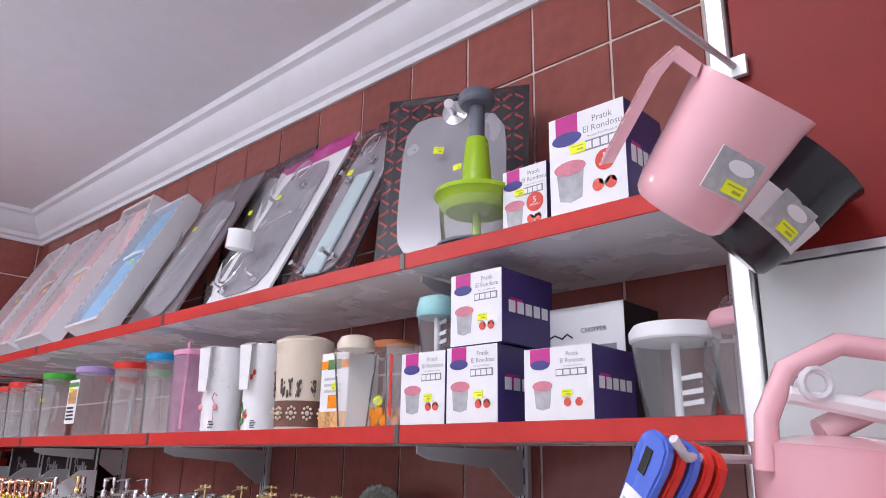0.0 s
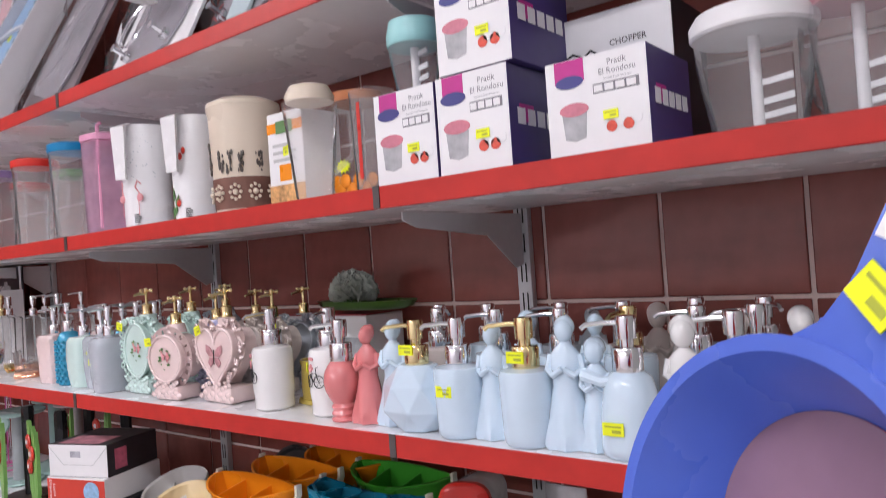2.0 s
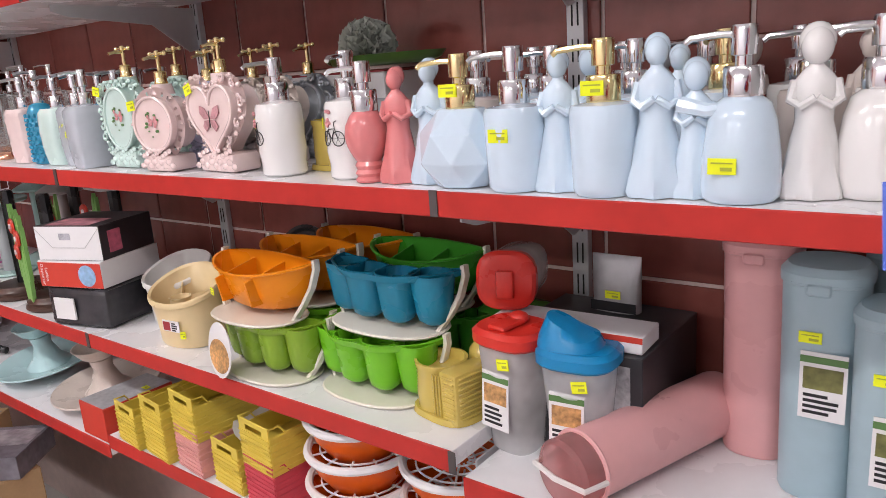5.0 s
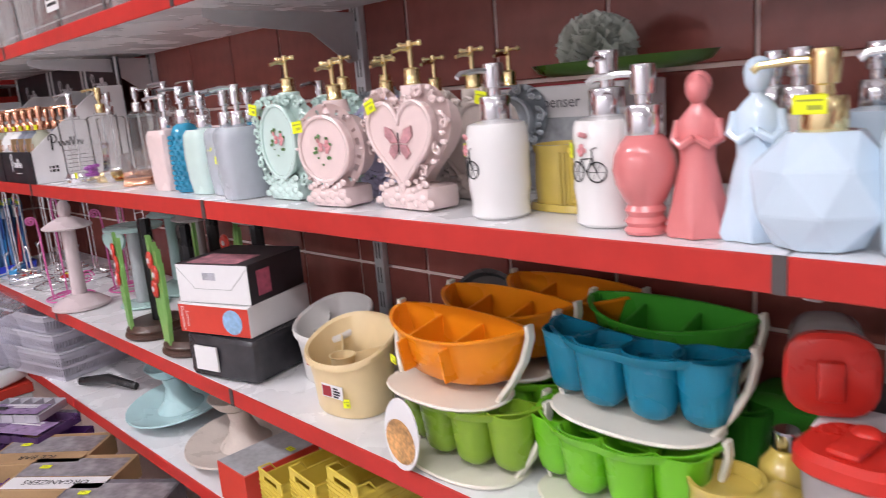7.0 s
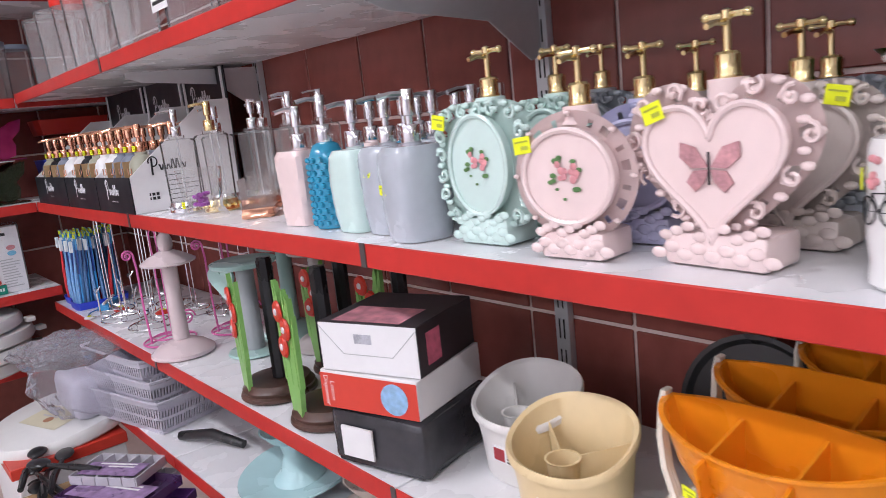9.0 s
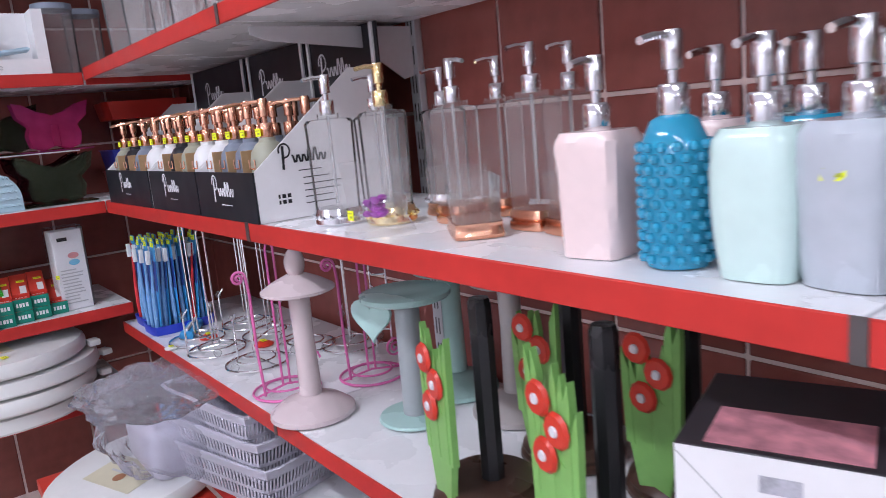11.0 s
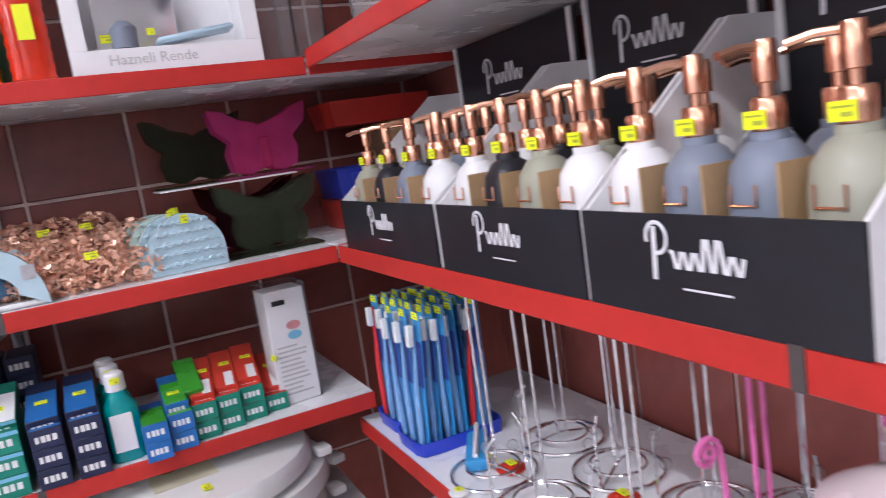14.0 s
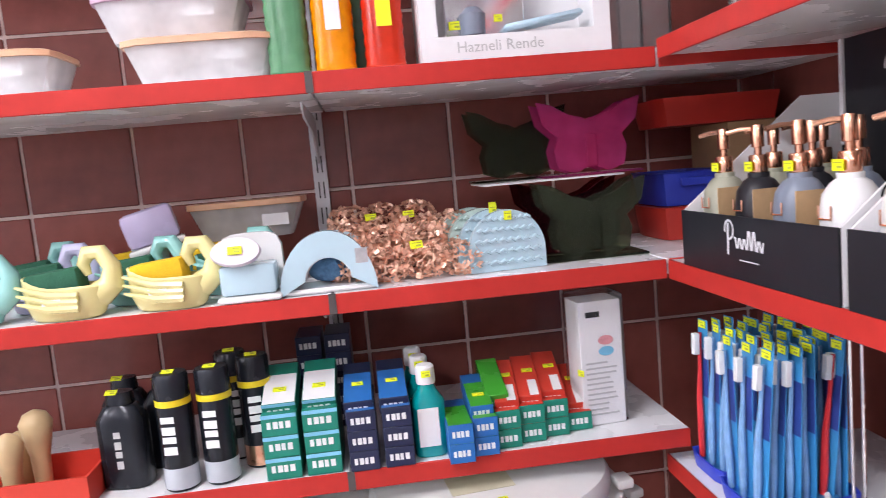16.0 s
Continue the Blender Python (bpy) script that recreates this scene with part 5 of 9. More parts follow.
for x, y in ((-0.262, -0.63), (-0.200, -0.80)):
    t = thing("red_rattle", main(x, y, Z4 + 0.0005), "red plastic suction disc with a price label", "suction disc", "suction discs")
    part("disc", lathe([(0.020, 0), (0.022, 0.003), (0.014, 0.008), (0.006, 0.010)], 20), TULIPR, t)
    tag(t, 0, 0, 0.0115, 0.018, 0.012, rx=-90)
t = thing("suction_disc", main(-0.352, -0.640, Z4 + 0.0005), "white round suction disc on the shelf edge", "suction disc", "suction discs")
part("disc", lathe([(0.014, 0), (0.015, 0.003), (0.006, 0.006)], 20), PAPER, t)
tag(t, 0, 0, 0.0072, 0.012, 0.010, rx=-90)

# toothbrush display: tray and hanging blister packs
BLUEP = mat("royal_blue_plastic", (0.03, 0.06, 0.55), 0.3, vary=0.05)
CYANP = mat("cyan_card", (0.05, 0.30, 0.62), 0.35, vary=0.15)
NAVY = mat("navy_print", (0.03, 0.06, 0.28), 0.35, vary=0.2)
BRISTLE = mat("white_bristle", (0.82, 0.84, 0.86), 0.5, vary=0.05)
SKYH = mat("blue_white_handle", (0.22, 0.42, 0.72), 0.3, vary=0.3)
REDH = mat("red_handle", (0.7, 0.04, 0.05), 0.3)


def toothbrush(m, red, lab):
    t = thing("toothbrush_pack", m, lab, "toothbrush", "toothbrushes in a display")
    part("backing_card", box(-0.013, 0.0, 0.0, 0.013, 0.0012, 0.225, 0.0008), CYANP, t, "cyan backing card")
    part("print", box(-0.0125, -0.0006, 0.105, 0.0125, -0.0002, 0.178), NAVY, t, "navy print")
    part("handle", tube([(0, -0.006, 0.010), (0.002, -0.008, 0.05), (-0.002, -0.007, 0.10), (0.0, -0.006, 0.15), (0, -0.006, 0.205)], [0.0045, 0.0055, 0.0048, 0.003, 0.0035], 8), REDH if red else SKYH, t, "slender handle")
    part("bristles", box(-0.005, -0.017, 0.172, 0.005, -0.008, 0.205, 0.001), BRISTLE, t, "white bristles")
    tag(t, 0, -0.0012, 0.218, 0.018, 0.011)
    return t


for k, (bx, by) in enumerate(((-0.262, -0.345), (-0.272, -0.455))):
    t = thing("display_tray", main(bx, by, Z4), "royal blue plastic display tray holding toothbrushes", "display tray", "toothbrush trays")
    part("tray", loft([ring(0, 0, 0, 0.052, 0.075, 24, 8), ring(0, 0, 0.022, 0.055, 0.078, 24, 8), ring(0, 0, 0.022, 0.052, 0.075, 24, 8), ring(0, 0, 0.003, 0.049, 0.072, 24, 8)]), BLUEP, t)
    proto = {}
    for row in range(6):
        for col in range(3):
            red = (row * 2 + col * 3 + k) % 5 == 0
            mm = main(bx - 0.058 + row * 0.023, by + 0.032 - col * 0.032, Z4 + 0.0035, random.uniform(-8, 8)) @ pose(0, 0, 0, random.uniform(-6, 0), random.uniform(-3, 3), 0)
            if red in proto:
                copy_thing(proto[red], mm)
            else:
                proto[red] = toothbrush(mm, red, ("red and white" if red else "white and blue") + " toothbrush in a blister pack with a yellow label")
t = thing("toothbrush_pack", main(-0.27, -0.545, Z4 + 0.002, 60), "blue toothbrush pack lying on the shelf", "toothbrush")
part("pack", box(-0.016, -0.07, 0, 0.016, 0.07, 0.018, 0.005, 2), CYANP, t)
part("handle", tube([(0, -0.06, 0.021), (0, 0.055, 0.021)], 0.004, 6), PAPER, t)

# ---------------------------------------------------------------- fourth shelf, the nearer bay
ZR = 0.946
FROST = clear("frosted_plastic", (0.98, 0.98, 0.99), 0.75, 0.25)
REDL = mat("red_lid_plastic", (0.62, 0.03, 0.02), 0.3, bump=0.02, vary=0.06)
BLUEL = mat("bright_blue_plastic", (0.0, 0.22, 0.48), 0.3, bump=0.02, vary=0.06)
PINKC = mat("salmon_pink_plastic", (0.80, 0.42, 0.42), 0.3, bump=0.02, vary=0.05)
DUSTB = mat("dusty_blue_plastic", (0.38, 0.52, 0.58), 0.35, bump=0.02, vary=0.05)


def label_card(parent, m, w, h, seed, material=None):
    lab = part("label", box(-w / 2, -0.0006, -h / 2, w / 2, 0.0006, h / 2), PAPER, parent, "printed paper label", m)
    rnd = random.Random(seed)
    part("picture", box(-w * 0.42, -0.001, -h * 0.05, w * 0.42, -0.0007, h * 0.28), material or PICTURE, lab, "food photo")
    bars(lab, pose(0, -0.0008, -h * 0.12), w * 0.8, 4, h * 0.085, h * 0.045, seed=seed)
    part("band", box(-w / 2, -0.001, h * 0.34, w / 2, -0.0007, h * 0.44), LEAF, lab, "green band")
    return lab


def shaker(m, lid, label, h=0.155, hinge=False):
    t = thing("storage_shaker", m, label, "food container", "flip-lid food containers")
    part("jar", loft([ring(0, 0, 0, 0.029, 0.026, 28, 3), ring(0, 0, 0.004, 0.032, 0.029, 28, 3), ring(0, 0, h, 0.044, 0.038, 28, 3)], None, True, False), FROST, t, "frosted jar").visible_shadow = False
    bm = loft([ring(0, 0, 0, 0.046, 0.040, 28, 3), ring(0, 0, 0.004, 0.050, 0.044, 28, 3), ring(0, 0, 0.016, 0.050, 0.044, 28, 3), ring(0, 0, 0.022, 0.044, 0.038, 28, 3)])
    part("lid", bm, lid, t, "coloured lid", pose(0, 0, h - 0.004))
    if hinge:
        bm = loft([ring(-0.01, 0, 0.0, 0.040, 0.036, 28, 2.5), ring(-0.012, 0, 0.012, 0.036, 0.032, 28, 2.5), ring(-0.016, 0, 0.026, 0.022, 0.020, 28, 2.5)])
        for v in bm.verts:
            if v.co.z > 0.02:
                v.co.z -= (v.co.x + 0.016) * 0.5
    else:
        bm = box(-0.014, -0.034, 0, 0.014, 0.012, 0.008, 0.004, 2)
        ball(bm, 0, 0.012, 0.006, 0.012, 1.2, 1, 0.7, 12, 8)
    part("spout_cap", bm, lid, t, "raised spout cap", pose(0, 0, h + 0.0175))
    label_card(t, pose(-0.004, -0.0365, h * 0.5, -4, 0, 0), 0.044, 0.075, 3)
    tag(t, 0.014, -0.040, h * 0.86, 0.019, 0.014, rx=-4, ry=-10)
    return t


shaker(main(-0.256, -3.024, ZR, -8), REDL, "frosted food container with a red flip lid", 0.150)
shaker(main(-0.256, -3.116, ZR, 6), BLUEL, "frosted food container with a bright blue lid", 0.140, True)
t = thing("bread_tube", main(-0.215, -3.190, ZR + 0.042, -19) @ pose(0, 0, 0, 90, 0, 0), "pink plastic storage tube lying on its side", "storage tube", "tall storage tubes")
part("tube", lathe([(0.040, -0.13), (0.041, -0.125), (0.041, 0.115), (0.038, 0.115), (0.038, -0.12)], 32), PINKC, t)
part("lid", lathe([(0.0405, 0.1155), (0.0405, 0.145), (0.036, 0.150), (0.01, 0.150)], 32), clear("clear_pink_plastic", (0.92, 0.66, 0.66), 0.3), t, "clear pink lid")
part("hinge_ring", tube(circle(0.0415, 0.118, 32), 0.003, 6, None, True), PINKC, t)
part("handle_band", tube([(-0.042, 0, 0.12), (-0.040, 0, 0.152), (0, 0.0, 0.158), (0.040, 0, 0.152), (0.042, 0, 0.12)], 0.0035, 6), OFFWHITE, t, "pale carrying band")
lab = part("sticker", loft([[(0.0418 * math.cos(a), 0.0418 * math.sin(a), z) for a in [2.2 + 0.12 * i for i in range(9)]] for z in (0.03, 0.085)], None, False, False, False), PAPER, t, "paper sticker with an olive branch")
part("picture", loft([[(0.0422 * math.cos(a), 0.0422 * math.sin(a), z) for a in [2.4 + 0.1 * i for i in range(6)]] for z in (0.038, 0.075)], None, False, False, False), mat("olive_branch_print", (0.10, 0.12, 0.05), 0.5, vary=0.9, scale=120), lab)


def tall_tube(m, material, label, h=0.265, r=0.042, sticker=0):
    t = thing("storage_tube", m, label, "storage tube", "tall storage tubes")
    part("tube", lathe([(r * 0.88, 0), (r * 0.92, 0.004), (r, h * 0.97), (r * 1.05, h * 0.975), (r * 1.05, h * 0.985)], 28, p=2.6), material, t)
    part("lid", lathe([(r * 1.06, 0), (r * 1.06, 0.008), (r * 0.9, 0.016), (0.01, 0.017)], 28, p=2.6), material, t, "", pose(0, 0, h * 0.986))
    part("clip", box(-0.012, -r * 1.12, h * 0.94, 0.012, -r * 1.04, h * 0.99, 0.002), material, t, "locking clip")
    if sticker:
        label_card(t, pose(0.008, -r * 1.0, h * (0.55 if sticker == 1 else 0.42)), 0.045, 0.075, sticker, mat("olive_photo", (0.18, 0.18, 0.06), 0.5, vary=0.9, scale=80))
        tag(t, -0.006, -r * 1.02, h * 0.76, 0.022, 0.012)
    return t


tall_tube(main(-0.105, -3.283, ZR), PINKC, "tall salmon pink plastic storage tube", 0.262)
tall_tube(main(-0.165, -3.362, ZR), DUSTB, "tall dusty blue storage tube with a label", 0.252, 0.042, 1)
tall_tube(main(-0.195, -3.435, ZR), DUSTB, "tall dusty blue storage tube with an olive label", 0.222, 0.040, 2)
tall_tube(main(-0.160, -3.525, ZR), PINKC, "tall pink storage tube beside blue ones", 0.240, 0.040)
tall_tube(main(-0.075, -3.43, ZR), DUSTB, "tall dusty blue storage tube at the back", 0.252)
t = carton(main(-0.140, -3.086, ZR, 0), 0.20, 0.19, 0.143, mat("dark_carton", (0.03, 0.03, 0.035), 0.4, vary=0.3), "dark printed carton behind the containers", "product_box")
part("side_print", box(0.02, -0.0956, 0.01, 0.085, -0.0952, 0.130), mat("grey_bw_print", (0.4, 0.4, 0.42), 0.5, vary=0.7, scale=120), t)
t = carton(main(-0.200, -3.078, ZR + 0.1435, 3), 0.205, 0.06, 0.022, PAPER, "flat white box with a red stripe", "product_box")
part("stripe", box(-0.1026, -0.0306, 0.014, 0.1026, -0.0302, 0.0215), REDP, t, "red stripe")
t = thing("grey_pouch", main(-0.085, -3.088, ZR + 0.1435), "grey and black printed pouch standing on a box", "pouch")
bm = loft([ring(0, 0, 0, 0.034, 0.014, 20, 3), ring(0, 0, 0.05, 0.035, 0.011, 20, 3), ring(0, 0, 0.072, 0.036, 0.003, 20, 3), ring(0, 0, 0.08, 0.036, 0.001, 20, 3)])
part("bag", bm, mat("grey_foil", (0.42, 0.42, 0.43), 0.35, metal=0.3, vary=0.3, scale=40), t)
part("base_print", box(-0.033, -0.0146, 0.002, 0.033, -0.0142, 0.016), INK, t, "black base print")
tag(t, 0.0, -0.0148, 0.026, 0.022, 0.011)
t = thing("storage_jar", main(-0.195, -2.980, ZR + 0.166, 20) @ pose(0, 0, 0.040, 84, 0, 0), "frosted jar with a red lid lying on boxes", "food container")
part("jar", lathe([(0.033, -0.12), (0.036, -0.11), (0.037, 0.0)], 28, p=3), FROST, t, "frosted jar").visible_shadow = False
part("lid", loft([ring(0, 0, 0.001, 0.041, 0.040, 28, 3), ring(0, 0, 0.014, 0.041, 0.040, 28, 3), ring(0, 0, 0.018, 0.036, 0.035, 28, 3)]), REDL, t, "red lid")
part("spout_cap", box(-0.012, -0.024, 0.0185, 0.012, 0.014, 0.024, 0.003, 2), REDL, t)
t = thing("green_container", main(-0.085, -2.925, ZR + 0.0, 0), "green lidded frosted container against the wall", "food container")
part("jar", loft([ring(0, 0, 0, 0.05, 0.035, 28, 4), ring(0, 0, 0.10, 0.056, 0.040, 28, 4)]), FROST, t, "frosted jar").visible_shadow = False
part("lid", loft([ring(0, 0, 0, 0.060, 0.044, 28, 4), ring(0, 0, 0.022, 0.060, 0.044, 28, 4), ring(0, 0, 0.028, 0.052, 0.036, 28, 4)]), DGREEN, t, "green lid", pose(0, 0, 0.1005))

# ---------------------------------------------------------------- second shelf: pitchers and choppers
Z2 = S2 + 0.001
JUGCLEAR = clear("ribbed_clear_plastic", (1.0, 1.0, 1.0), 0.20)
WHITEP = mat("white_plastic", (0.82, 0.81, 0.82), 0.3, bump=0.02, vary=0.03)
PURPLE = mat("lilac_lid_plastic", (0.36, 0.25, 0.50), 0.3)
PINKP = clear("pink_clear_plastic", (0.90, 0.66, 0.80), 0.45)
CREAMP = mat("cream_pitcher_plastic", (0.72, 0.62, 0.50), 0.32, bump=0.02, vary=0.04)
BROWNINK = mat("brown_ink", (0.16, 0.07, 0.05), 0.5, vary=0.3)
BLACKBROWN = mat("sepia_ink", (0.10, 0.08, 0.07), 0.5, vary=0.3)


def ribbed_jug(m, lid, label, h=0.2, r=0.052, rib=True):
    t = thing("plastic_jug", m, label, "jug", "clear plastic jugs")
    prof = [(r * 0.8, 0), (r * 0.84, 0.003)]
    for i in range(24):
        z = 0.006 + (h - 0.03) * i / 23
        k = 0.84 + 0.16 * i / 23
        prof.append((r * k * (1.012 if rib and i % 2 else 0.985), z))
    prof += [(r, h - 0.018), (r * 0.97, h - 0.0175)]
    part("body", lathe(prof, 24, cap1=False), JUGCLEAR, t, "ribbed clear body").visible_shadow = False
    part("lid", lathe([(r * 1.03, 0), (r * 1.05, 0.004), (r * 1.05, 0.016), (r * 0.9, 0.020), (0.01, 0.021)], 24), lid, t, "coloured lid", pose(0, 0, h - 0.0175))
    part("handle", tube([(r * 0.98, 0, h * 0.86), (r * 1.4, 0, h * 0.85), (r * 1.5, 0, h * 0.7), (r * 1.4, 0, h * 0.35), (r * 0.9, 0, h * 0.25)], 0.0055, 8), JUGCLEAR, t, "clear handle", pose(0, 0, 0, 0, 0, 40))
    return t


j = ribbed_jug(main(-0.300, -1.285, Z2), DGREEN, "clear ribbed jug with a green lid", 0.205, 0.050)
tag(j, -0.040, -0.032, 0.12, 0.02, 0.013, rz=-50)
j = ribbed_jug(main(-0.300, -1.570, Z2), PURPLE, "clear jug with a lilac lid and a printed card inside", 0.205, 0.054)
label_card(j, pose(-0.01, -0.0535, 0.10), 0.070, 0.13, 5)
tag(j, -0.022, -0.0560, 0.135, 0.02, 0.013)
ribbed_jug(main(-0.300, -1.825, Z2), REDL, "clear ribbed jug with a red lid", 0.200, 0.050)
ribbed_jug(main(-0.300, -2.020, Z2), BLUEL, "clear ribbed jug with a blue lid", 0.208, 0.050)
ribbed_jug(main(-0.300, -0.95, Z2), REDL, "clear jug with a red lid far along the shelf", 0.195, 0.048)
ribbed_jug(main(-0.295, -1.10, Z2), JUGCLEAR, "clear jug with a pale lid and an orange print", 0.18, 0.048)
for y, mm in ((-0.78, REDL), (-0.60, JUGCLEAR), (-0.45, JUGCLEAR)):
    ribbed_jug(main(-0.28, y, Z2), mm, "clear plastic jug near the corner", 0.19, 0.048)
for y, lid in ((-1.42, REDL), (-1.70, DGREEN), (-1.93, BLUEL)):
    ribbed_jug(main(-0.15, y, Z2), lid, "clear ribbed jug in the second row", 0.2, 0.05)
t = thing("juice_pitcher", main(-0.300, -2.165, Z2), "translucent pink pitcher with a tall pink stirrer", "pitcher", "pitchers")
part("body", lathe([(0.038, 0), (0.041, 0.004), (0.044, 0.19)], 28, p=2.6, cap1=False), PINKP, t, "translucent body").visible_shadow = False
part("lid", lathe([(0.045, 0), (0.046, 0.012), (0.02, 0.020), (0.01, 0.021)], 28, p=2.6), mat("pink_lid_plastic", (0.74, 0.34, 0.50), 0.3), t, "pink lid", pose(0, 0, 0.1925))
part("stirrer", tube([(0.03, -0.03, 0.01), (0.03, -0.03, 0.22), (0.042, -0.03, 0.224)], 0.004, 8), MATS["pink_lid_plastic"], t, "pink stirrer")


def white_pitcher(m, label, decal):
    t = thing("white_pitcher", m, label, "pitcher", "pitchers")
    part("body", lathe([(0.040, 0), (0.044, 0.004), (0.048, 0.19), (0.046, 0.196), (0.043, 0.19), (0.036, 0.01)], 28), WHITEP, t)
    bm = loft([[(-0.014, -0.049, 0.198), (0.014, -0.049, 0.198), (0.012, -0.044, 0.198), (-0.012, -0.044, 0.198)], [(-0.018, -0.066, 0.19), (0.018, -0.066, 0.19), (0.014, -0.058, 0.19), (-0.014, -0.058, 0.19)], [(-0.013, -0.064, 0.09), (0.013, -0.064, 0.09), (0.01, -0.056, 0.09), (-0.01, -0.056, 0.09)]])
    part("handle", bm, WHITEP, t, "broad flat handle", pose(0, 0, 0, 0, 0, 12))
    bm = bmesh.new()
    R = 0.0462
    rnd = random.Random(7)
    if decal == "flamingo":
        for sx in (-0.020, 0.030):
            a0 = sx / R
            f = [(a0, 0.036), (a0 + 0.18, 0.052), (a0 + 0.05, 0.064), (a0 - 0.12, 0.076), (a0 - 0.02, 0.088), (a0 + 0.12, 0.082)]
            tube([(R * math.sin(a), -R * math.cos(a), z) for a, z in f[2:]], 0.0016, 5, bm)
            ball(bm, R * math.sin(a0 + 0.05), -R * math.cos(a0 + 0.05), 0.056, 0.010, 1.2, 0.3, 0.8, 10, 6)
            tube([(R * math.sin(a0), -R * math.cos(a0), 0.052), (R * math.sin(a0), -R * math.cos(a0), 0.022)], 0.0008, 4, bm)
        part("flamingo_print", bm, PINKINK, t, "pink bird print")
        bm = bmesh.new()
        for i in range(60):
            a, z = rnd.uniform(-1.4, 1.4), rnd.uniform(0.09, 0.18)
            ball(bm, R * 1.01 * math.sin(a), -R * 1.01 * math.cos(a), z, 0.0011, u=5, v=3)
        part("dots", bm, GREY, t, "small grey dots")
    else:
        for i in range(9):
            a, z = rnd.uniform(-0.9, 1.1), rnd.choice((0.03, 0.04, 0.11, 0.125, 0.135))
            prism([(0, 0), (0.006, 0.008), (0, 0.024), (-0.006, 0.008)], -0.0006, 0.0006, bm)
            vs = bm.verts[-8:]
            for v in vs:
                v.co = pose(R * math.sin(a), -R * math.cos(a), z, 0, i * 35, math.degrees(a)) @ v.co
        part("leaf_print", bm, LEAF, t, "green leaf print")
        bm = bmesh.new()
        for a, z in ((0.3, 0.12), (0.45, 0.13), (0.1, 0.035)):
            ball(bm, R * math.sin(a), -R * math.cos(a), z, 0.007, 1, 0.3, 1, 8, 5)
        part("flower_print", bm, TULIPR, t, "red flower print")
    bars(t, pose(0.028, -0.0395, 0.024, 0, 0, 38), 0.014, 5, 0.0035, 0.002)
    return t


white_pitcher(main(-0.300, -2.325, Z2), "white plastic pitcher printed with flamingos", "flamingo")
white_pitcher(main(-0.270, -2.450, Z2), "white plastic pitcher printed with tropical leaves", "tropical")
t = thing("cream_pitcher", main(-0.285, -2.620, Z2), "cream plastic pitcher printed with old-fashioned figures", "pitcher", "pitchers")
part("body", lathe([(0.050, 0), (0.054, 0.004), (0.060, 0.165), (0.063, 0.180), (0.060, 0.180), (0.050, 0.01)], 36), CREAMP, t)
part("lid", lathe([(0.0625, 0), (0.062, 0.006), (0.045, 0.014), (0.01, 0.016)], 36), CREAMP, t, "", pose(0, 0, 0.1805))
part("spout", loft([[(-0.058, -0.012, 0.165), (-0.058, 0.012, 0.165), (-0.062, 0.0, 0.165)], [(-0.060, -0.014, 0.184), (-0.060, 0.014, 0.184), (-0.078, 0.0, 0.190)]]), CREAMP, t, "pouring spout")
part("lid_knob", ball(bmesh.new(), -0.066, 0, 0.197, 0.007, u=10, v=7), CREAMP, t)
bm = lathe([(0.0552, 0.006), (0.0572, 0.058)], 36, cap0=False, cap1=False)
bd = part("border_print", bm, BROWNINK, t, "brown ornamental border")
bm = bmesh.new()
for i in range(11):
    a = 6.2832 * i / 11
    for k in range(8):
        ball(bm, 0.0578 * math.sin(a + 0.16 * math.cos(k * 0.785)), -0.0578 * math.cos(a + 0.16 * math.cos(k * 0.785)), 0.033 + 0.012 * math.sin(k * 0.785), 0.0032, u=6, v=4)
    ball(bm, 0.0578 * math.sin(a), -0.0578 * math.cos(a), 0.033, 0.005, u=7, v=5)
part("rosette", bm, CREAMP, bd, "cream rosettes")
bm = bmesh.new()
rnd = random.Random(11)
for a0 in (-0.75, -0.5, 0.15, 0.45, 0.75, 1.3, -1.4):
    hh = 0.05 if a0 < -0.3 else 0.032
    for k in range(14):
        a, z = a0 + rnd.uniform(-0.10, 0.10), 0.068 + rnd.uniform(0, hh)
        R = 0.0576 + 0.004 * (z - 0.06) / 0.1
        ball(bm, R * math.sin(a), -R * math.cos(a), z, rnd.uniform(0.0016, 0.004), 0.8, 0.5, 1.6, 6, 4)
part("figure_print", bm, BLACKBROWN, t, "sepia figure print")
# citrus press box, jugs
t = carton(main(-0.270, -2.755, Z2), 0.085, 0.08, 0.150, PAPER, "white and orange citrus juicer box", "product_box")
part("orange_band", box(-0.0427, -0.0406, 0.118, 0.0427, -0.0402, 0.134), ORANGE, t, "orange band")
part("green_mark", box(-0.02, -0.0410, 0.116, 0.02, -0.0407, 0.136), LEAF, t)
bars(t, pose(0.0, -0.0404, 0.100), 0.06, 3, 0.012, 0.005, MATS["fold_grey"])
part("photo", box(-0.0427, -0.0406, 0.002, 0.0427, -0.0402, 0.034), PICTURE, t, "fruit photo")
part("glass_photo", box(-0.016, -0.0408, 0.04, 0.012, -0.0404, 0.066), ORANGE, t)
t = thing("clear_jug", main(-0.325, -2.835, Z2), "clear plastic jug with a pale lid", "jug")
part("body", lathe([(0.026, 0), (0.028, 0.004), (0.042, 0.145)], 28, cap1=False), JUGCLEAR, t, "clear body").visible_shadow = False
part("lid", lathe([(0.036, 0), (0.037, 0.010), (0.030, 0.024), (0.02, 0.027)], 24), CREAMP, t, "pale lid", pose(0, 0, 0.1455))
part("handle", tube([(0.04, 0, 0.13), (0.062, 0, 0.125), (0.062, 0, 0.06), (0.033, 0, 0.04)], 0.005, 8), JUGCLEAR, t, "", pose(0, 0, 0, 0, 0, 30))
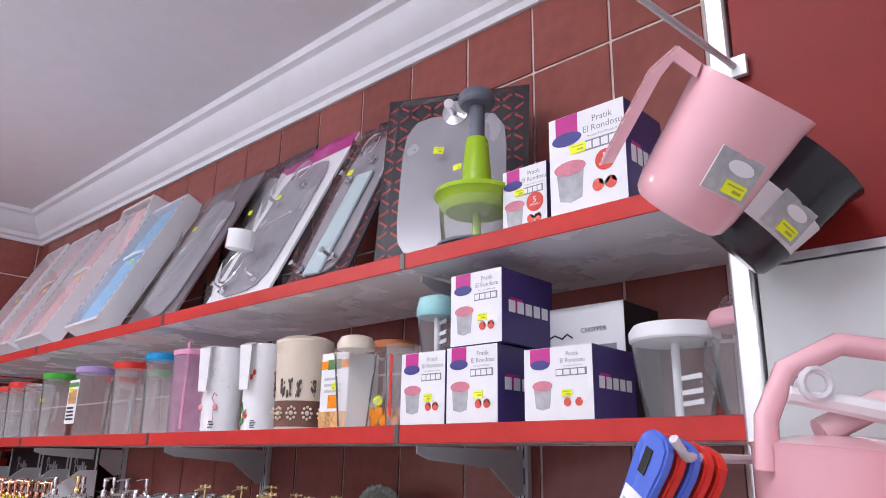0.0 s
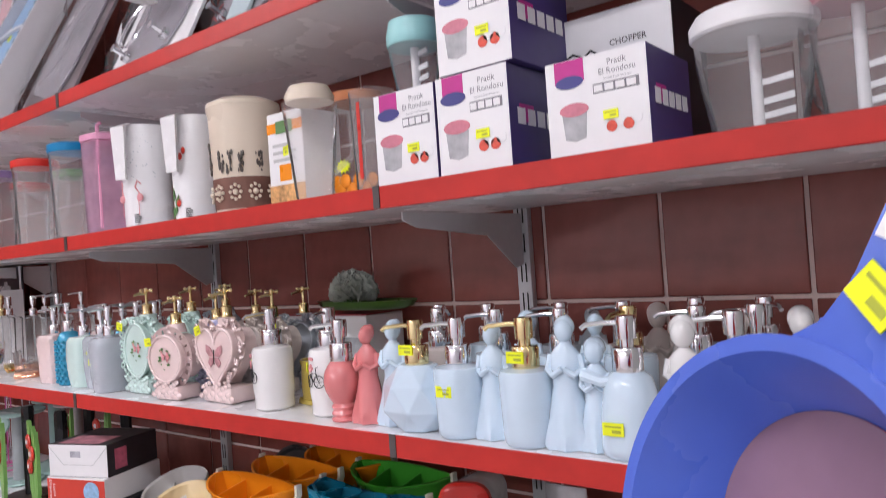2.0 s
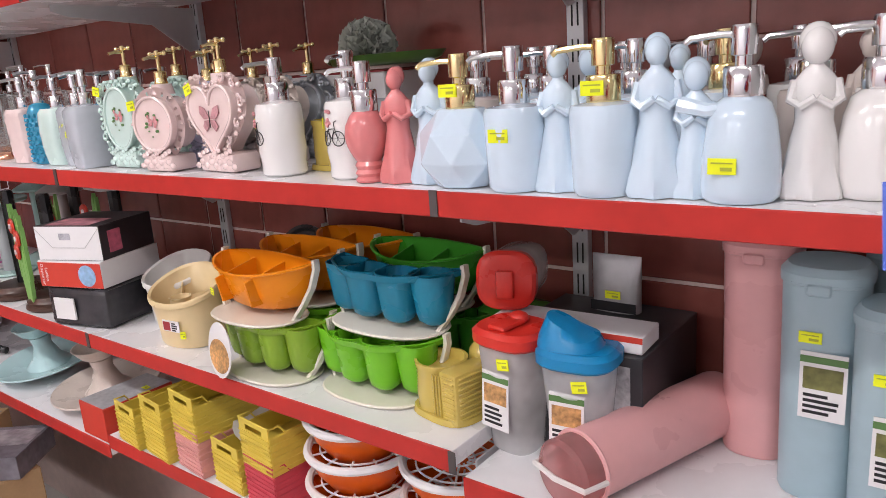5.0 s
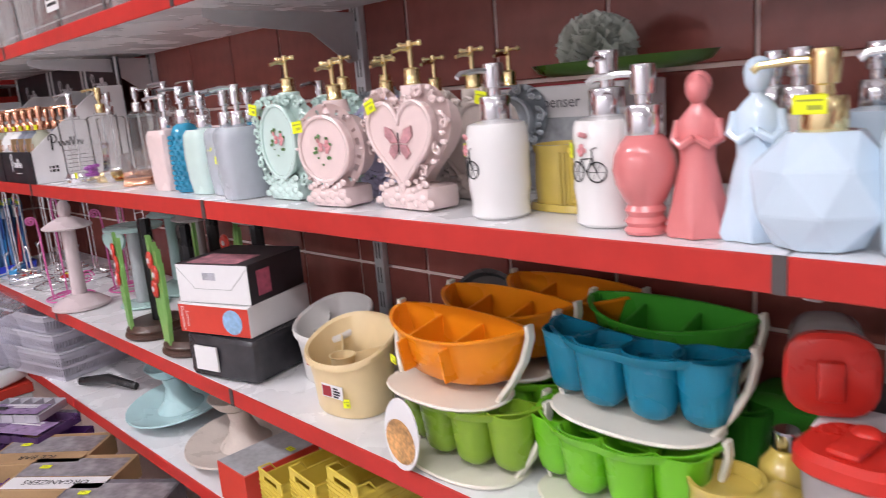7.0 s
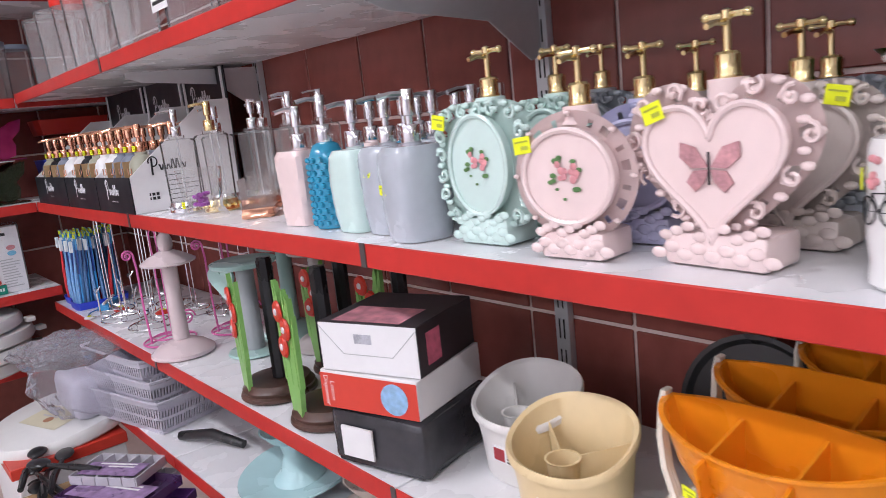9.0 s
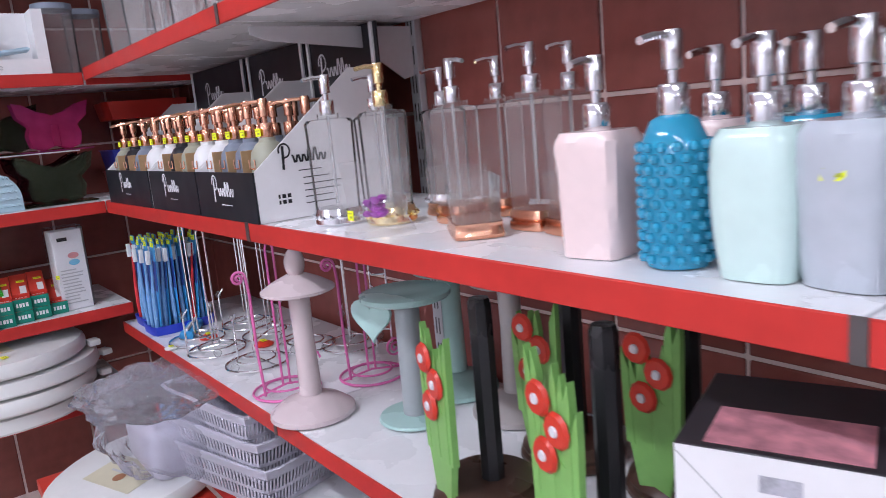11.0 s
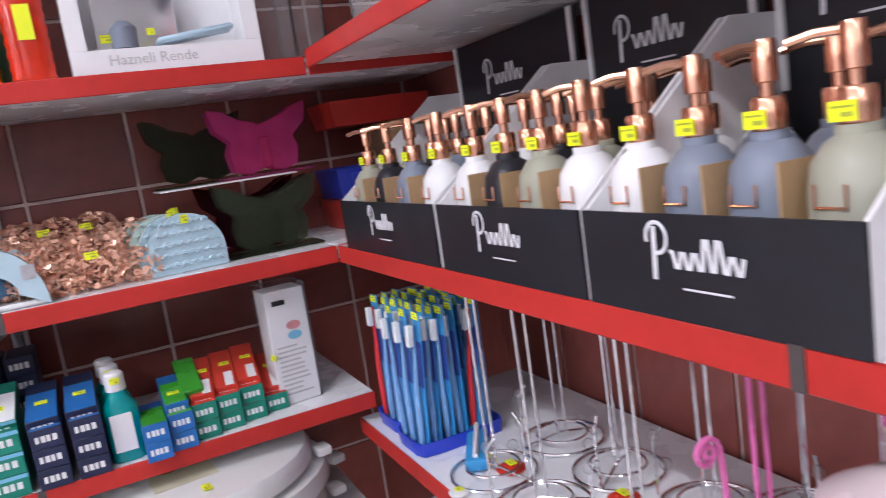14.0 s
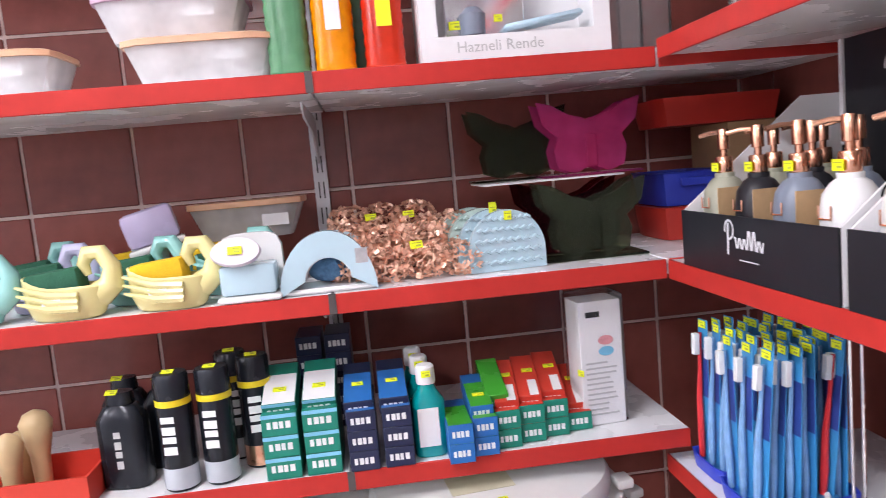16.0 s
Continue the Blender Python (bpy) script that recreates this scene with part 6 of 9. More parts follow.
tag(t, -0.022, -0.033, 0.075, 0.02, 0.014, rz=-20)
t = thing("oil_jug", main(-0.215, -2.825, Z2), "clear jug with orange fruit print and red lid", "jug")
part("body", lathe([(0.036, 0), (0.040, 0.004), (0.042, 0.16)], 28, cap1=False), JUGCLEAR, t, "clear body").visible_shadow = False
bm = bmesh.new()
for i in range(10):
    a = -1.3 + i * 0.28
    ball(bm, 0.040 * math.sin(a), -0.040 * math.cos(a), 0.018 + 0.014 * (i % 2), 0.012, 1, 0.35, 1, 10, 7)
part("orange_print", bm, ORANGE, t, "orange fruit print")
part("lid", lathe([(0.043, 0), (0.043, 0.015), (0.01, 0.018)], 28), mat("brown_orange_plastic", (0.45, 0.14, 0.04), 0.35), t, "", pose(0, 0, 0.1605))
bm = prism([(0.018 * (1.0 if k % 2 else 0.6) * math.cos(k * 0.2618), 0.012 * (1.0 if k % 2 else 0.6) * math.sin(k * 0.2618)) for k in range(24)], -0.0435, -0.0425)
part("price_label", move(bm, pose(0.004, 0, 0.055)), TAG, t, "star-shaped yellow label")
t = thing("measuring_jug", main(-0.290, -2.930, Z2), "clear measuring jug with red markings", "jug")
part("body", lathe([(0.024, 0), (0.026, 0.004), (0.030, 0.15)], 24, p=3, cap1=False), JUGCLEAR, t, "clear body").visible_shadow = False
part("scale_print", box(-0.003, -0.0305, 0.02, 0.003, -0.0298, 0.13), REDL, t, "red scale")

# chopper boxes
VIOLET = mat("violet_carton", (0.055, 0.035, 0.16), 0.35, bump=0.02, vary=0.12)
MAGENTA = mat("magenta_print", (0.50, 0.02, 0.24), 0.4, vary=0.1)
NAVYP = mat("deep_blue_print", (0.05, 0.05, 0.22), 0.4)
ROSELID = mat("rose_print", (0.60, 0.20, 0.26), 0.4, vary=0.25, scale=120)
GREYBOWL = mat("grey_bowl_print", (0.42, 0.42, 0.44), 0.4, vary=0.35, scale=90)
FOODPRINT = mat("tomato_print", (0.60, 0.08, 0.05), 0.4, vary=0.5, scale=200)
GREYINK = mat("mid_grey_ink", (0.22, 0.22, 0.24), 0.5)


def chopper_box(m, w, d, h, label, badge=False):
    t = carton(m, w, d, h, VIOLET, label, "chopper_box", "food chopper boxes")
    y = -d / 2
    fr = part("front_print", box(-w / 2 + 0.0005, y - 0.0008, 0.0005, w / 2 - 0.0005, y - 0.0002, h - 0.0005), PAPER, t, "white printed front")
    k = h / 0.12
    part("magenta_band", box(-w * 0.40, y - 0.0012, h * 0.76, -w * 0.10, y - 0.0009, h - 0.001), MAGENTA, fr, "magenta band")
    part("logo_oval", move(lathe([(0.019 * k, 0), (0.019 * k, 0.0005)], 24, sy=0.42), pose(-w * 0.25, y - 0.0012, h * 0.76, 90, 0, 0)), NAVYP, fr, "dark blue oval logo")
    text("Pratik\nEl Rondosu", 0.0105 * k, GREYINK, fr, pose(w * 0.22, y - 0.0012, h * 0.84))
    text("Practical Food Processor", 0.0036 * k, GREYINK, fr, pose(w * 0.22, y - 0.0012, h * 0.725))
    part("icon_strip", box(-w * 0.02, y - 0.0011, h * 0.59, w * 0.42, y - 0.0009, h * 0.69), GREYINK, fr, "grey icon strip")
    for i in range(4):
        part("icon", box(-w * 0.01 + i * w * 0.105, y - 0.0015, h * 0.605, w * 0.075 + i * w * 0.105, y - 0.0012, h * 0.675), PAPER, fr)
    bm = move(lathe([(0.020 * k, 0), (0.020 * k, 0.0005)], 24, sy=0.42), pose(-w * 0.22, y - 0.0012, h * 0.47, 90, 0, 0))
    part("lid_picture", bm, ROSELID, fr, "pink lid picture")
    pp = [(-w * 0.22 - 0.017 * k, h * 0.43), (-w * 0.22 + 0.017 * k, h * 0.43), (-w * 0.22 + 0.014 * k, h * 0.17), (-w * 0.22, h * 0.14), (-w * 0.22 - 0.014 * k, h * 0.17)]
    part("bowl_picture", prism(pp, y - 0.0012, y - 0.0009), GREYBOWL, fr, "bowl picture")
    rnd = random.Random(5)
    for i in range(4):
        part("food_picture", move(lathe([(0.007 * k, 0), (0.007 * k, 0.0004)], 12), pose(w * (0.14 + 0.08 * i), y - 0.0012, h * (0.24 + 0.05 * (i % 2)), 90, 0, 0)), FOODPRINT if i % 2 == 0 else PAPER, fr, "")
    if badge:
        b = part("badge", move(lathe([(0.017, 0), (0.017, 0.0005)], 24), pose(w * 0.24, y - 0.0013, h * 0.46, 90, 0, 0)), REDP, fr, "red round badge")
        text("5", 0.016, PAPER, b, pose(w * 0.24, y - 0.0021, h * 0.485))
        text("BIÇAKLI", 0.0055, PAPER, b, pose(w * 0.24, y - 0.0021, h * 0.42))
    tag(t, w * (0.14 if not badge else -0.10), y - 0.0022, h * (0.36 if not badge else 0.64), 0.019 * k, 0.011 * k)
    # printed side towards the aisle's near end
    x = w / 2
    part("side_band", box(x + 0.0002, -d * 0.35, h * 0.45, x + 0.0006, -d * 0.12, h * 0.62), MAGENTA, t, "magenta side band")
    for i in range(5):
        part("side_icon", box(x + 0.0002, -d * 0.38 + i * d * 0.16, h * 0.42, x + 0.0008, -d * 0.26 + i * d * 0.16, h * 0.58), PAPER, t)
    return t


chopper_box(main(-0.283, -3.044, Z2), 0.103, 0.14, 0.120, "white and violet food chopper box", False)
chopper_box(main(-0.283, -3.152, Z2), 0.106, 0.14, 0.121, "white and violet food chopper box", False)
chopper_box(main(-0.283, -3.160, Z2 + 0.122), 0.108, 0.14, 0.120, "white and violet food chopper box on top of another", False)
chopper_box(main(-0.290, -3.312, Z2), 0.118, 0.12, 0.105, "wide white and violet food chopper box", False)
t = carton(main(-0.165, -3.278, Z2), 0.150, 0.115, 0.192, PAPER, "pale grey and black chopper carton behind others", "product_box")
part("side_print", box(0.0752, -0.057, 0.001, 0.0757, 0.057, 0.191), BLACKCARD, t, "black side")
text("CHOPPER", 0.011, INK, t, pose(0.02, -0.0582, 0.150))
part("logo", tube([(-0.07, -0.0578, 0.140), (-0.055, -0.0578, 0.147), (-0.04, -0.0578, 0.140), (-0.03, -0.0578, 0.147), (-0.02, -0.0578, 0.140)], 0.0016, 5), INK, t, "curved logo mark")
part("chopper_picture", box(0.03, -0.0582, 0.085, 0.06, -0.0577, 0.125), GREYINK, t)


def chopper(m, lid, label, r=0.056, h=0.11, name="food_chopper", dome=False):
    t = thing(name, m, label, "food chopper", "hand food choppers")
    part("bowl", lathe([(r * 0.72, 0), (r * 0.76, 0.003), (r * 0.97, h * 0.75), (r, h)], 32, cap1=False), JUGCLEAR, t, "clear bowl").visible_shadow = False
    part("lid", lathe([(r * 1.02, 0), (r * 1.06, 0.003), (r * 1.06, 0.014), (r * 0.95, 0.024 if not dome else 0.034), (0.01, 0.028 if not dome else 0.042)], 32), lid, t, "domed lid", pose(0, 0, h + 0.0005))
    bm = lathe([(0.006, 0.004), (0.006, h)], 10)
    for a, z in ((0, 0.02), (2.1, 0.035), (4.2, 0.055)):
        prism([(0.004, z), (r * 0.6, z + 0.003), (r * 0.6, z + 0.010), (0.004, z + 0.006)], -0.001, 0.001, bm)
    part("blade_shaft", bm, WHITEP, t, "white blade shaft")
    return t


chopper(main(-0.258, -3.450, Z2), WHITEP, "clear food chopper with a white lid", 0.060, 0.108)
t = chopper(main(-0.245, -3.545, Z2), mat("dusty_pink_plastic", (0.60, 0.32, 0.36), 0.3), "pink-lidded food chopper in crumpled clear wrap", 0.045, 0.12)
bm = ball(bmesh.new(), 0, 0, 0.082, 0.074, 0.75, 0.75, 1.15, 28, 18)
for v in bm.verts:
    v.co += v.co.normalized() * 0.010 * noise.noise(v.co * 40)
    v.co.z = max(v.co.z, 0.0005)
part("wrap", bm, clear("crumpled_film", (0.97, 0.97, 0.98), 0.05, 0.12), t, "crumpled clear wrap", smooth=False).visible_shadow = False
chopper(main(-0.298, -3.024, Z2 + 0.1215), mat("mint_lid_plastic", (0.32, 0.62, 0.62), 0.3), "small clear chopper with a mint lid on a box", 0.036, 0.068, dome=True)

# ---------------------------------------------------------------- top shelf
Z1 = S1 + 0.001
chopper_box(main(-0.275, -3.366, Z1), 0.135, 0.12, 0.172, "large white food chopper box with a red badge", True)
chopper_box(main(-0.245, -3.222, Z1), 0.092, 0.11, 0.126, "small white and violet food chopper box", True)
chopper_box(main(-0.200, -3.510, Z1), 0.120, 0.11, 0.120, "white food chopper box behind hanging mugs", True)
t = thing("press_chopper", main(-0.288, -3.106, Z1), "green and grey hand-press chopper with a clear bowl", "food chopper")
LIME = mat("lime_chopper_plastic", (0.34, 0.52, 0.02), 0.25, vary=0.05)
SLATE = mat("slate_plastic", (0.10, 0.11, 0.14), 0.35, vary=0.05)
part("bowl", lathe([(0.052, 0.008), (0.056, 0.012), (0.062, 0.088)], 32, cap1=False), JUGCLEAR, t, "clear bowl").visible_shadow = False
part("foot_ring", lathe([(0.060, 0), (0.066, 0.003), (0.064, 0.008), (0.052, 0.009)], 32), SLATE, t, "dark rubber foot ring")
part("lid", lathe([(0.050, -0.022), (0.060, -0.012), (0.064, 0.0), (0.070, 0.004), (0.068, 0.012), (0.040, 0.018), (0.026, 0.022)], 32), LIME, t, "green lid", pose(0, 0, 0.0885))
part("press_tube", lathe([(0.026, 0), (0.021, 0.06), (0.019, 0.085), (0.017, 0.09)], 24), LIME, t, "green press tube", pose(0, 0, 0.111))
part("plunger", lathe([(0.013, 0), (0.013, 0.060), (0.028, 0.062), (0.032, 0.068), (0.031, 0.082), (0.026, 0.088), (0.005, 0.09)], 24), SLATE, t, "grey plunger", pose(0, 0, 0.2015))
bm = lathe([(0.007, 0.014), (0.007, 0.088)], 12)
part("blade_shaft", bm, LIME, t, "green blade shaft")
tag(t, -0.032, -0.012, 0.155, 0.018, 0.010)
t.scale = (1.12, 1.12, 1.08)

MIRROR = mat("film_covered_mirror", (0.40, 0.38, 0.41), 0.22, metal=0.25, vary=0.03)
CHAINCARD = mat("dark_patterned_card", (0.03, 0.025, 0.03), 0.4, vary=0.3)
CHAINRED = mat("red_chain_print", (0.38, 0.05, 0.05), 0.4, vary=0.2)
FILM = clear("shrink_film", (0.985, 0.985, 0.99), 0.02, 0.10)
GLASSPLATE = mat("greenish_glass_plate", (0.55, 0.66, 0.68), 0.12, vary=0.05)


def mirror_set(m, w, h, card, label, style):
    """A carded bathroom set: backing card, mirror, fittings and film."""
    t = thing("bathroom_set", m, label, "bathroom mirror set", "carded bathroom sets")
    bc = part("backing_card", box(-w / 2, 0, 0, w / 2, 0.006, h), card, t, "printed backing card")
    if card is CHAINCARD:
        nx, nz = int(w / 0.026), int(h / 0.026)
        bm = bmesh.new()
        for i in range(nx):
            for k in range(nz):
                x, z = -w / 2 + 0.013 + i * 0.026, 0.013 + k * 0.026
                s = 1 if (i + k) % 2 else -1
                prism([(x - 0.009, z - 0.006 * s - 0.003), (x + 0.009, z + 0.006 * s - 0.003), (x + 0.009, z + 0.006 * s + 0.003), (x - 0.009, z - 0.006 * s + 0.003)], -0.0008, -0.0003, bm)
        part("chain_print", bm, CHAINRED, bc, "red woven print")
    elif card is not PAPER:
        pass
    else:
        part("pink_corner", box(-w / 2, -0.0008, h * 0.90, w / 2, -0.0003, h), MAGENTA, bc, "magenta strip")
    mw, mh = w * 0.36, h * 0.80
    pts = []
    for i in range(28):
        a = 6.2832 * i / 28
        p = 5.0
        q = (abs(math.cos(a)) ** p + abs(math.sin(a)) ** p) ** (-1 / p)
        pts.append((mw * q * math.cos(a), h * 0.46 + mh / 2 * q * math.sin(a) + (0.02 * math.cos(3 * a) if style == "wave" else 0)))
    part("mirror", prism(pts, -0.006, -0.002), MIRROR, t, "plain mirror plate")
    if style in ("full", "glass"):
        part("towel_ring", tube([(mw * 0.35 * math.cos(k * 0.349), -0.022, h * 0.80 + 0.035 * math.sin(k * 0.349)) for k in range(18)], 0.003, 6, None, True), CHROME, t, "chrome towel ring")
        for x, z in ((-mw * 0.5, h * 0.62), (mw * 0.3, h * 0.70), (mw * 0.6, h * 0.12), (-mw * 0.7, h * 0.10)):
            part("hook", move(lathe([(0.014, 0), (0.013, 0.008), (0.005, 0.010), (0.005, 0.03), (0.008, 0.034)], 14), pose(x, -0.007, z, 90, 0, 0)), CHROME, t, "chrome hook")
    if style == "full":
        part("cup_holder", move(lathe([(0.030, 0), (0.034, 0.002), (0.034, 0.05), (0.026, 0.05), (0.024, 0.006)], 24), pose(0.02, -0.062, h * 0.22, 25, 10, 0)), WHITEP, t, "white cup holder")
        part("towel_bar", tube([(-mw * 0.8, -0.02, h * 0.42), (mw * 0.8, -0.024, h * 0.47)], 0.003, 6), CHROME, t, "chrome towel bar")
        part("towel_ring", tube([(-mw * 0.6 + 0.05 * math.cos(k * 0.349), -0.022, h * 0.22 + 0.055 * math.sin(k * 0.349)) for k in range(18)], 0.003, 6, None, True), CHROME, t, "chrome towel ring")
    if style == "glass":
        part("glass_shelf", box(-0.035, -0.016, h * 0.05, 0.030, -0.008, h * 0.62, 0.002), GLASSPLATE, t, "greenish glass shelf plate", pose(0, 0, 0, 0, 4, 0))
    if style == "hook":
        part("hook", move(lathe([(0.030, 0), (0.028, 0.008), (0.009, 0.012), (0.009, 0.05), (0.011, 0.055)], 20), pose(0, -0.007, h * 0.86, 100, 0, 0)), CHROME, t, "chrome wall hook")
    bm = loft([[(-w * 0.47 + w * 0.94 * i / 12, -0.030 - 0.010 * noise.noise((i * 0.7, k * 0.9, w)) if 0 < i < 12 and 0 < k < 12 else -0.002, h * (0.01 + 0.98 * k / 12)) for i in range(13)] for k in range(13)], None, False, False, False)
    part("film", bm, FILM, t, "crinkled clear film", smooth=False).visible_shadow = False
    tag(t, -w * 0.08, -0.030, h * 0.62, 0.022, 0.016, ry=8)
    return t


GREYCARD = mat("grey_patterned_card", (0.16, 0.13, 0.14), 0.45, vary=0.5, scale=90)


def lean(y, foot=-0.325, turn=0.0, back=24):
    return main(foot, y, Z1 + 0.002, turn) @ pose(0, 0, 0, -back, 0, 0)


mirror_set(main(-0.210, -2.965, Z1 + 0.001, 26) @ pose(0, 0, 0, -8, 0, 0), 0.320, 0.430, CHAINCARD, "mirror with a hook on a dark patterned card", "hook")
mirror_set(lean(-2.640, -0.300, -3, 24), 0.24, 0.52, CHAINCARD, "mirror set with a glass shelf on a patterned card", "glass")
mirror_set(lean(-2.325, -0.305, -3, 26), 0.32, 0.56, PAPER, "mirror set with cup holder and towel rings on white card", "full")
mirror_set(lean(-2.120, -0.215, -3, 18), 0.32, 0.56, CHAINCARD, "patterned mirror card behind the white one", "wave")
mirror_set(lean(-1.900, -0.315, -3, 26), 0.33, 0.55, GREYCARD, "wavy grey mirror wrapped in clear film", "wave")
BOXW = mat("white_gift_box", (0.74, 0.72, 0.74), 0.4, vary=0.04)


def towel_box(m, w, h, towel, label):
    t = thing("towel_box", m, label, "boxed towel set", "boxed towel sets")
    d = 0.07
    bm = box(-w / 2, -d, 0, -w / 2 + 0.012, 0, h)
    box(w / 2 - 0.012, -d, 0, w / 2, 0, h, bm=bm)
    box(-w / 2 + 0.012, -d, 0, w / 2 - 0.012, 0, 0.012, bm=bm)
    box(-w / 2 + 0.012, -d, h - 0.012, w / 2 - 0.012, 0, h, bm=bm)
    box(-w / 2 + 0.012, -0.004, 0.012, w / 2 - 0.012, 0, h - 0.012, bm=bm)
    part("box", bm, BOXW, t, "white window box", smooth=False)
    bm = loft([ring(0, -0.032, z, (w / 2 - 0.018) * k, 0.024 * k, 28, 4) for z, k in ((0.016, 0.9), (0.03, 1.0), (h * 0.5, 0.97), (h - 0.05, 1.0), (h - 0.02, 0.8))])
    for v in bm.verts:
        v.co.y += 0.006 * noise.noise(v.co * 22)
    part("towel", bm, towel, t, "folded towel")
    part("ribbon_tie", tube([(-w * 0.3, -0.06, h * 0.55), (0, -0.063, h * 0.56), (w * 0.3, -0.06, h * 0.55)], 0.006, 6), WHITEP, t)
    part("window_film", loft([[(-w / 2 + 0.006, -d - 0.001, 0.004), (w / 2 - 0.006, -d - 0.001, 0.004)], [(-w / 2 + 0.006, -d - 0.001, h - 0.004), (w / 2 - 0.006, -d - 0.001, h - 0.004)]], None, False, False, False), FILM, t, "clear window").visible_shadow = False
    bm = bmesh.new()
    for i in range(16):
        for x in (-w / 2 + 0.006, w / 2 - 0.006):
            box(x - 0.003, -d - 0.0018, 0.012 + i * h / 16.5, x + 0.003, -d - 0.0012, 0.028 + i * h / 16.5, bm=bm)
    part("dash_print", bm, GREYINK, t, "grey dashed border")
    tag(t, w * 0.28, -d - 0.0025, h * 0.45, 0.018, 0.016)
    return t


TB = mat("light_blue_towel", (0.30, 0.50, 0.72), 0.9, bump=0.6, scale=300, vary=0.15)
TP = mat("pale_pink_towel", (0.72, 0.48, 0.50), 0.9, bump=0.6, scale=300, vary=0.12)
towel_box(lean(-1.570, -0.310, -2, 27), 0.27, 0.52, TB, "light blue towel in a white window box")
towel_box(lean(-1.130, -0.315, -2, 27), 0.28, 0.56, TP, "pale pink towel in a white window box")
towel_box(lean(-1.300, -0.200, -2, 14), 0.27, 0.56, TP, "pink towel box standing behind others")
towel_box(lean(-0.800, -0.315, -2, 27), 0.28, 0.56, TP, "pale pink towel in a white window box")
towel_box(lean(-0.500, -0.315, -2, 27), 0.26, 0.56, TP, "boxed towel near the corner")

# ---------------------------------------------------------------- end wall, upper shelf
Y2 = E2 + 0.001
for x, y, z, lidc, lab in ((-1.02, -0.215, 0, mat("peach_lid", (0.72, 0.42, 0.26), 0.35), "clear food box with a peach lid"), (-1.06, -0.19, 0.068, mat("pale_lilac_lid", (0.55, 0.36, 0.50), 0.35), "clear food box with a lilac lid on another"), (-1.33, -0.2, 0, MATS["peach_lid"], "clear food box beside others")):
    t = thing("food_box", end(x, y, Y2 + z), lab, "food container", "clear food boxes")
    part("box", loft([ring(0, 0, 0, 0.085, 0.055, 28, 6), ring(0, 0, 0.055, 0.105, 0.068, 28, 6), ring(0, 0, 0.055, 0.102, 0.065, 28, 6), ring(0, 0, 0.003, 0.083, 0.053, 28, 6)]), FROST, t, "frosted box").visible_shadow = False
    part("lid", loft([ring(0, 0, 0, 0.109, 0.072, 28, 6), ring(0, 0, 0.008, 0.109, 0.072, 28, 6), ring(0, 0, 0.011, 0.10, 0.064, 28, 6)]), lidc, t, "coloured lid", pose(0, 0, 0.0555))
    part("sticker", box(0.02, -0.0645, 0.018, 0.065, -0.0635, 0.036), PAPER, t, "white sticker", pose(0, 0, 0, -12, 0, 0))
for i, (x, mm, lab) in enumerate(((-0.895, mat("bottle_green_glass", (0.10, 0.26, 0.13), 0.2, vary=0.2), "green textured glass bottle"), (-0.828, mat("amber_glass", (0.78, 0.26, 0.0), 0.15, vary=0.25), "amber textured glass bottle with a label"), (-0.785, MATS["bottle_green_glass"], "green textured glass bottle"), (-0.755, mat("red_glass", (0.55, 0.03, 0.01), 0.15, vary=0.25), "red textured glass bottle"))):
    t = thing("textured_bottle", end(x, -0.245 + (0.09 if i == 2 else 0), Y2), lab, "bottle", "coloured glass bottles")
    prof = [(0.026, 0), (0.029, 0.003)] + [(0.0305 - 0.0018 * (k % 2), 0.006 + k * 0.009) for k in range(18)] + [(0.018, 0.185), (0.014, 0.20), (0.014, 0.23)]
    part("body", lathe(prof, 20, p=4), mm, t)
    if i in (1, 3):
        part("label", box(-0.010, -0.0318, 0.06, 0.012, -0.0308, 0.11), PAPER if i == 1 else TAG, t, "paper label")
t = thing("grater_box", end(-0.565, -0.245, Y2, 0), "white box with a window showing a grater set", "box")
for q in ((-0.14, -0.05, 0, 0.14, 0.05, 0.035), (-0.14, -0.05, 0.0352, -0.115, 0.05, 0.15), (0.115, -0.05, 0.0352, 0.14, 0.05, 0.15), (-0.1148, 0.02, 0.0352, 0.1148, 0.05, 0.15)):
    part("panel", box(*q), PAPER, t)
text("Hazneli Rende", 0.022, MATS["fold_grey"], t, pose(-0.025, -0.0508, 0.018))
part("grater_plate", box(-0.10, -0.02, 0.036, 0.02, -0.014, 0.145, 0.002), CHROME, t, "steel grater plate")
part("grater_tray", box(-0.01, -0.045, 0.040, 0.11, -0.005, 0.050, 0.004), mat("pale_blue_plastic", (0.45, 0.62, 0.72), 0.3), t, "pale blue tray", pose(0, 0, 0, 0, -8, 0))
part("knob", lathe([(0.018, 0), (0.02, 0.03), (0.01, 0.04)], 16), MATS["matt_slate"], t, "", pose(-0.06, -0.03, 0.037))
tag(t, -0.085, -0.0215, 0.055, 0.018, 0.012)
tag(t, -0.02, -0.0215, 0.062, 0.012, 0.01)
for x in (-0.385, -0.30):
    t = thing("clear_jar", end(x, -0.20 + (x + 0.385), Y2), "tall clear plastic jar on the corner shelf", "jar", "clear jars")
    part("jar", lathe([(0.04, 0), (0.044, 0.004), (0.046, 0.16)], 24, cap1=False), JUGCLEAR, t, "clear jar").visible_shadow = False
    part("lid", lathe([(0.047, 0), (0.047, 0.014), (0.01, 0.016)], 24), MATS["matt_slate"], t, "", pose(0, 0, 0.1605))

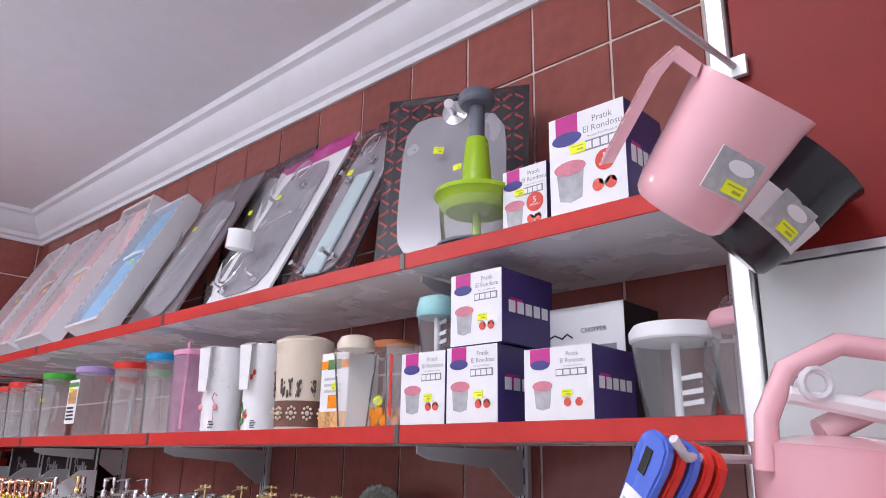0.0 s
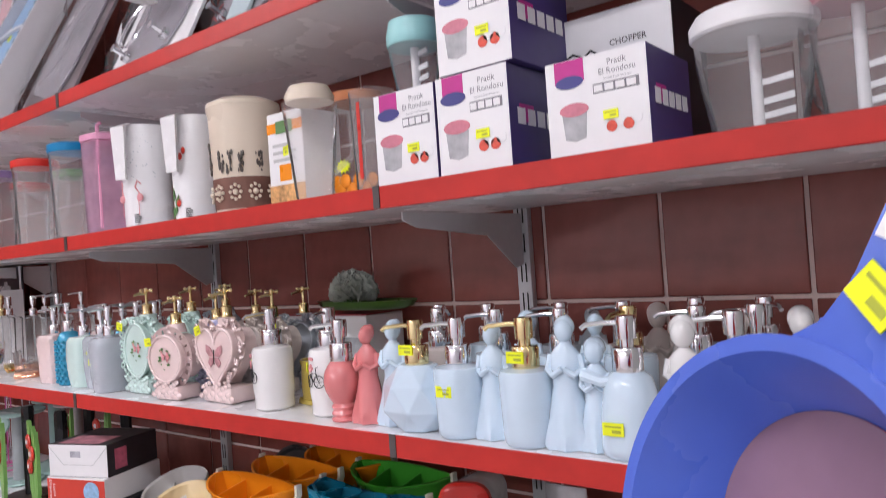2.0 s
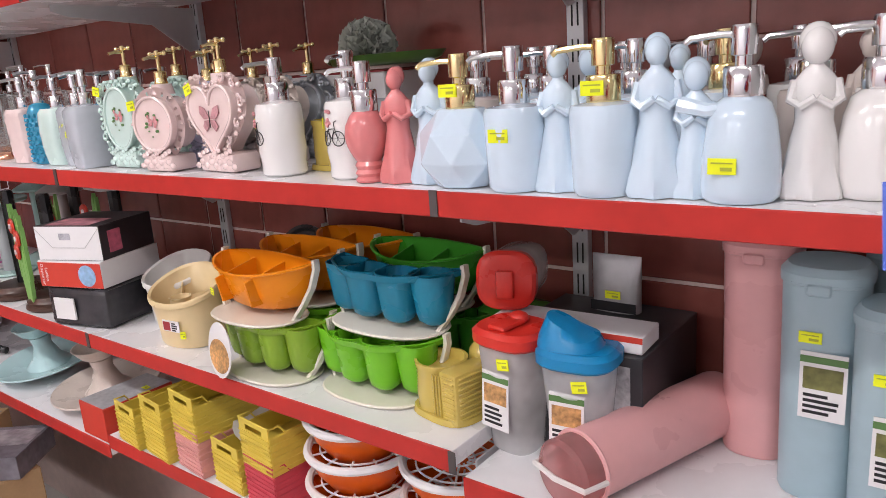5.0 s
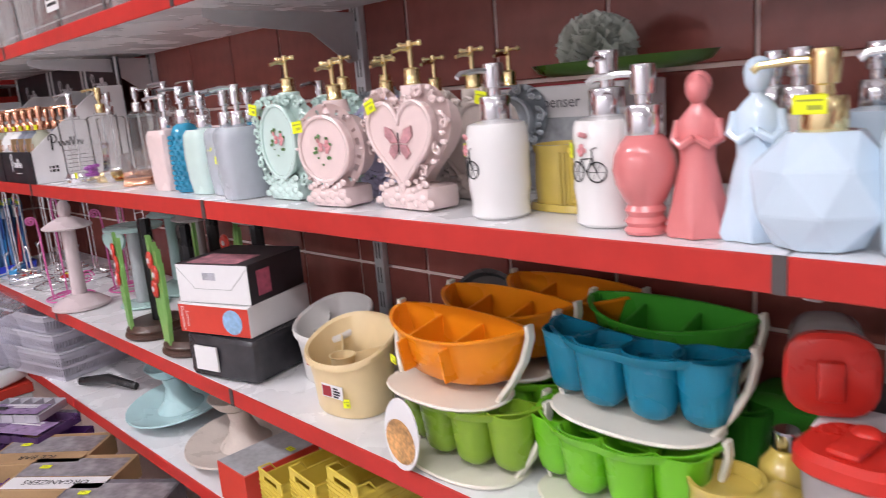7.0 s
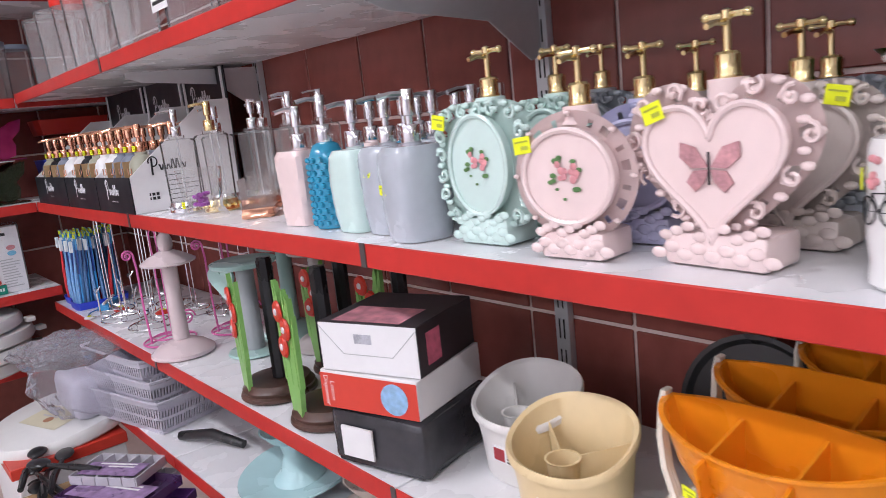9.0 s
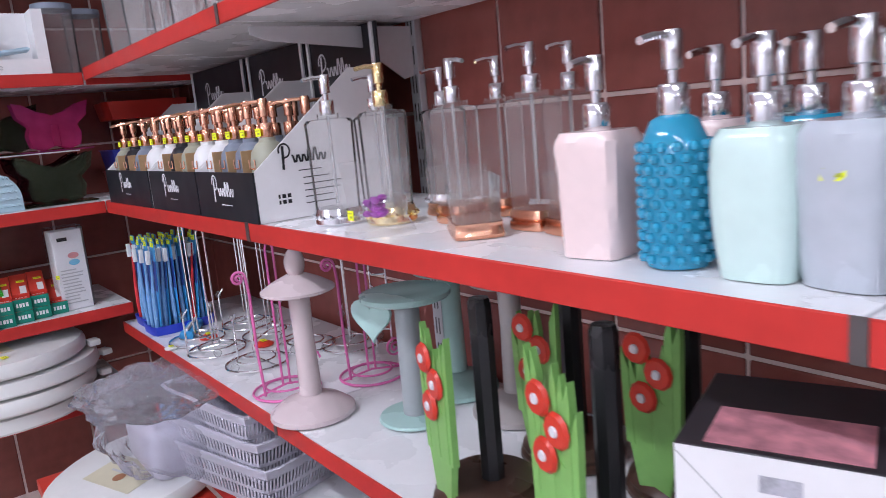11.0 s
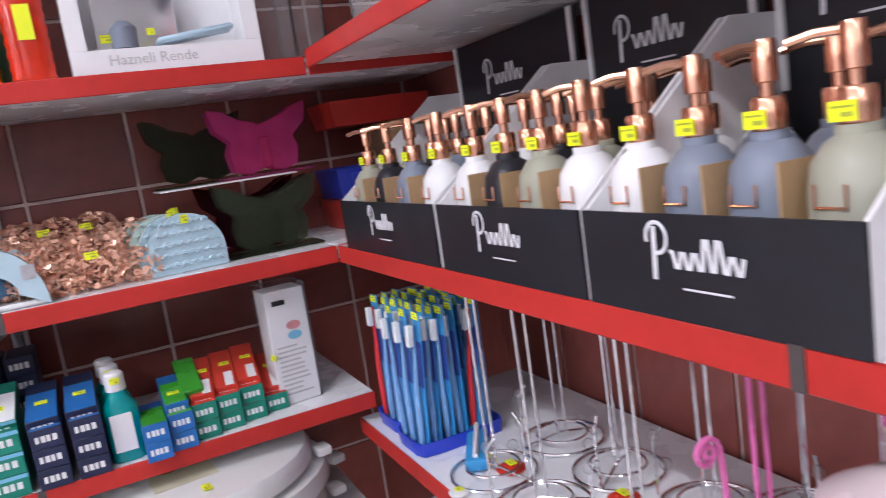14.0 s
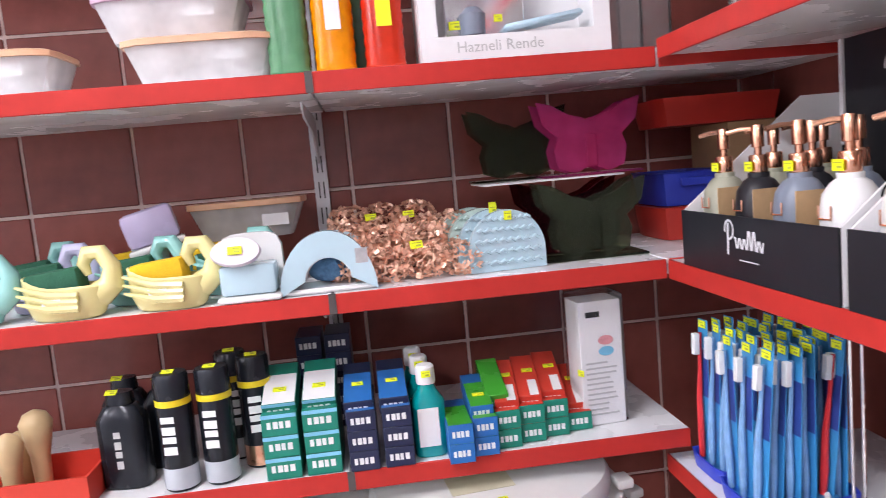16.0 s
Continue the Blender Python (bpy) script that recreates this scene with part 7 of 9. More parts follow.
# ---------------------------------------------------------------- end wall, third shelf
Y3 = E3 + 0.001
SWANY = mat("pale_yellow_ceramic", (0.82, 0.74, 0.34), 0.2, coat=0.4, vary=0.04)
AQUA = mat("aqua_ceramic", (0.30, 0.62, 0.58), 0.2, coat=0.4, vary=0.05)
PBLUE = mat("powder_blue_ceramic", (0.50, 0.68, 0.76), 0.2, coat=0.4, vary=0.04)
SPY = mat("yellow_sponge", (0.76, 0.48, 0.02), 0.9, bump=0.8, scale=250, vary=0.12)
SPG = mat("green_scourer", (0.03, 0.12, 0.07), 0.95, bump=0.8, scale=300, vary=0.2)


def swan(m, material, label, scour=False):
    t = thing("swan_holder", m, label, "sponge holder", "swan sponge holders")
    rr = []
    for z, kx, ky in ((0, 0.80, 0.7), (0.004, 0.9, 0.85), (0.025, 1.05, 1.0), (0.045, 1.08, 1.0), (0.048, 1.02, 0.92), (0.028, 0.95, 0.85), (0.010, 0.8, 0.7)):
        rr.append([(x, y, z + (0.014 * max(0, -x / 0.05) ** 2 if z > 0.03 else 0)) for x, y, _ in ring(0, 0, 0, 0.055 * kx, 0.032 * ky, 28, 2.4)])
    part("body", loft(rr), material, t, "boat-shaped body")
    part("neck", tube([(0.045, 0, 0.030), (0.066, 0, 0.046), (0.068, 0, 0.070), (0.054, 0, 0.092), (0.036, 0, 0.092), (0.028, 0, 0.076), (0.034, 0, 0.060)], [0.020, 0.018, 0.013, 0.012, 0.012, 0.009, 0.005], 10), material, t, "curved neck and head")
    for s in (-1, 1):
        bm = bmesh.new()
        for k in range(3):
            tube([(0.03, s * 0.034, 0.018 + k * 0.009), (-0.01, s * 0.037, 0.020 + k * 0.010), (-0.056, s * 0.030, 0.030 + k * 0.012)], [0.006, 0.006, 0.002], 7, bm)
        part("wing", bm, material, t, "feathered wing")
    sp = part("sponge", box(-0.045, -0.020, 0.014, 0.032, 0.018, 0.072, 0.006, 2), SPG if scour else SPY, t, "green scourer" if scour else "yellow sponge", pose(0, 0, 0, 0, -6, 0))
    part("sticker", box(-0.018, -0.0405, 0.026, 0.008, -0.0395, 0.034), PAPER, t)
    return t


swan(end(-1.100, -0.265, Y3, -6), SWANY, "pale yellow ceramic swan sponge holder with a yellow sponge")
swan(end(-1.245, -0.265, Y3, -4), SWANY, "pale yellow ceramic swan sponge holder with a green scourer", True)
swan(end(-1.165, -0.185, Y3, -6), AQUA, "aqua ceramic swan sponge holder with a green scourer", True)
swan(end(-1.025, -0.170, Y3, -6), AQUA, "aqua ceramic swan sponge holder behind others", True)
swan(end(-1.310, -0.170, Y3, 4), LILAC, "lilac ceramic swan sponge holder with a scourer", True)
swan(end(-1.390, -0.265, Y3, 4), AQUA, "aqua ceramic swan sponge holder", False)
swan(end(-1.225, -0.085, Y3, 0), PBLUE, "powder blue ceramic swan sponge holder at the back", False)
swan(end(-1.36, -0.085, Y3, 0), AQUA, "aqua ceramic swan sponge holder at the back", True)
swan(end(-1.49, -0.2, Y3, 0), SWANY, "pale yellow ceramic swan sponge holder", True)
t = thing("lilac_holder", end(-1.155, -0.100, Y3 + 0.075, 14) @ pose(0, 0, 0, 0, -14, 0), "lilac and white ceramic holder lying on swans", "sponge holder")
part("cup", box(-0.042, -0.03, 0.012, 0.042, 0.03, 0.07, 0.010, 2), mat("light_lilac_ceramic", (0.62, 0.54, 0.78), 0.25, vary=0.04), t)
part("foot", box(-0.046, -0.034, 0.0, 0.046, 0.034, 0.0115, 0.004, 2), CERW, t, "white foot")
t = thing("yellow_cloth_pack", end(-1.055, -0.08, Y3), "pack of yellow sponges at the back", "sponge pack")
part("sponges", box(-0.07, -0.03, 0, 0.06, 0.03, 0.075, 0.008, 2), SPY, t)
t = thing("food_box", end(-1.015, -0.02, Y3 + 0.0755), "clear wrapped food box with a peach lid", "food container", "clear food boxes")
part("box", loft([ring(0, 0, 0, 0.075, 0.045, 28, 5), ring(0, 0, 0.055, 0.098, 0.058, 28, 5)]), FROST, t, "frosted box").visible_shadow = False
part("lid", loft([ring(0, 0, 0, 0.102, 0.062, 28, 5), ring(0, 0, 0.010, 0.102, 0.062, 28, 5)]), MATS["peach_lid"], t, "peach lid", pose(0, 0, 0.0555))
part("sticker", box(0.03, -0.0615, 0.02, 0.075, -0.0605, 0.04), PAPER, t)
t = thing("soap_holder", end(-0.985, -0.262, Y3, 0), "white and blue square ceramic sponge holder", "sponge holder")
bm = box(-0.046, -0.038, 0, 0.046, 0.038, 0.010, 0.005, 2)
prism([(0.046 * q * math.cos(a), 0.05 + 0.047 * q * math.sin(a)) for a, q in [(6.2832 * i / 24, (abs(math.cos(6.2832 * i / 24)) ** 5 + abs(math.sin(6.2832 * i / 24)) ** 5) ** -0.2) for i in range(24)]], 0.022, 0.034, bm)
part("back_plate", bm, CERW, t, "white back plate")
part("pocket", box(-0.040, -0.034, 0.0105, 0.040, 0.016, 0.055, 0.006, 2), PBLUE, t, "powder blue pocket")
part("soap_disc", move(lathe([(0.034, 0), (0.036, 0.004), (0.034, 0.010)], 28, sy=0.62), pose(-0.012, -0.03, 0.072, 62, 0, 0)), mat("pale_lilac_disc", (0.74, 0.66, 0.74), 0.4), t, "pale round disc")
tag(t, -0.012, -0.042, 0.078, 0.02, 0.012, rx=-28)


def arch(m, layers, label):
    t = thing("arch_holder", m, label, "sponge holder", "arched sponge holders")
    for k, (r, mm, dy) in enumerate(layers):
        ri = r * 0.5
        out = [(r * 1.05 * math.cos(math.pi * i / 20), r * 1.35 * math.sin(math.pi * i / 20)) for i in range(21)] + [(-ri * math.cos(math.pi * i / 16) * 1.0, 0.020 + ri * 0.95 * math.sin(math.pi * i / 16)) for i in range(17)]
        bm = prism(out, dy, dy + 0.022)
        part("arch", bm, mm, t, "arched shell")
    part("floor", box(-0.07, -0.03, 0.0, 0.07, 0.05, 0.008, 0.003), CERW, t)
    part("scourer", ball(bmesh.new(), 0, 0.01, 0.032, 0.026, 1.2, 0.8, 0.8, 14, 10), mat("blue_scourer", (0.10, 0.22, 0.38), 0.9, bump=1.0, scale=200, vary=0.4), t, "blue knitted scourer")
    part("sticker", box(0.042, -0.0345, 0.04, 0.060, -0.0335, 0.062), GREYBOWL, t, "grey sticker")
    return t


arch(end(-0.872, -0.250, Y3, 2), ((0.068, PBLUE, -0.034), (0.062, CERW, -0.010), (0.058, ROSE, 0.016)), "pale blue, white and pink arched sponge holder")
arch(end(-0.860, -0.130, Y3, 2), ((0.060, PBLUE, -0.02),), "blue arched sponge holder behind another")
# copper wool
COP = mat("copper_wool", (0.90, 0.55, 0.40), 0.30, metal=0.35, vary=0.3, scale=200)
rnd = random.Random(21)
k = 0
for row, (y, n, z0) in enumerate(((-0.225, 4, 0), (-0.155, 4, 0.0), (-0.19, 3, 0.032), (-0.085, 4, 0.0), (-0.11, 4, 0.042), (-0.03, 4, 0.0), (-0.045, 3, 0.062))):
    for i in range(n):
        bm = bmesh.new()
        for s in range(240):
            a, b = rnd.uniform(0, 6.2832), math.asin(rnd.uniform(-1, 1))
            d = Vector((math.cos(a) * math.cos(b), math.sin(a) * math.cos(b), math.sin(b)))
            c = Vector((d.x * 0.038, d.y * 0.036, 0.026 + d.z * 0.025))
            u = d.cross(Vector((rnd.uniform(-1, 1), rnd.uniform(-1, 1), rnd.uniform(-1, 1)))).normalized() * 0.0048
            w2 = d.cross(u).normalized() * 0.0017 + d * rnd.uniform(-0.002, 0.005)
            bm.faces.new([bm.verts.new(p) for p in (c - u - w2, c + u - w2 * 0.4, c + u * 0.8 + w2, c - u + w2)])
        o = put("copper_scourer", bm, COP, None, smooth=False, m=end(-0.838 + i * 0.058 + 0.012 * (row % 2), y, Y3 + z0))
        tagged(o, "ball of shiny copper wool in a heap", "scourer", "copper scourers")
for x, y, z in ((-0.735, -0.240, 0.054), (-0.80, -0.100, 0.094), (-0.735, -0.105, 0.094)):
    t = thing("loose_price_label", end(x, y, Y3 + z) @ pose(0, 0, 0, -30, 0, 10), "fluorescent yellow price label lying on copper wool", "price label", "loose price labels")
    tag(t, 0, 0, 0, 0.02, 0.013)


def half_round(m, material, label):
    t = thing("napkin_holder", m, label, "napkin holder", "half-round napkin holders")
    w = 0.062
    out = [(w, 0.0)] + [(w * math.cos(math.pi * i / 24), 0.030 + w * 1.05 * math.sin(math.pi * i / 24)) for i in range(25)] + [(-w, 0.0)]
    bm = prism(out, -0.006, 0.006)
    part("plate", bm, material, t, "half-round plate")
    bm = bmesh.new()
    for k in range(5):
        ww = w * math.sqrt(max(0.05, 1 - ((k * 0.017 + 0.008) / 0.105) ** 2)) * 0.92
        tube([(-ww + 2 * ww * i / 16, -0.007, 0.012 + k * 0.017 + 0.004 * (i % 2)) for i in range(17)], 0.003, 5, bm)
    part("wave_relief", bm, material, t, "wavy relief")
    return t


for i in range(4):
    h = half_round(end(-0.593 - 0.012 * i, -0.235 + 0.045 * i, Y3, 6), PBLUE if i < 2 else MINT, "pale blue wavy half-round ceramic napkin holder")
    if i:
        tag(h, -0.02 + 0.02 * i, -0.008, 0.095, 0.013, 0.012)
    else:
        tag(h, 0.002, -0.0105, 0.086, 0.012, 0.014)

PINKA = clear("magenta_acrylic", (0.92, 0.16, 0.50), 0.42)
DGA = clear("dark_green_acrylic", (0.42, 0.46, 0.34), 0.10)
DRA = clear("dark_red_acrylic", (0.38, 0.10, 0.14), 0.06)


def butterfly(m, material, label):
    t = thing("butterfly_holder", m, label, "napkin holder", "butterfly napkin holders")
    half = [(0.0, 0.016), (0.030, 0.004), (0.058, 0.014), (0.064, 0.045), (0.056, 0.066), (0.082, 0.090), (0.090, 0.128), (0.066, 0.122), (0.036, 0.104), (0.014, 0.098), (0.0, 0.090)]
    out = half + [(-x, z) for x, z in half[-2:0:-1]]
    for y in (-0.030, 0.026):
        part("wing_plate", prism(out, y, y + 0.004), material, t, "butterfly-shaped plate").visible_shadow = False
    part("floor", box(-0.085, -0.045, 0.0, 0.085, 0.042, 0.0035, 0.001), material, t, "clear coloured floor")
    part("body_relief", box(-0.010, -0.0345, 0.014, 0.010, -0.0305, 0.07, 0.002), material, t)
    return t


butterfly(end(-0.440, -0.175, Y3), DGA, "dark green transparent butterfly napkin holder")
butterfly(end(-0.455, -0.075, Y3), DRA, "dark red transparent butterfly napkin holder")
t = thing("card_sheet", end(-0.475, -0.09, Y3 + 0.130), "stiff pale card lying across napkin holders", "card sheet")
part("sheet", box(-0.135, -0.075, 0, 0.105, 0.075, 0.003), PAPER, t)
butterfly(end(-0.415, -0.105, Y3 + 0.134), PINKA, "magenta transparent butterfly napkin holder on a card")
butterfly(end(-0.525, -0.035, Y3 + 0.134), DGA, "dark transparent butterfly napkin holder at the back")

# ---------------------------------------------------------------- end wall, fourth shelf
Y4 = E4 + 0.001
CANB = mat("black_lacquered_can", (0.015, 0.018, 0.025), 0.22, metal=0.2, vary=0.08)
YEL = mat("yellow_band", (0.80, 0.62, 0.02), 0.4)
WINK = mat("white_ink", (0.82, 0.82, 0.82), 0.5)


def brand_bars(parent, m, w, h, material=None):
    """A brand mark as a row of plain upright blocks."""
    bm = bmesh.new()
    for i in range(4):
        x0 = -w / 2 + i * w / 4
        box(x0, -0.0002, -h / 2, x0 + w * (0.20 if i % 2 else 0.16), 0.0002, h / 2, bm=bm)
    return part("logo", bm, material or WINK, parent, "plain block logo", m, smooth=False)


def spray_can(m, label, foot=None):
    t = thing("shaving_foam", m, label, "spray can", "shaving foam cans")
    r = 0.0255
    part("can", lathe([(r * 0.92, 0), (r, 0.003), (r, 0.128), (r * 0.9, 0.136)], 24), CANB, t)
    part("yellow_ring", lathe([(r * 1.01, 0.1285), (r * 1.01, 0.138)], 24), YEL, t, "yellow ring")
    part("cap", lathe([(r, 0), (r, 0.032), (r * 0.9, 0.037), (0.005, 0.038)], 24), CANB, t, "dark cap", pose(0, 0, 0.1385))
    brand_bars(t, pose(0.0, -r - 0.0006, 0.085, 0, 90, 0), 0.060, 0.020)
    part("grey_foot", lathe([(r * 1.008, 0.004), (r * 1.008, 0.036)], 24, cap0=False, cap1=False), foot or GREY, t, "patterned lower band")
    tag(t, 0, -0.006, 0.178, 0.018, 0.010, rx=-75)
    return t


spray_can(end(-1.118, -0.270, Y4, -10), "black shaving foam can with a yellow ring")
spray_can(end(-1.060, -0.262, Y4, -10), "black shaving foam can with a yellow ring")
spray_can(end(-1.008, -0.215, Y4, 5), "black and gold shaving foam can", COPPER)
spray_can(end(-1.05, -0.17, Y4, 5), "silver shaving foam can in the second row", GREY)
for x, y in ((-1.205, -0.235), (-1.155, -0.170), (-1.225, -0.150)):
    t = thing("aftershave_bottle", end(x, y, Y4, -8), "black aftershave bottle with sloping shoulders", "bottle", "aftershave bottles")
    part("bottle", loft([ring(0, 0, 0, 0.034, 0.022, 24, 4), ring(0, 0, 0.004, 0.036, 0.024, 24, 4), ring(0, 0, 0.105, 0.036, 0.024, 24, 4), ring(0, 0, 0.124, 0.026, 0.018, 24, 3), ring(0, 0, 0.128, 0.02, 0.016, 24, 2)]), CANB, t)
    part("cap", loft([ring(0, 0, 0, 0.021, 0.017, 24, 2.5), ring(0, 0, 0.018, 0.019, 0.015, 24, 2.5)]), CANB, t, "", pose(0, 0, 0.1285))
    tag(t, -0.006, -0.012, 0.148, 0.018, 0.010, rx=-60)
    brand_bars(t, pose(0, -0.0245, 0.06, 0, 90, 0), 0.06, 0.010, MATS["fold_grey"])


def small_box(m, w, d, h, material, label, top=None, band=None, group="toiletry boxes"):
    t = thing("toiletry_box", m, label, "box", group)
    part("carton", box(-w / 2, -d / 2, 0, w / 2, d / 2, h, 0.0008), material, t)
    brand_bars(t, pose(0, -d / 2 - 0.0003, h * 0.5), w * 0.7, h * 0.32)
    if top is not None:
        part("top_print", box(-w / 2 + 0.001, -d / 2 + 0.001, h + 0.0002, w / 2 - 0.001, d * 0.2, h + 0.0006), top, t, "printed top")
    if band is not None:
        part("band", box(-w / 2, -d / 2 - 0.0007, h * 0.82, w / 2, -d / 2 - 0.0004, h), band, t, "coloured edge band")
    return t


TGREEN = mat("green_carton", (0.01, 0.22, 0.15), 0.35, vary=0.08)
SKYB = mat("sky_blue_print", (0.20, 0.52, 0.72), 0.4)
CNAVY = mat("navy_carton", (0.015, 0.02, 0.06), 0.35, vary=0.1)
CBLUE = mat("blue_carton", (0.02, 0.14, 0.42), 0.35, vary=0.1)
for cx in (-0.965, -0.905):
    for lev in range(3):
        small_box(end(cx, -0.235, Y4 + lev * 0.0335), 0.052, 0.12, 0.033, TGREEN, "green shaving cream box in a stack", None, SKYB)
    t = small_box(end(cx, -0.222, Y4 + 0.1008) @ pose(0, 0, 0, 18, 0, 0), 0.050, 0.11, 0.030, TGREEN, "green shaving cream box leaning on a stack", PAPER, SKYB)
    tag(t, 0.0, -0.02, 0.0315, 0.02, 0.011, rx=-90)
for cx in (-0.845, -0.792):
    for lev in range(3):
        small_box(end(cx, -0.238, Y4 + lev * 0.031), 0.044, 0.13, 0.0305, CNAVY, "navy shaving cream box in a stack", CBLUE if lev == 2 else None)
    t = small_box(end(cx - 0.002, -0.230, Y4 + 0.0935) @ pose(0, 0, 0, 14, 0, 0), 0.044, 0.12, 0.026, CNAVY, "navy shaving cream box lying on a stack", CBLUE)
    tag(t, 0.0, -0.01, 0.0275, 0.018, 0.010, rx=-90)
for cx in (-0.93, -0.88):
    for lev in range(5):
        small_box(end(cx, -0.05, Y4 + lev * 0.0335), 0.044, 0.09, 0.033, CNAVY, "navy shaving cream box in the back row")
for i, y in enumerate((-0.265, -0.205, -0.150)):
    t = thing("mouthwash_bottle", end(-0.742 - 0.006 * i, y, Y4), "turquoise mouthwash bottle with a white cap", "bottle", "mouthwash bottles")
    part("bottle", loft([ring(0, 0, 0, 0.024, 0.018, 24, 3), ring(0, 0, 0.003, 0.026, 0.020, 24, 3), ring(0, 0, 0.085, 0.026, 0.020, 24, 3), ring(0, 0, 0.105, 0.014, 0.013, 24, 2), ring(0, 0, 0.112, 0.012, 0.012, 24, 2)]), mat("turquoise_liquid", (0.0, 0.30, 0.30), 0.12, coat=0.5), t)
    part("cap", lathe([(0.0145, 0), (0.015, 0.002), (0.0145, 0.026), (0.012, 0.029), (0.002, 0.03)], 16), WHITEP, t, "white cap", pose(0, 0, 0.1125))
    part("label", box(-0.018, -0.0212, 0.018, 0.014, -0.0202, 0.078), PAPER, t, "white paper label")
    tag(t, 0, -0.0155, 0.130, 0.014, 0.010)
for lev in range(2):
    small_box(end(-0.700, -0.262, Y4 + lev * 0.030), 0.038, 0.12, 0.0295, CBLUE, "blue and green toothpaste box", DGREEN, None, "toothpaste boxes")
    small_box(end(-0.660, -0.245, Y4 + lev * 0.030), 0.038, 0.12, 0.0295, CBLUE, "blue and green toothpaste box", DGREEN, None, "toothpaste boxes")
t = small_box(end(-0.662, -0.235, Y4 + 0.0605) @ pose(0, 0, 0, 10, 0, 0), 0.036, 0.11, 0.024, CBLUE, "blue and green toothpaste box lying on others", DGREEN, None, "toothpaste boxes")
tag(t, 0, -0.02, 0.0255, 0.018, 0.010, rx=-90)
t = small_box(end(-0.632, -0.205, Y4 + 0.0605) @ pose(0, 0, 0, 16, 0, 0), 0.034, 0.11, 0.036, DGREEN, "green toothpaste box lying on others", DGREEN, None, "toothpaste boxes")
for col in range(4):
    for lev in range(2 if col < 3 else 1):
        t = small_box(end(-0.622 + col * 0.041, -0.222 + 0.012 * col, Y4 + lev * 0.030), 0.040, 0.13, 0.0295, TGREEN, "red and green toothpaste box in a stack", REDP, None, "toothpaste boxes")
    t = small_box(end(-0.612 + col * 0.040, -0.205 + 0.012 * col, Y4 + (0.0605 if col < 3 else 0.0305)) @ pose(0, 0, 0, 14, 0, -6), 0.038, 0.13, 0.026, REDP, "red and green toothpaste box lying on a stack", REDP, None, "toothpaste boxes")
    bars(t, pose(0, -0.03, 0.0275, -90, 0, 90), 0.07, 1, 0.02, 0.014, WINK)
    tag(t, 0.004, 0.012, 0.0275, 0.018, 0.011, rx=-90)
t = thing("pump_box", end(-0.455, -0.210, Y4, 4), "tall white printed box in clear wrap", "box")
part("carton", box(-0.036, -0.03, 0, 0.036, 0.03, 0.205, 0.001), PAPER, t)
bars(t, pose(0, -0.0306, 0.105), 0.056, 11, 0.0085, 0.003, MATS["fold_grey"])
bars(t, pose(-0.006, -0.0306, 0.188), 0.036, 1, 0.01, 0.009, INK)
for z, mm in ((0.140, PINKINK), (0.122, SKYB)):
    part("picture", move(lathe([(0.013, 0), (0.013, 0.0005)], 18, sy=0.6), pose(0.008, -0.0304, z, 90, 0, 0)), mm, t, "small round picture")
bm = box(-0.040, -0.034, 0.0, 0.040, 0.034, 0.215, 0.004, 1)
part("wrap", bm, FILM, t, "clear film").visible_shadow = False
tag(t, -0.037, -0.03, 0.09, 0.012, 0.010, rz=-60)
t = thing("brush_box", end(-1.315, -0.245, Y4), "red box holding wooden brushes and tubes", "box")
bm = box(-0.075, -0.06, 0, 0.075, 0.06, 0.004)
for a in ((-0.075, -0.06, 0.004, 0.075, -0.056, 0.045), (-0.075, 0.056, 0.004, 0.075, 0.06, 0.045), (-0.075, -0.056, 0.004, -0.071, 0.056, 0.045), (0.071, -0.056, 0.004, 0.075, 0.056, 0.045)):
    box(*a, bm=bm)
part("tray", bm, REDP, t, smooth=False)
for i, (x, y, z, r) in enumerate(((-0.045, -0.02, 0.085, 0.022), (-0.020, 0.02, 0.105, 0.024), (-0.055, 0.035, 0.07, 0.02))):
    b = thing("wooden_brush", end(-1.315 + x, -0.245 + y, Y4 + 0.005), "pale wooden brush with a rounded handle", "brush", "wooden brushes")
    part("handle", lathe([(0.012, 0), (0.014, z * 0.5), (r * 0.8, z * 0.75), (r, z), (r * 0.7, z + 0.014), (0.004, z + 0.02)], 18), mat("pale_beech_wood", (0.60, 0.44, 0.24), 0.45, bump=0.1, vary=0.12), b)

# ---------------------------------------------------------------- end wall, low shelf: toilet seats
SEAT = mat("white_seat_plastic", (0.78, 0.78, 0.76), 0.18, bump=0.01, vary=0.03)


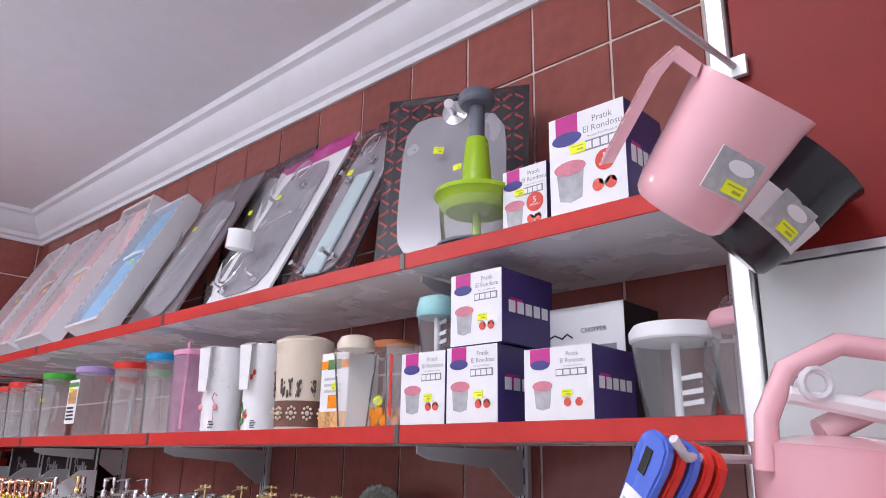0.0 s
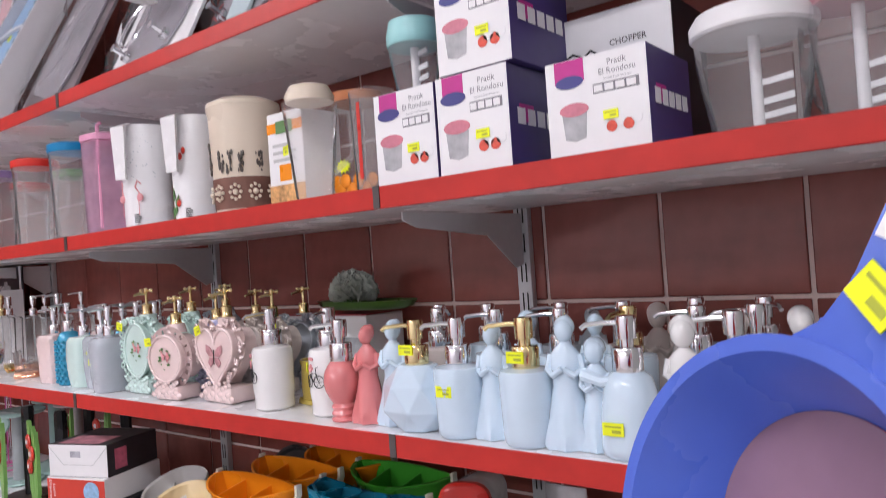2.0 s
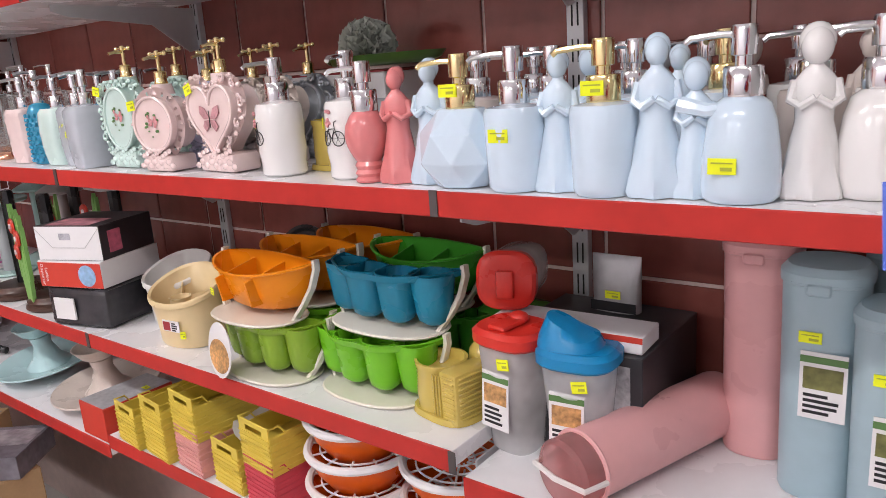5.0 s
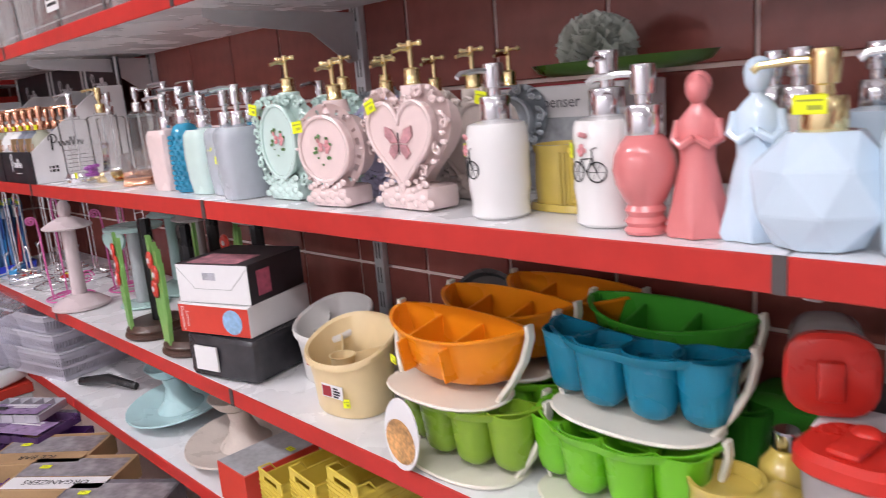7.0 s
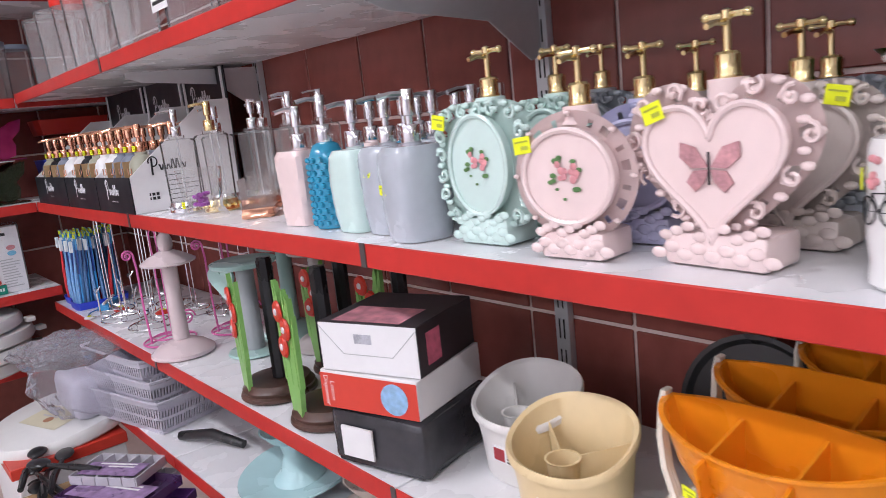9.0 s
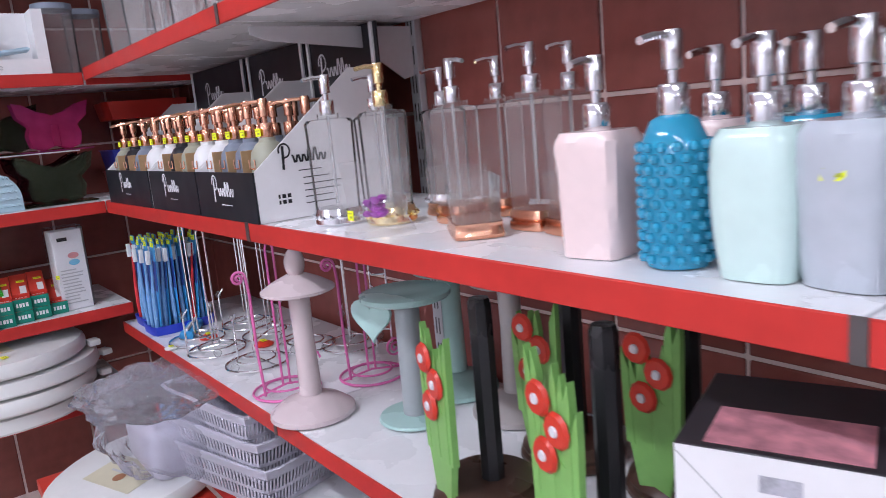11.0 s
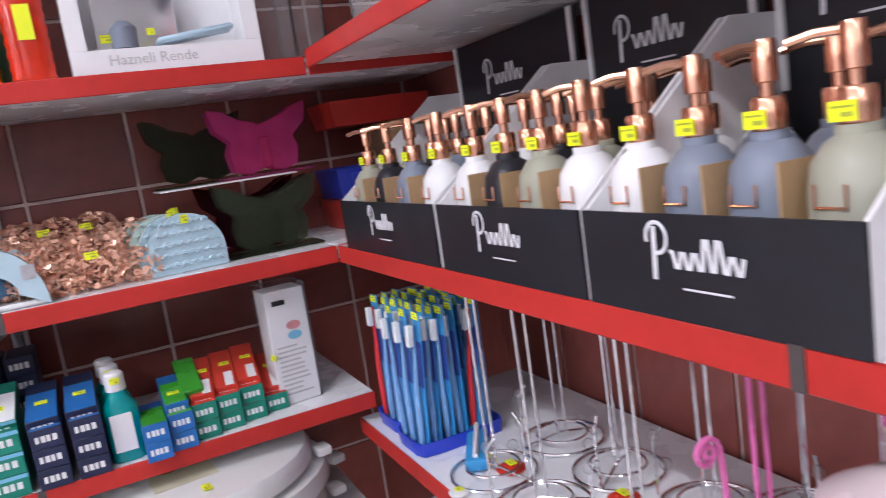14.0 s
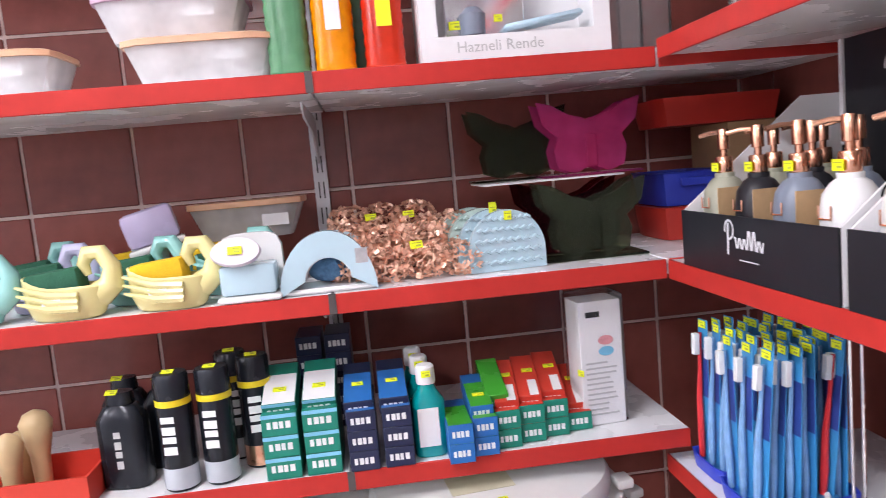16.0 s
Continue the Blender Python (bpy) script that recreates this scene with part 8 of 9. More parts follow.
def seat(m, lid, label):
    t = thing("toilet_seat", m, label, "toilet seat", "stacked toilet seats")

    def out(k, z):
        return [(0.185 * k * math.cos(a) * (1 - 0.06 * math.sin(a)), -0.02 + 0.22 * k * (math.sin(a) if math.sin(a) < 0 else 0.82 * math.sin(a) * (1.0 if abs(math.cos(a)) > 0.1 else 1.0)), z) for a in [6.2832 * i / 44 for i in range(44)]]
    if lid:
        part("lid", loft([out(0.97, 0), out(1.0, 0.006), out(1.0, 0.024), out(0.96, 0.036), out(0.6, 0.042)]), SEAT, t, "smooth closed lid")
        part("sticker", box(-0.07, -0.12, 0.0425, 0.09, -0.02, 0.0432), mat("beige_sticker", (0.62, 0.58, 0.42), 0.5, vary=0.05), t, "beige paper sticker")
        bars(t, pose(0.0, -0.05, 0.0434, -90, 0, 0), 0.07, 2, 0.016, 0.006, MATS["fold_grey"])
        part("stamp", move(lathe([(0.014, 0), (0.014, 0.0004), (0.009, 0.0006)], 20), pose(0.012, -0.085, 0.0433)), mat("brown_stamp", (0.35, 0.16, 0.08), 0.5), t, "round brown stamp")
    else:
        part("seat_ring", loft([out(1.0, 0.0), out(1.02, 0.006), out(0.99, 0.034), out(0.80, 0.042), out(0.60, 0.030), out(0.58, 0.006), out(0.62, 0.0), out(1.0, 0.0)], None, False, False), SEAT, t, "seat ring")
    for x in (-0.07, 0.07):
        part("hinge", box(x - 0.018, 0.15, 0.0, x + 0.018, 0.178, 0.016, 0.004, 2), SEAT, t, "hinge block")
    return t


Y5 = E5 + 0.001
for i in range(4):
    s = seat(end(-0.610 + 0.012 * (i % 3), -0.195 - 0.012 * (i % 2), Y5 + i * 0.044, -84 + 6 * (i % 3)), i in (1, 3), "white plastic toilet seat in a stack")
tag(s, 0.13, -0.05, 0.042, 0.024, 0.014, rx=-90)
for i in range(5):
    seat(end(-1.02 + 0.01 * i, -0.19, Y5 + i * 0.0295, 175), i % 2 == 0, "white plastic toilet seat in a farther stack")

# ---------------------------------------------------------------- lower shelves of the long wall
ZL, ZM = 0.756, 0.731
YBASK = mat("pale_yellow_plastic", (0.72, 0.55, 0.09), 0.35, bump=0.03, vary=0.06)
PBASK = mat("rose_pink_plastic", (0.72, 0.34, 0.32), 0.35, bump=0.03, vary=0.06)
RBASK = mat("raspberry_plastic", (0.60, 0.07, 0.10), 0.35, bump=0.03, vary=0.06)


def crate(m, material, label, w=0.085, d=0.19, h=0.052):
    """A small open crate with ribs, slots and a raised front and back."""
    t = thing("plastic_basket", m, label, "basket", "small plastic crates")
    bm = box(-w / 2, -d / 2, 0, w / 2, d / 2, 0.003)
    for s in (-1, 1):
        box(s * w / 2 - 0.001, -d / 2, 0.003, s * w / 2 + 0.001, d / 2, h * 0.72, bm=bm)
        for k in range(3):
            box(s * (w / 2 + 0.0015) - 0.0012, -d / 2, h * (0.2 + 0.22 * k), s * (w / 2 + 0.0015) + 0.0012, d / 2, h * (0.26 + 0.22 * k), bm=bm)
    for s in (-1, 1):
        y = s * d / 2
        for a, b, c, e in ((-w / 2, -w * 0.28, 0.003, h), (w * 0.28, w / 2, 0.003, h), (-w * 0.28, w * 0.28, 0.003, h * 0.66), (-w * 0.28, w * 0.28, h * 0.86, h)):
            box(a, y - 0.0012, c, b, y + 0.0012, e, bm=bm)
        for k in range(4):
            box(-w / 2, y - 0.003, h * (0.10 + 0.16 * k), w / 2, y + 0.003, h * (0.15 + 0.16 * k), bm=bm)
    part("basket", bm, material, t, smooth=False)
    part("rim", tube([(-w / 2, -d / 2, h), (w / 2, -d / 2, h), (w / 2, -d / 2 + 0.02, h), (w / 2, -d / 2 + 0.03, h * 0.72), (w / 2, d / 2 - 0.03, h * 0.72), (w / 2, d / 2 - 0.02, h), (w / 2, d / 2, h), (-w / 2, d / 2, h), (-w / 2, d / 2 - 0.02, h), (-w / 2, d / 2 - 0.03, h * 0.72), (-w / 2, -d / 2 + 0.03, h * 0.72), (-w / 2, -d / 2 + 0.02, h)], 0.002, 5, None, True), material, t, "rolled rim")
    return t


for x, y, cols in ((-0.262, -2.190, (YBASK, YBASK)), (-0.262, -2.290, (YBASK, YBASK, YBASK)), (-0.258, -2.392, (PBASK, PBASK, YBASK, YBASK)), (-0.255, -2.500, (YBASK, YBASK)), (-0.262, -2.600, (RBASK, RBASK, YBASK, YBASK))):
    for i, mm in enumerate(cols):
        crate(main(x, y, ZL + i * 0.033 + 0.0005 * i, -6), mm, {"pale_yellow_plastic": "pale yellow", "rose_pink_plastic": "rose pink", "raspberry_plastic": "raspberry red"}[mm.name] + " small plastic crate in a nested stack")
t = thing("oval_tray", main(-0.20, -2.500, ZL + 0.098, 0) @ pose(0, 0, 0, 18, 0, 0), "white oval tray leaning on small crates", "tray")
part("tray", loft([ring(0, 0, 0, 0.075, 0.10, 32, 2.5), ring(0, 0, 0.010, 0.088, 0.115, 32, 2.5), ring(0, 0, 0.014, 0.088, 0.115, 32, 2.5), ring(0, 0, 0.003, 0.073, 0.098, 32, 2.5)]), OFFWHITE, t)
ORBOWL = mat("vivid_orange_plastic", (0.80, 0.12, 0.005), 0.28, bump=0.02, vary=0.05)


def strainer(m, label):
    t = thing("strainer_bowl", m, label, "colander", "orange colander bowls")
    r = 0.088
    part("bowl", lathe([(r * 0.5, 0), (r * 0.58, 0.003), (r * 0.86, 0.04), (r * 0.96, 0.066), (r * 0.93, 0.066), (r * 0.55, 0.008)], 32), ORBOWL, t, "vivid orange bowl")
    part("rim", tube(circle(r * 0.97, 0.069, 36), 0.0065, 8, None, True), WHITEP, t, "white rim")
    for k in range(12):
        a = 6.2832 * k / 12
        part("spoke", tube([(0.012 * math.cos(a), 0.012 * math.sin(a), 0.066), (r * 0.5 * math.cos(a), r * 0.5 * math.sin(a), 0.069), (r * 0.93 * math.cos(a), r * 0.93 * math.sin(a), 0.069)], 0.0018, 5), WHITEP, t, "white spoke")
    for q in (0.25, 0.5, 0.75):
        part("web_ring", tube(circle(r * q, 0.069, 28), 0.0016, 5, None, True), WHITEP, t, "white web ring")
    return t


pr = strainer(main(-0.275, -2.745, ZL), "vivid orange bowl with a white web strainer")
for x, y, z in ((-0.275, -2.745, 0.052), (-0.275, -2.745, 0.104), (-0.235, -2.905, 0), (-0.235, -2.905, 0.052), (-0.13, -2.66, 0), (-0.13, -2.66, 0.052), (-0.13, -2.66, 0.104)):
    copy_thing(pr, main(x + z * 0.08, y, ZL + z))
# cake stands and serving plates
AQUAP = mat("pale_aqua_plastic", (0.46, 0.68, 0.70), 0.25, coat=0.3, vary=0.04)
BEIGEP = mat("beige_speckled_plastic", (0.66, 0.58, 0.52), 0.3, vary=0.08, scale=200)


def chip_dip(m, material, label, r=0.125):
    t = thing("serving_stand", m, label, "serving stand", "serving stands")
    part("plate", lathe([(r * 0.5, 0), (r * 0.55, 0.002), (r, 0.022), (r * 0.99, 0.026), (r * 0.5, 0.008)], 40), material, t, "wide round plate")
    part("stem", lathe([(0.055, 0.0), (0.035, 0.02), (0.022, 0.055), (0.026, 0.08)], 28), material, t, "flared stem", pose(0, 0, 0.0085))
    part("cup", lathe([(0.025, 0), (0.040, 0.010), (0.056, 0.034), (0.053, 0.034), (0.024, 0.006)], 32), material, t, "small bowl on top", pose(0, 0, 0.089))
    return t


chip_dip(main(-0.225, -1.560, ZM + 0.004, 0) @ pose(0, 0, 0, 8, 0, 0) @ pose(0, 0, 0.016), AQUAP, "pale aqua serving stand with a small bowl")
chip_dip(main(-0.225, -1.860, ZM + 0.003, 0) @ pose(0, 0, 0, 6, 0, 0) @ pose(0, 0, 0.012), BEIGEP, "beige speckled serving stand with a small bowl")
t = carton(main(-0.275, -2.035, ZM, 0), 0.10, 0.16, 0.075, REDP, "red box with a photo top", "product_box")
part("top_photo", box(-0.048, -0.078, 0.0752, 0.048, 0.078, 0.0756), GREYBOWL, t, "grey photo")
tag(t, 0.03, 0.03, 0.0768, 0.018, 0.012, rx=-90)
WICKER = mat("white_lilac_plastic", (0.62, 0.60, 0.68), 0.35, bump=0.02, vary=0.04)


def slotted_basket(m, label, w=0.34, d=0.25, h=0.092):
    t = thing("slotted_basket", m, label, "basket", "white slotted baskets")
    part("base_plate", box(-w * 0.42, -d * 0.42, 0, w * 0.42, d * 0.42, 0.003), WICKER, t, "", smooth=False)

    def at(u, z):
        """A point on the flaring wall, u along the perimeter from 0 to 1."""
        k = 0.42 + 0.075 * z / h
        c = u * 4 % 4
        s, f = int(c), (c - int(c)) * 2 - 1
        x, y = ((f, -1), (1, f), (-f, 1), (-1, -f))[s]
        return Vector((x * w * k, y * d * k, z))

    n = 112
    for row, (z0, z1) in enumerate(((0.010, 0.038), (0.044, 0.072))):
        bm = bmesh.new()
        for i in range(n):
            u = (i + 0.5) / n
            q = [at(u - 0.0024, z0), at(u + 0.0024, z0), at(u + 0.0060, z1), at(u + 0.0012, z1)]
            inner = [Vector((p.x * 0.988, p.y * 0.985, p.z)) for p in q]
            a, b = [bm.verts.new(p) for p in q], [bm.verts.new(p) for p in inner]
            bm.faces.new(a)
            bm.faces.new(b[::-1])
            for e in range(4):
                bm.faces.new((a[e], a[e - 1], b[e - 1], b[e]))
        part("slats", bm, WICKER, t, "slanted slats", smooth=False)
    for z, hh in ((0.003, 0.009), (0.037, 0.008), (0.071, 0.012), (h - 0.006, 0.006)):
        k0, k1 = 0.42 + 0.075 * z / h, 0.42 + 0.075 * (z + hh) / h
        o = 0.014 if z > 0.08 else 0.0
        bm = loft([ring(0, 0, z, w * (k0 + o), d * (k0 + o), 48, 14), ring(0, 0, z + hh, w * (k1 + o), d * (k1 + o), 48, 14), ring(0, 0, z + hh, w * (k1 - 0.008), d * (k1 - 0.010), 48, 14), ring(0, 0, z, w * (k0 - 0.008), d * (k0 - 0.010), 48, 14), ring(0, 0, z, w * (k0 + o), d * (k0 + o), 48, 14)], None, False, False)
        part("rim" if o else "band", bm, WICKER, t)
    return t


slotted_basket(main(-0.262, -0.880, ZM, 14), "white slotted plastic basket under others")
slotted_basket(main(-0.262, -0.872, ZM + 0.052, 12), "white slotted plastic basket nested in another")
slotted_basket(main(-0.262, -0.860, ZM + 0.106, 9), "white slotted plastic basket on top of another")
t = thing("plastic_bag", main(-0.395, -0.680, ZM), "crumpled clear plastic bag of household goods", "plastic bag")
bm = ball(bmesh.new(), 0, 0, 0.11, 0.15, 1.35, 0.95, 0.8, 60, 40)
for v in bm.verts:
    n1 = noise.noise(v.co * 14) * 0.028 + noise.noise(v.co * 38) * 0.014 + noise.noise(v.co * 80) * 0.006
    v.co += Vector((v.co.x, v.co.y, v.co.z - 0.1)).normalized() * n1
    v.co.z = min(max(v.co.z, 0.0005), 0.215)
part("film", bm, clear("crumpled_bag_film", (0.94, 0.94, 0.97), 0.20, 0.08), t, "crumpled film", smooth=False)
part("contents", box(-0.11, -0.07, 0.001, 0.10, 0.07, 0.12, 0.03, 3), WICKER, t, "pale contents")
t = thing("plastic_bag", main(-0.455, -0.790, ZM + 0.195), "crumpled clear plastic bag lying over slotted baskets", "plastic bag")
bm = ball(bmesh.new(), 0, 0, 0.03, 0.13, 1.4, 0.95, 0.34, 64, 40)
for v in bm.verts:
    n1 = noise.noise(v.co * 16) * 0.026 + noise.noise(v.co * 40) * 0.015 + noise.noise(v.co * 90) * 0.007
    v.co += Vector((v.co.x, v.co.y, v.co.z * 2)).normalized() * n1
    v.co.z = max(v.co.z if v.co.z < 0.015 else 0.015 + 0.45 * (v.co.z - 0.015), 0.0008)
part("film", bm, MATS["crumpled_bag_film"], t, "crumpled film", smooth=False).visible_shadow = False
t = thing("black_brush", main(-0.27, -1.215, ZM + 0.0), "black plastic brush handle lying on the shelf", "brush handle")
part("handle", tube([(-0.10, -0.04, 0.012), (0.0, 0.0, 0.03), (0.08, 0.04, 0.012)], [0.011, 0.013, 0.010], 10), BLACKP, t)
# things stacked on the floor in front
GREYF = mat("dark_grey_box_print", (0.13, 0.12, 0.14), 0.4, vary=0.6, scale=60)
t = thing("stacked_cartons", pose(-0.50, -1.40, 0), "floor stack of printed cartons beneath the shelves", "box")
part("carton", box(-0.12, -0.42, 0.0, 0.105, 0.40, 0.62, 0.003), KRAFT, t)
for x, y, a, mm, lab, tx in ((-0.465, -1.700, 128, GREYF, "dark printed carton in clear wrap", ""), (-0.480, -1.500, 128, KRAFT, "white and brown organizer carton", "ORGANIZERS"), (-0.470, -1.330, 130, KRAFT, "grey-brown flat ice bar carton", "ICE BAR")):
    t = carton(pose(x, y, 0.621, 0, 0, a), 0.25, 0.155, 0.055, mm, lab, "flat_carton", "flat cartons")
    part("top_photo", box(-0.118, -0.060, 0.0552, 0.118, 0.020, 0.0557), mat("grey_tray_photo", (0.30, 0.28, 0.30), 0.35, vary=0.8, scale=45), t, "photo of trays")
    if tx:
        part("top_print", box(-0.118, 0.024, 0.0552, 0.118, 0.072, 0.0557), PAPER if tx == "ORGANIZERS" else KRAFT, t, "title strip")
        text(tx, 0.026, INK, t, pose(0, 0.046, 0.0565, -90, 0, 0))
    tag(t, 0.07, -0.02, 0.057, 0.024, 0.014, rx=-90)
PURPC = clear("purple_clear_plastic", (0.50, 0.32, 0.62), 0.30, 0.08)


def organizer(m, material, label, w, d, rows, cols, h=0.022):
    t = thing("drawer_organizer", m, label, "organizer", "drawer organizers")
    part("floor_plate", box(-w / 2, -d / 2, 0, w / 2, d / 2, 0.002), material, t, "", smooth=False)
    for i in range(cols + 1):
        x = -w / 2 + w * i / cols
        part("divider", box(x - 0.0016, -d / 2, 0.0022, x + 0.0016, d / 2, h), material, t, smooth=False)
    for k in range(rows + 1):
        y = -d / 2 + d * k / rows
        for i in range(cols):
            part("divider", box(-w / 2 + w * i / cols + 0.002, y - 0.0016, 0.0022, -w / 2 + w * (i + 1) / cols - 0.002, y + 0.0016, h * (0.9 if 0 < k < rows else 1)), material, t, smooth=False)
    return t


DPURP = mat("deep_purple_plastic", (0.16, 0.06, 0.24), 0.22, coat=0.4, vary=0.1)
LGREYP = mat("pale_grey_plastic", (0.52, 0.50, 0.55), 0.3, vary=0.05)
rnd = random.Random(44)
for k, (x, y, z, a, mm, lab, w, d, rr, cc) in enumerate(((-0.475, -1.150, 0.6215, 128, DPURP, "deep purple compartment tray lying in a heap", 0.27, 0.16, 2, 4), (-0.440, -1.060, 0.6445, 122, LGREYP, "pale grey compartment tray in a heap", 0.22, 0.12, 2, 5), (-0.545, -1.140, 0.6450, 140, PURPC, "clear purple compartment tray in a heap", 0.20, 0.13, 1, 3), (-0.475, -1.140, 0.6690, 118, PURPC, "clear purple compartment tray on top of a heap", 0.24, 0.14, 2, 3), (-0.560, -1.290, 0.6215, 135, DPURP, "deep purple drawer tray in a heap", 0.18, 0.12, 1, 3), (-0.455, -1.085, 0.6930, 125, LGREYP, "pale grey cutlery tray on top of a heap", 0.18, 0.11, 1, 5))):
    t = organizer(pose(x, y, z, 0, 0, a), mm, lab, w, d, rr, cc)
    if k in (3, 5):
        part("insert_card", box(-w * 0.45, -d * 0.1, 0.0226, w * 0.42, d * 0.42, 0.0236), mat("lilac_print", (0.34, 0.22, 0.42), 0.3, vary=0.8, scale=50), t, "lilac printed card")
        bars(t, pose(0, 0.012, 0.0242, -90, 0, 0), w * 0.6, 2, 0.012, 0.006, WINK)
    if k == 3:
        tag(t, 0.05, -0.03, 0.025, 0.024, 0.014, rx=-90)
for k in range(7):
    a = rnd.uniform(60, 160)
    t = thing("black_utensil", pose(-0.580 + rnd.uniform(-0.03, 0.04), -0.930 + rnd.uniform(-0.06, 0.05), 0.622 + 0.014 * k, 0, rnd.uniform(-4, 4), a), "black plastic kitchen utensil lying in a heap", "utensil", "black utensils")
    part("handle", tube([(-0.10, 0, 0.010), (-0.04, 0.004, 0.013), (0.06, 0.0, 0.010)], [0.007, 0.009, 0.005], 8), BLACKP, t)
    bm = ball(bmesh.new(), 0.085, 0, 0.012, 0.026, 1.2, 0.9, 0.35, 14, 8)
    part("head", bm, BLACKP, t, "rounded head")
t = thing("stacked_cartons", pose(-0.585, -0.93, 0), "low stack of plain cartons under utensils", "box")
part("carton", box(-0.075, -0.075, 0.0, 0.075, 0.09, 0.62, 0.003), KRAFT, t)
t = thing("wire_bin", pose(-0.72, -1.25, 0), "dark wire bin edge beside the shelves", "wire bin")
bm = tube([(-0.02, -0.35, 0.60), (-0.02, 0.30, 0.60)], 0.006, 8)
part("top_rail", bm, CHROME, t, "twisted metal rail")
for k in range(16):
    part("upright_wire", tube([(-0.02, -0.34 + k * 0.042, 0.0), (-0.02, -0.34 + k * 0.042, 0.60)], 0.002, 5), BLACKP, t)
s = seat(pose(-0.43, -0.62, 0.70, 0, 0, -70) @ pose(0, 0, 0, 6, 0, 0), True, "white toilet lid lying on flat cartons")
t = thing("stacked_cartons", pose(-0.45, -0.62, 0), "white and red cartons stacked on the floor in the corner", "box")
part("carton", box(-0.18, -0.20, 0.0, 0.085, 0.20, 0.66, 0.003), PAPER, t)
part("red_carton", box(-0.19, -0.205, 0.6605, 0.09, 0.205, 0.69, 0.002), REDP, t, "flat red carton")

# ---------------------------------------------------------------- hanging goods on the slatwall
ROSEP = mat("baby_pink_plastic", (0.78, 0.43, 0.47), 0.18, coat=0.4, vary=0.03)
BLACKG = mat("black_gloss_plastic", (0.015, 0.015, 0.02), 0.2, coat=0.3, vary=0.05)
SCOOPB = mat("cornflower_blue_plastic", (0.09, 0.16, 0.60), 0.25, bump=0.01, vary=0.03)
SCOOPIN = mat("dark_pinkish_plastic", (0.24, 0.14, 0.20), 0.4, bump=0.02, vary=0.08)


def frame_of(at, zax, xax):
    z = Vector(zax).normalized()
    x = Vector(xax)
    x = (x - x.dot(z) * z).normalized()
    y = z.cross(x)
    m = Matrix((x, y, z)).transposed().to_4x4()
    m.translation = at
    return m


def mug(m, body, band, label, label_side=-70):
    t = thing("handled_mug", m, label, "plastic mug", "hanging mugs")
    r, h = 0.0475, 0.106
    part("cup", lathe([(r * 0.72, 0), (r * 0.80, 0.004), (r * 0.86, 0.016), (r * 0.98, h - 0.012), (r * 1.04, h), (r * 0.98, h), (r * 0.80, 0.010)], 40), body, t)
    if band is not None:
        part("white_band", lathe([(r * 0.885, 0.030), (r * 0.965, 0.086)], 40, cap0=False, cap1=False), band, t, "white middle band")
    bm = loft([[(-r * 0.95, -0.020, h * 0.90), (-r * 0.95, 0.020, h * 0.90), (-r * 1.0, 0.020, h), (-r * 1.0, -0.020, h)], [(-r * 1.38, -0.016, h * 0.93), (-r * 1.38, 0.016, h * 0.93), (-r * 1.42, 0.016, h * 1.03), (-r * 1.42, -0.016, h * 1.03)], [(-r * 1.42, -0.015, h * 0.80), (-r * 1.42, 0.015, h * 0.80), (-r * 1.60, 0.015, h * 0.80), (-r * 1.60, -0.015, h * 0.80)], [(-r * 1.36, -0.013, h * 0.12), (-r * 1.36, 0.013, h * 0.12), (-r * 1.52, 0.013, h * 0.06), (-r * 1.52, -0.013, h * 0.06)]])
    part("handle", bm, body, t, "long flat handle")
    a = radians(label_side)
    sm = pose(r * 0.93 * math.cos(a), r * 0.93 * math.sin(a), h * 0.45, -6, 0, label_side + 90) @ Matrix.Diagonal((0.66, 1.0, 0.66, 1.0))
    lab = part("sticker", box(-0.030, -0.0012, -0.024, 0.026, -0.0004, 0.026), PAPER, t, "white printed sticker", sm)
    part("picture", box(-0.0295, -0.0017, -0.0235, 0.0255, -0.0013, 0.0255), GREYBOWL, lab, "grey photo print")
    part("logo", move(lathe([(0.016, 0), (0.016, 0.0004)], 18, sy=0.5), pose(0.002, -0.0018, 0.011, 90, 0, 0)), PAPER, lab, "white oval logo")
    p = tag(t, 0, 0, 0, 0.027, 0.015)
    p.matrix_basis = sm @ pose(0.006, -0.0026, -0.012)
    return t


RT, UP, FW = Vector((0.67, -0.742, 0)), Vector((-0.19, -0.17, 0.966)), Vector((0.716, 0.646, 0.267))
mug(frame_of(Vector((-0.708, -3.670, 1.763)), 0.42 * RT + 0.80 * UP - 0.34 * FW, RT * 0.8 - UP * 0.5), ROSEP, None, "baby pink plastic mug hanging by its handle", -75)
mug(frame_of(Vector((-0.606, -3.668, 1.757)), 0.60 * RT + 0.70 * UP - 0.2 * FW, RT * 0.8 - UP * 0.55), BLACKG, PAPER, "black and white plastic mug hanging behind a pink one", -80)
t = thing("slatwall_hook", pose(-0.546, -3.672, 1.965), "steel hook pegged into the slatwall", "hook", "slatwall hooks")
part("rod", tube([(0.0, 0, 0), (-0.20, 0.02, 0.0), (-0.225, 0.022, 0.016)], 0.0035, 8), STEEL, t)
part("plate", box(-0.003, -0.012, -0.012, 0.003, 0.012, 0.010), STEEL, t)
# black pot above
t = thing("black_pot", frame_of(Vector((-0.610, -3.860, 1.985)), (0.0, -0.2, 1.0), (1, 0, 0)), "dark grey pot hanging high on the display", "pot")
part("pot", lathe([(0.045, 0), (0.055, 0.006), (0.062, 0.08), (0.065, 0.085), (0.06, 0.085), (0.05, 0.01)], 32), BLACKG, t)
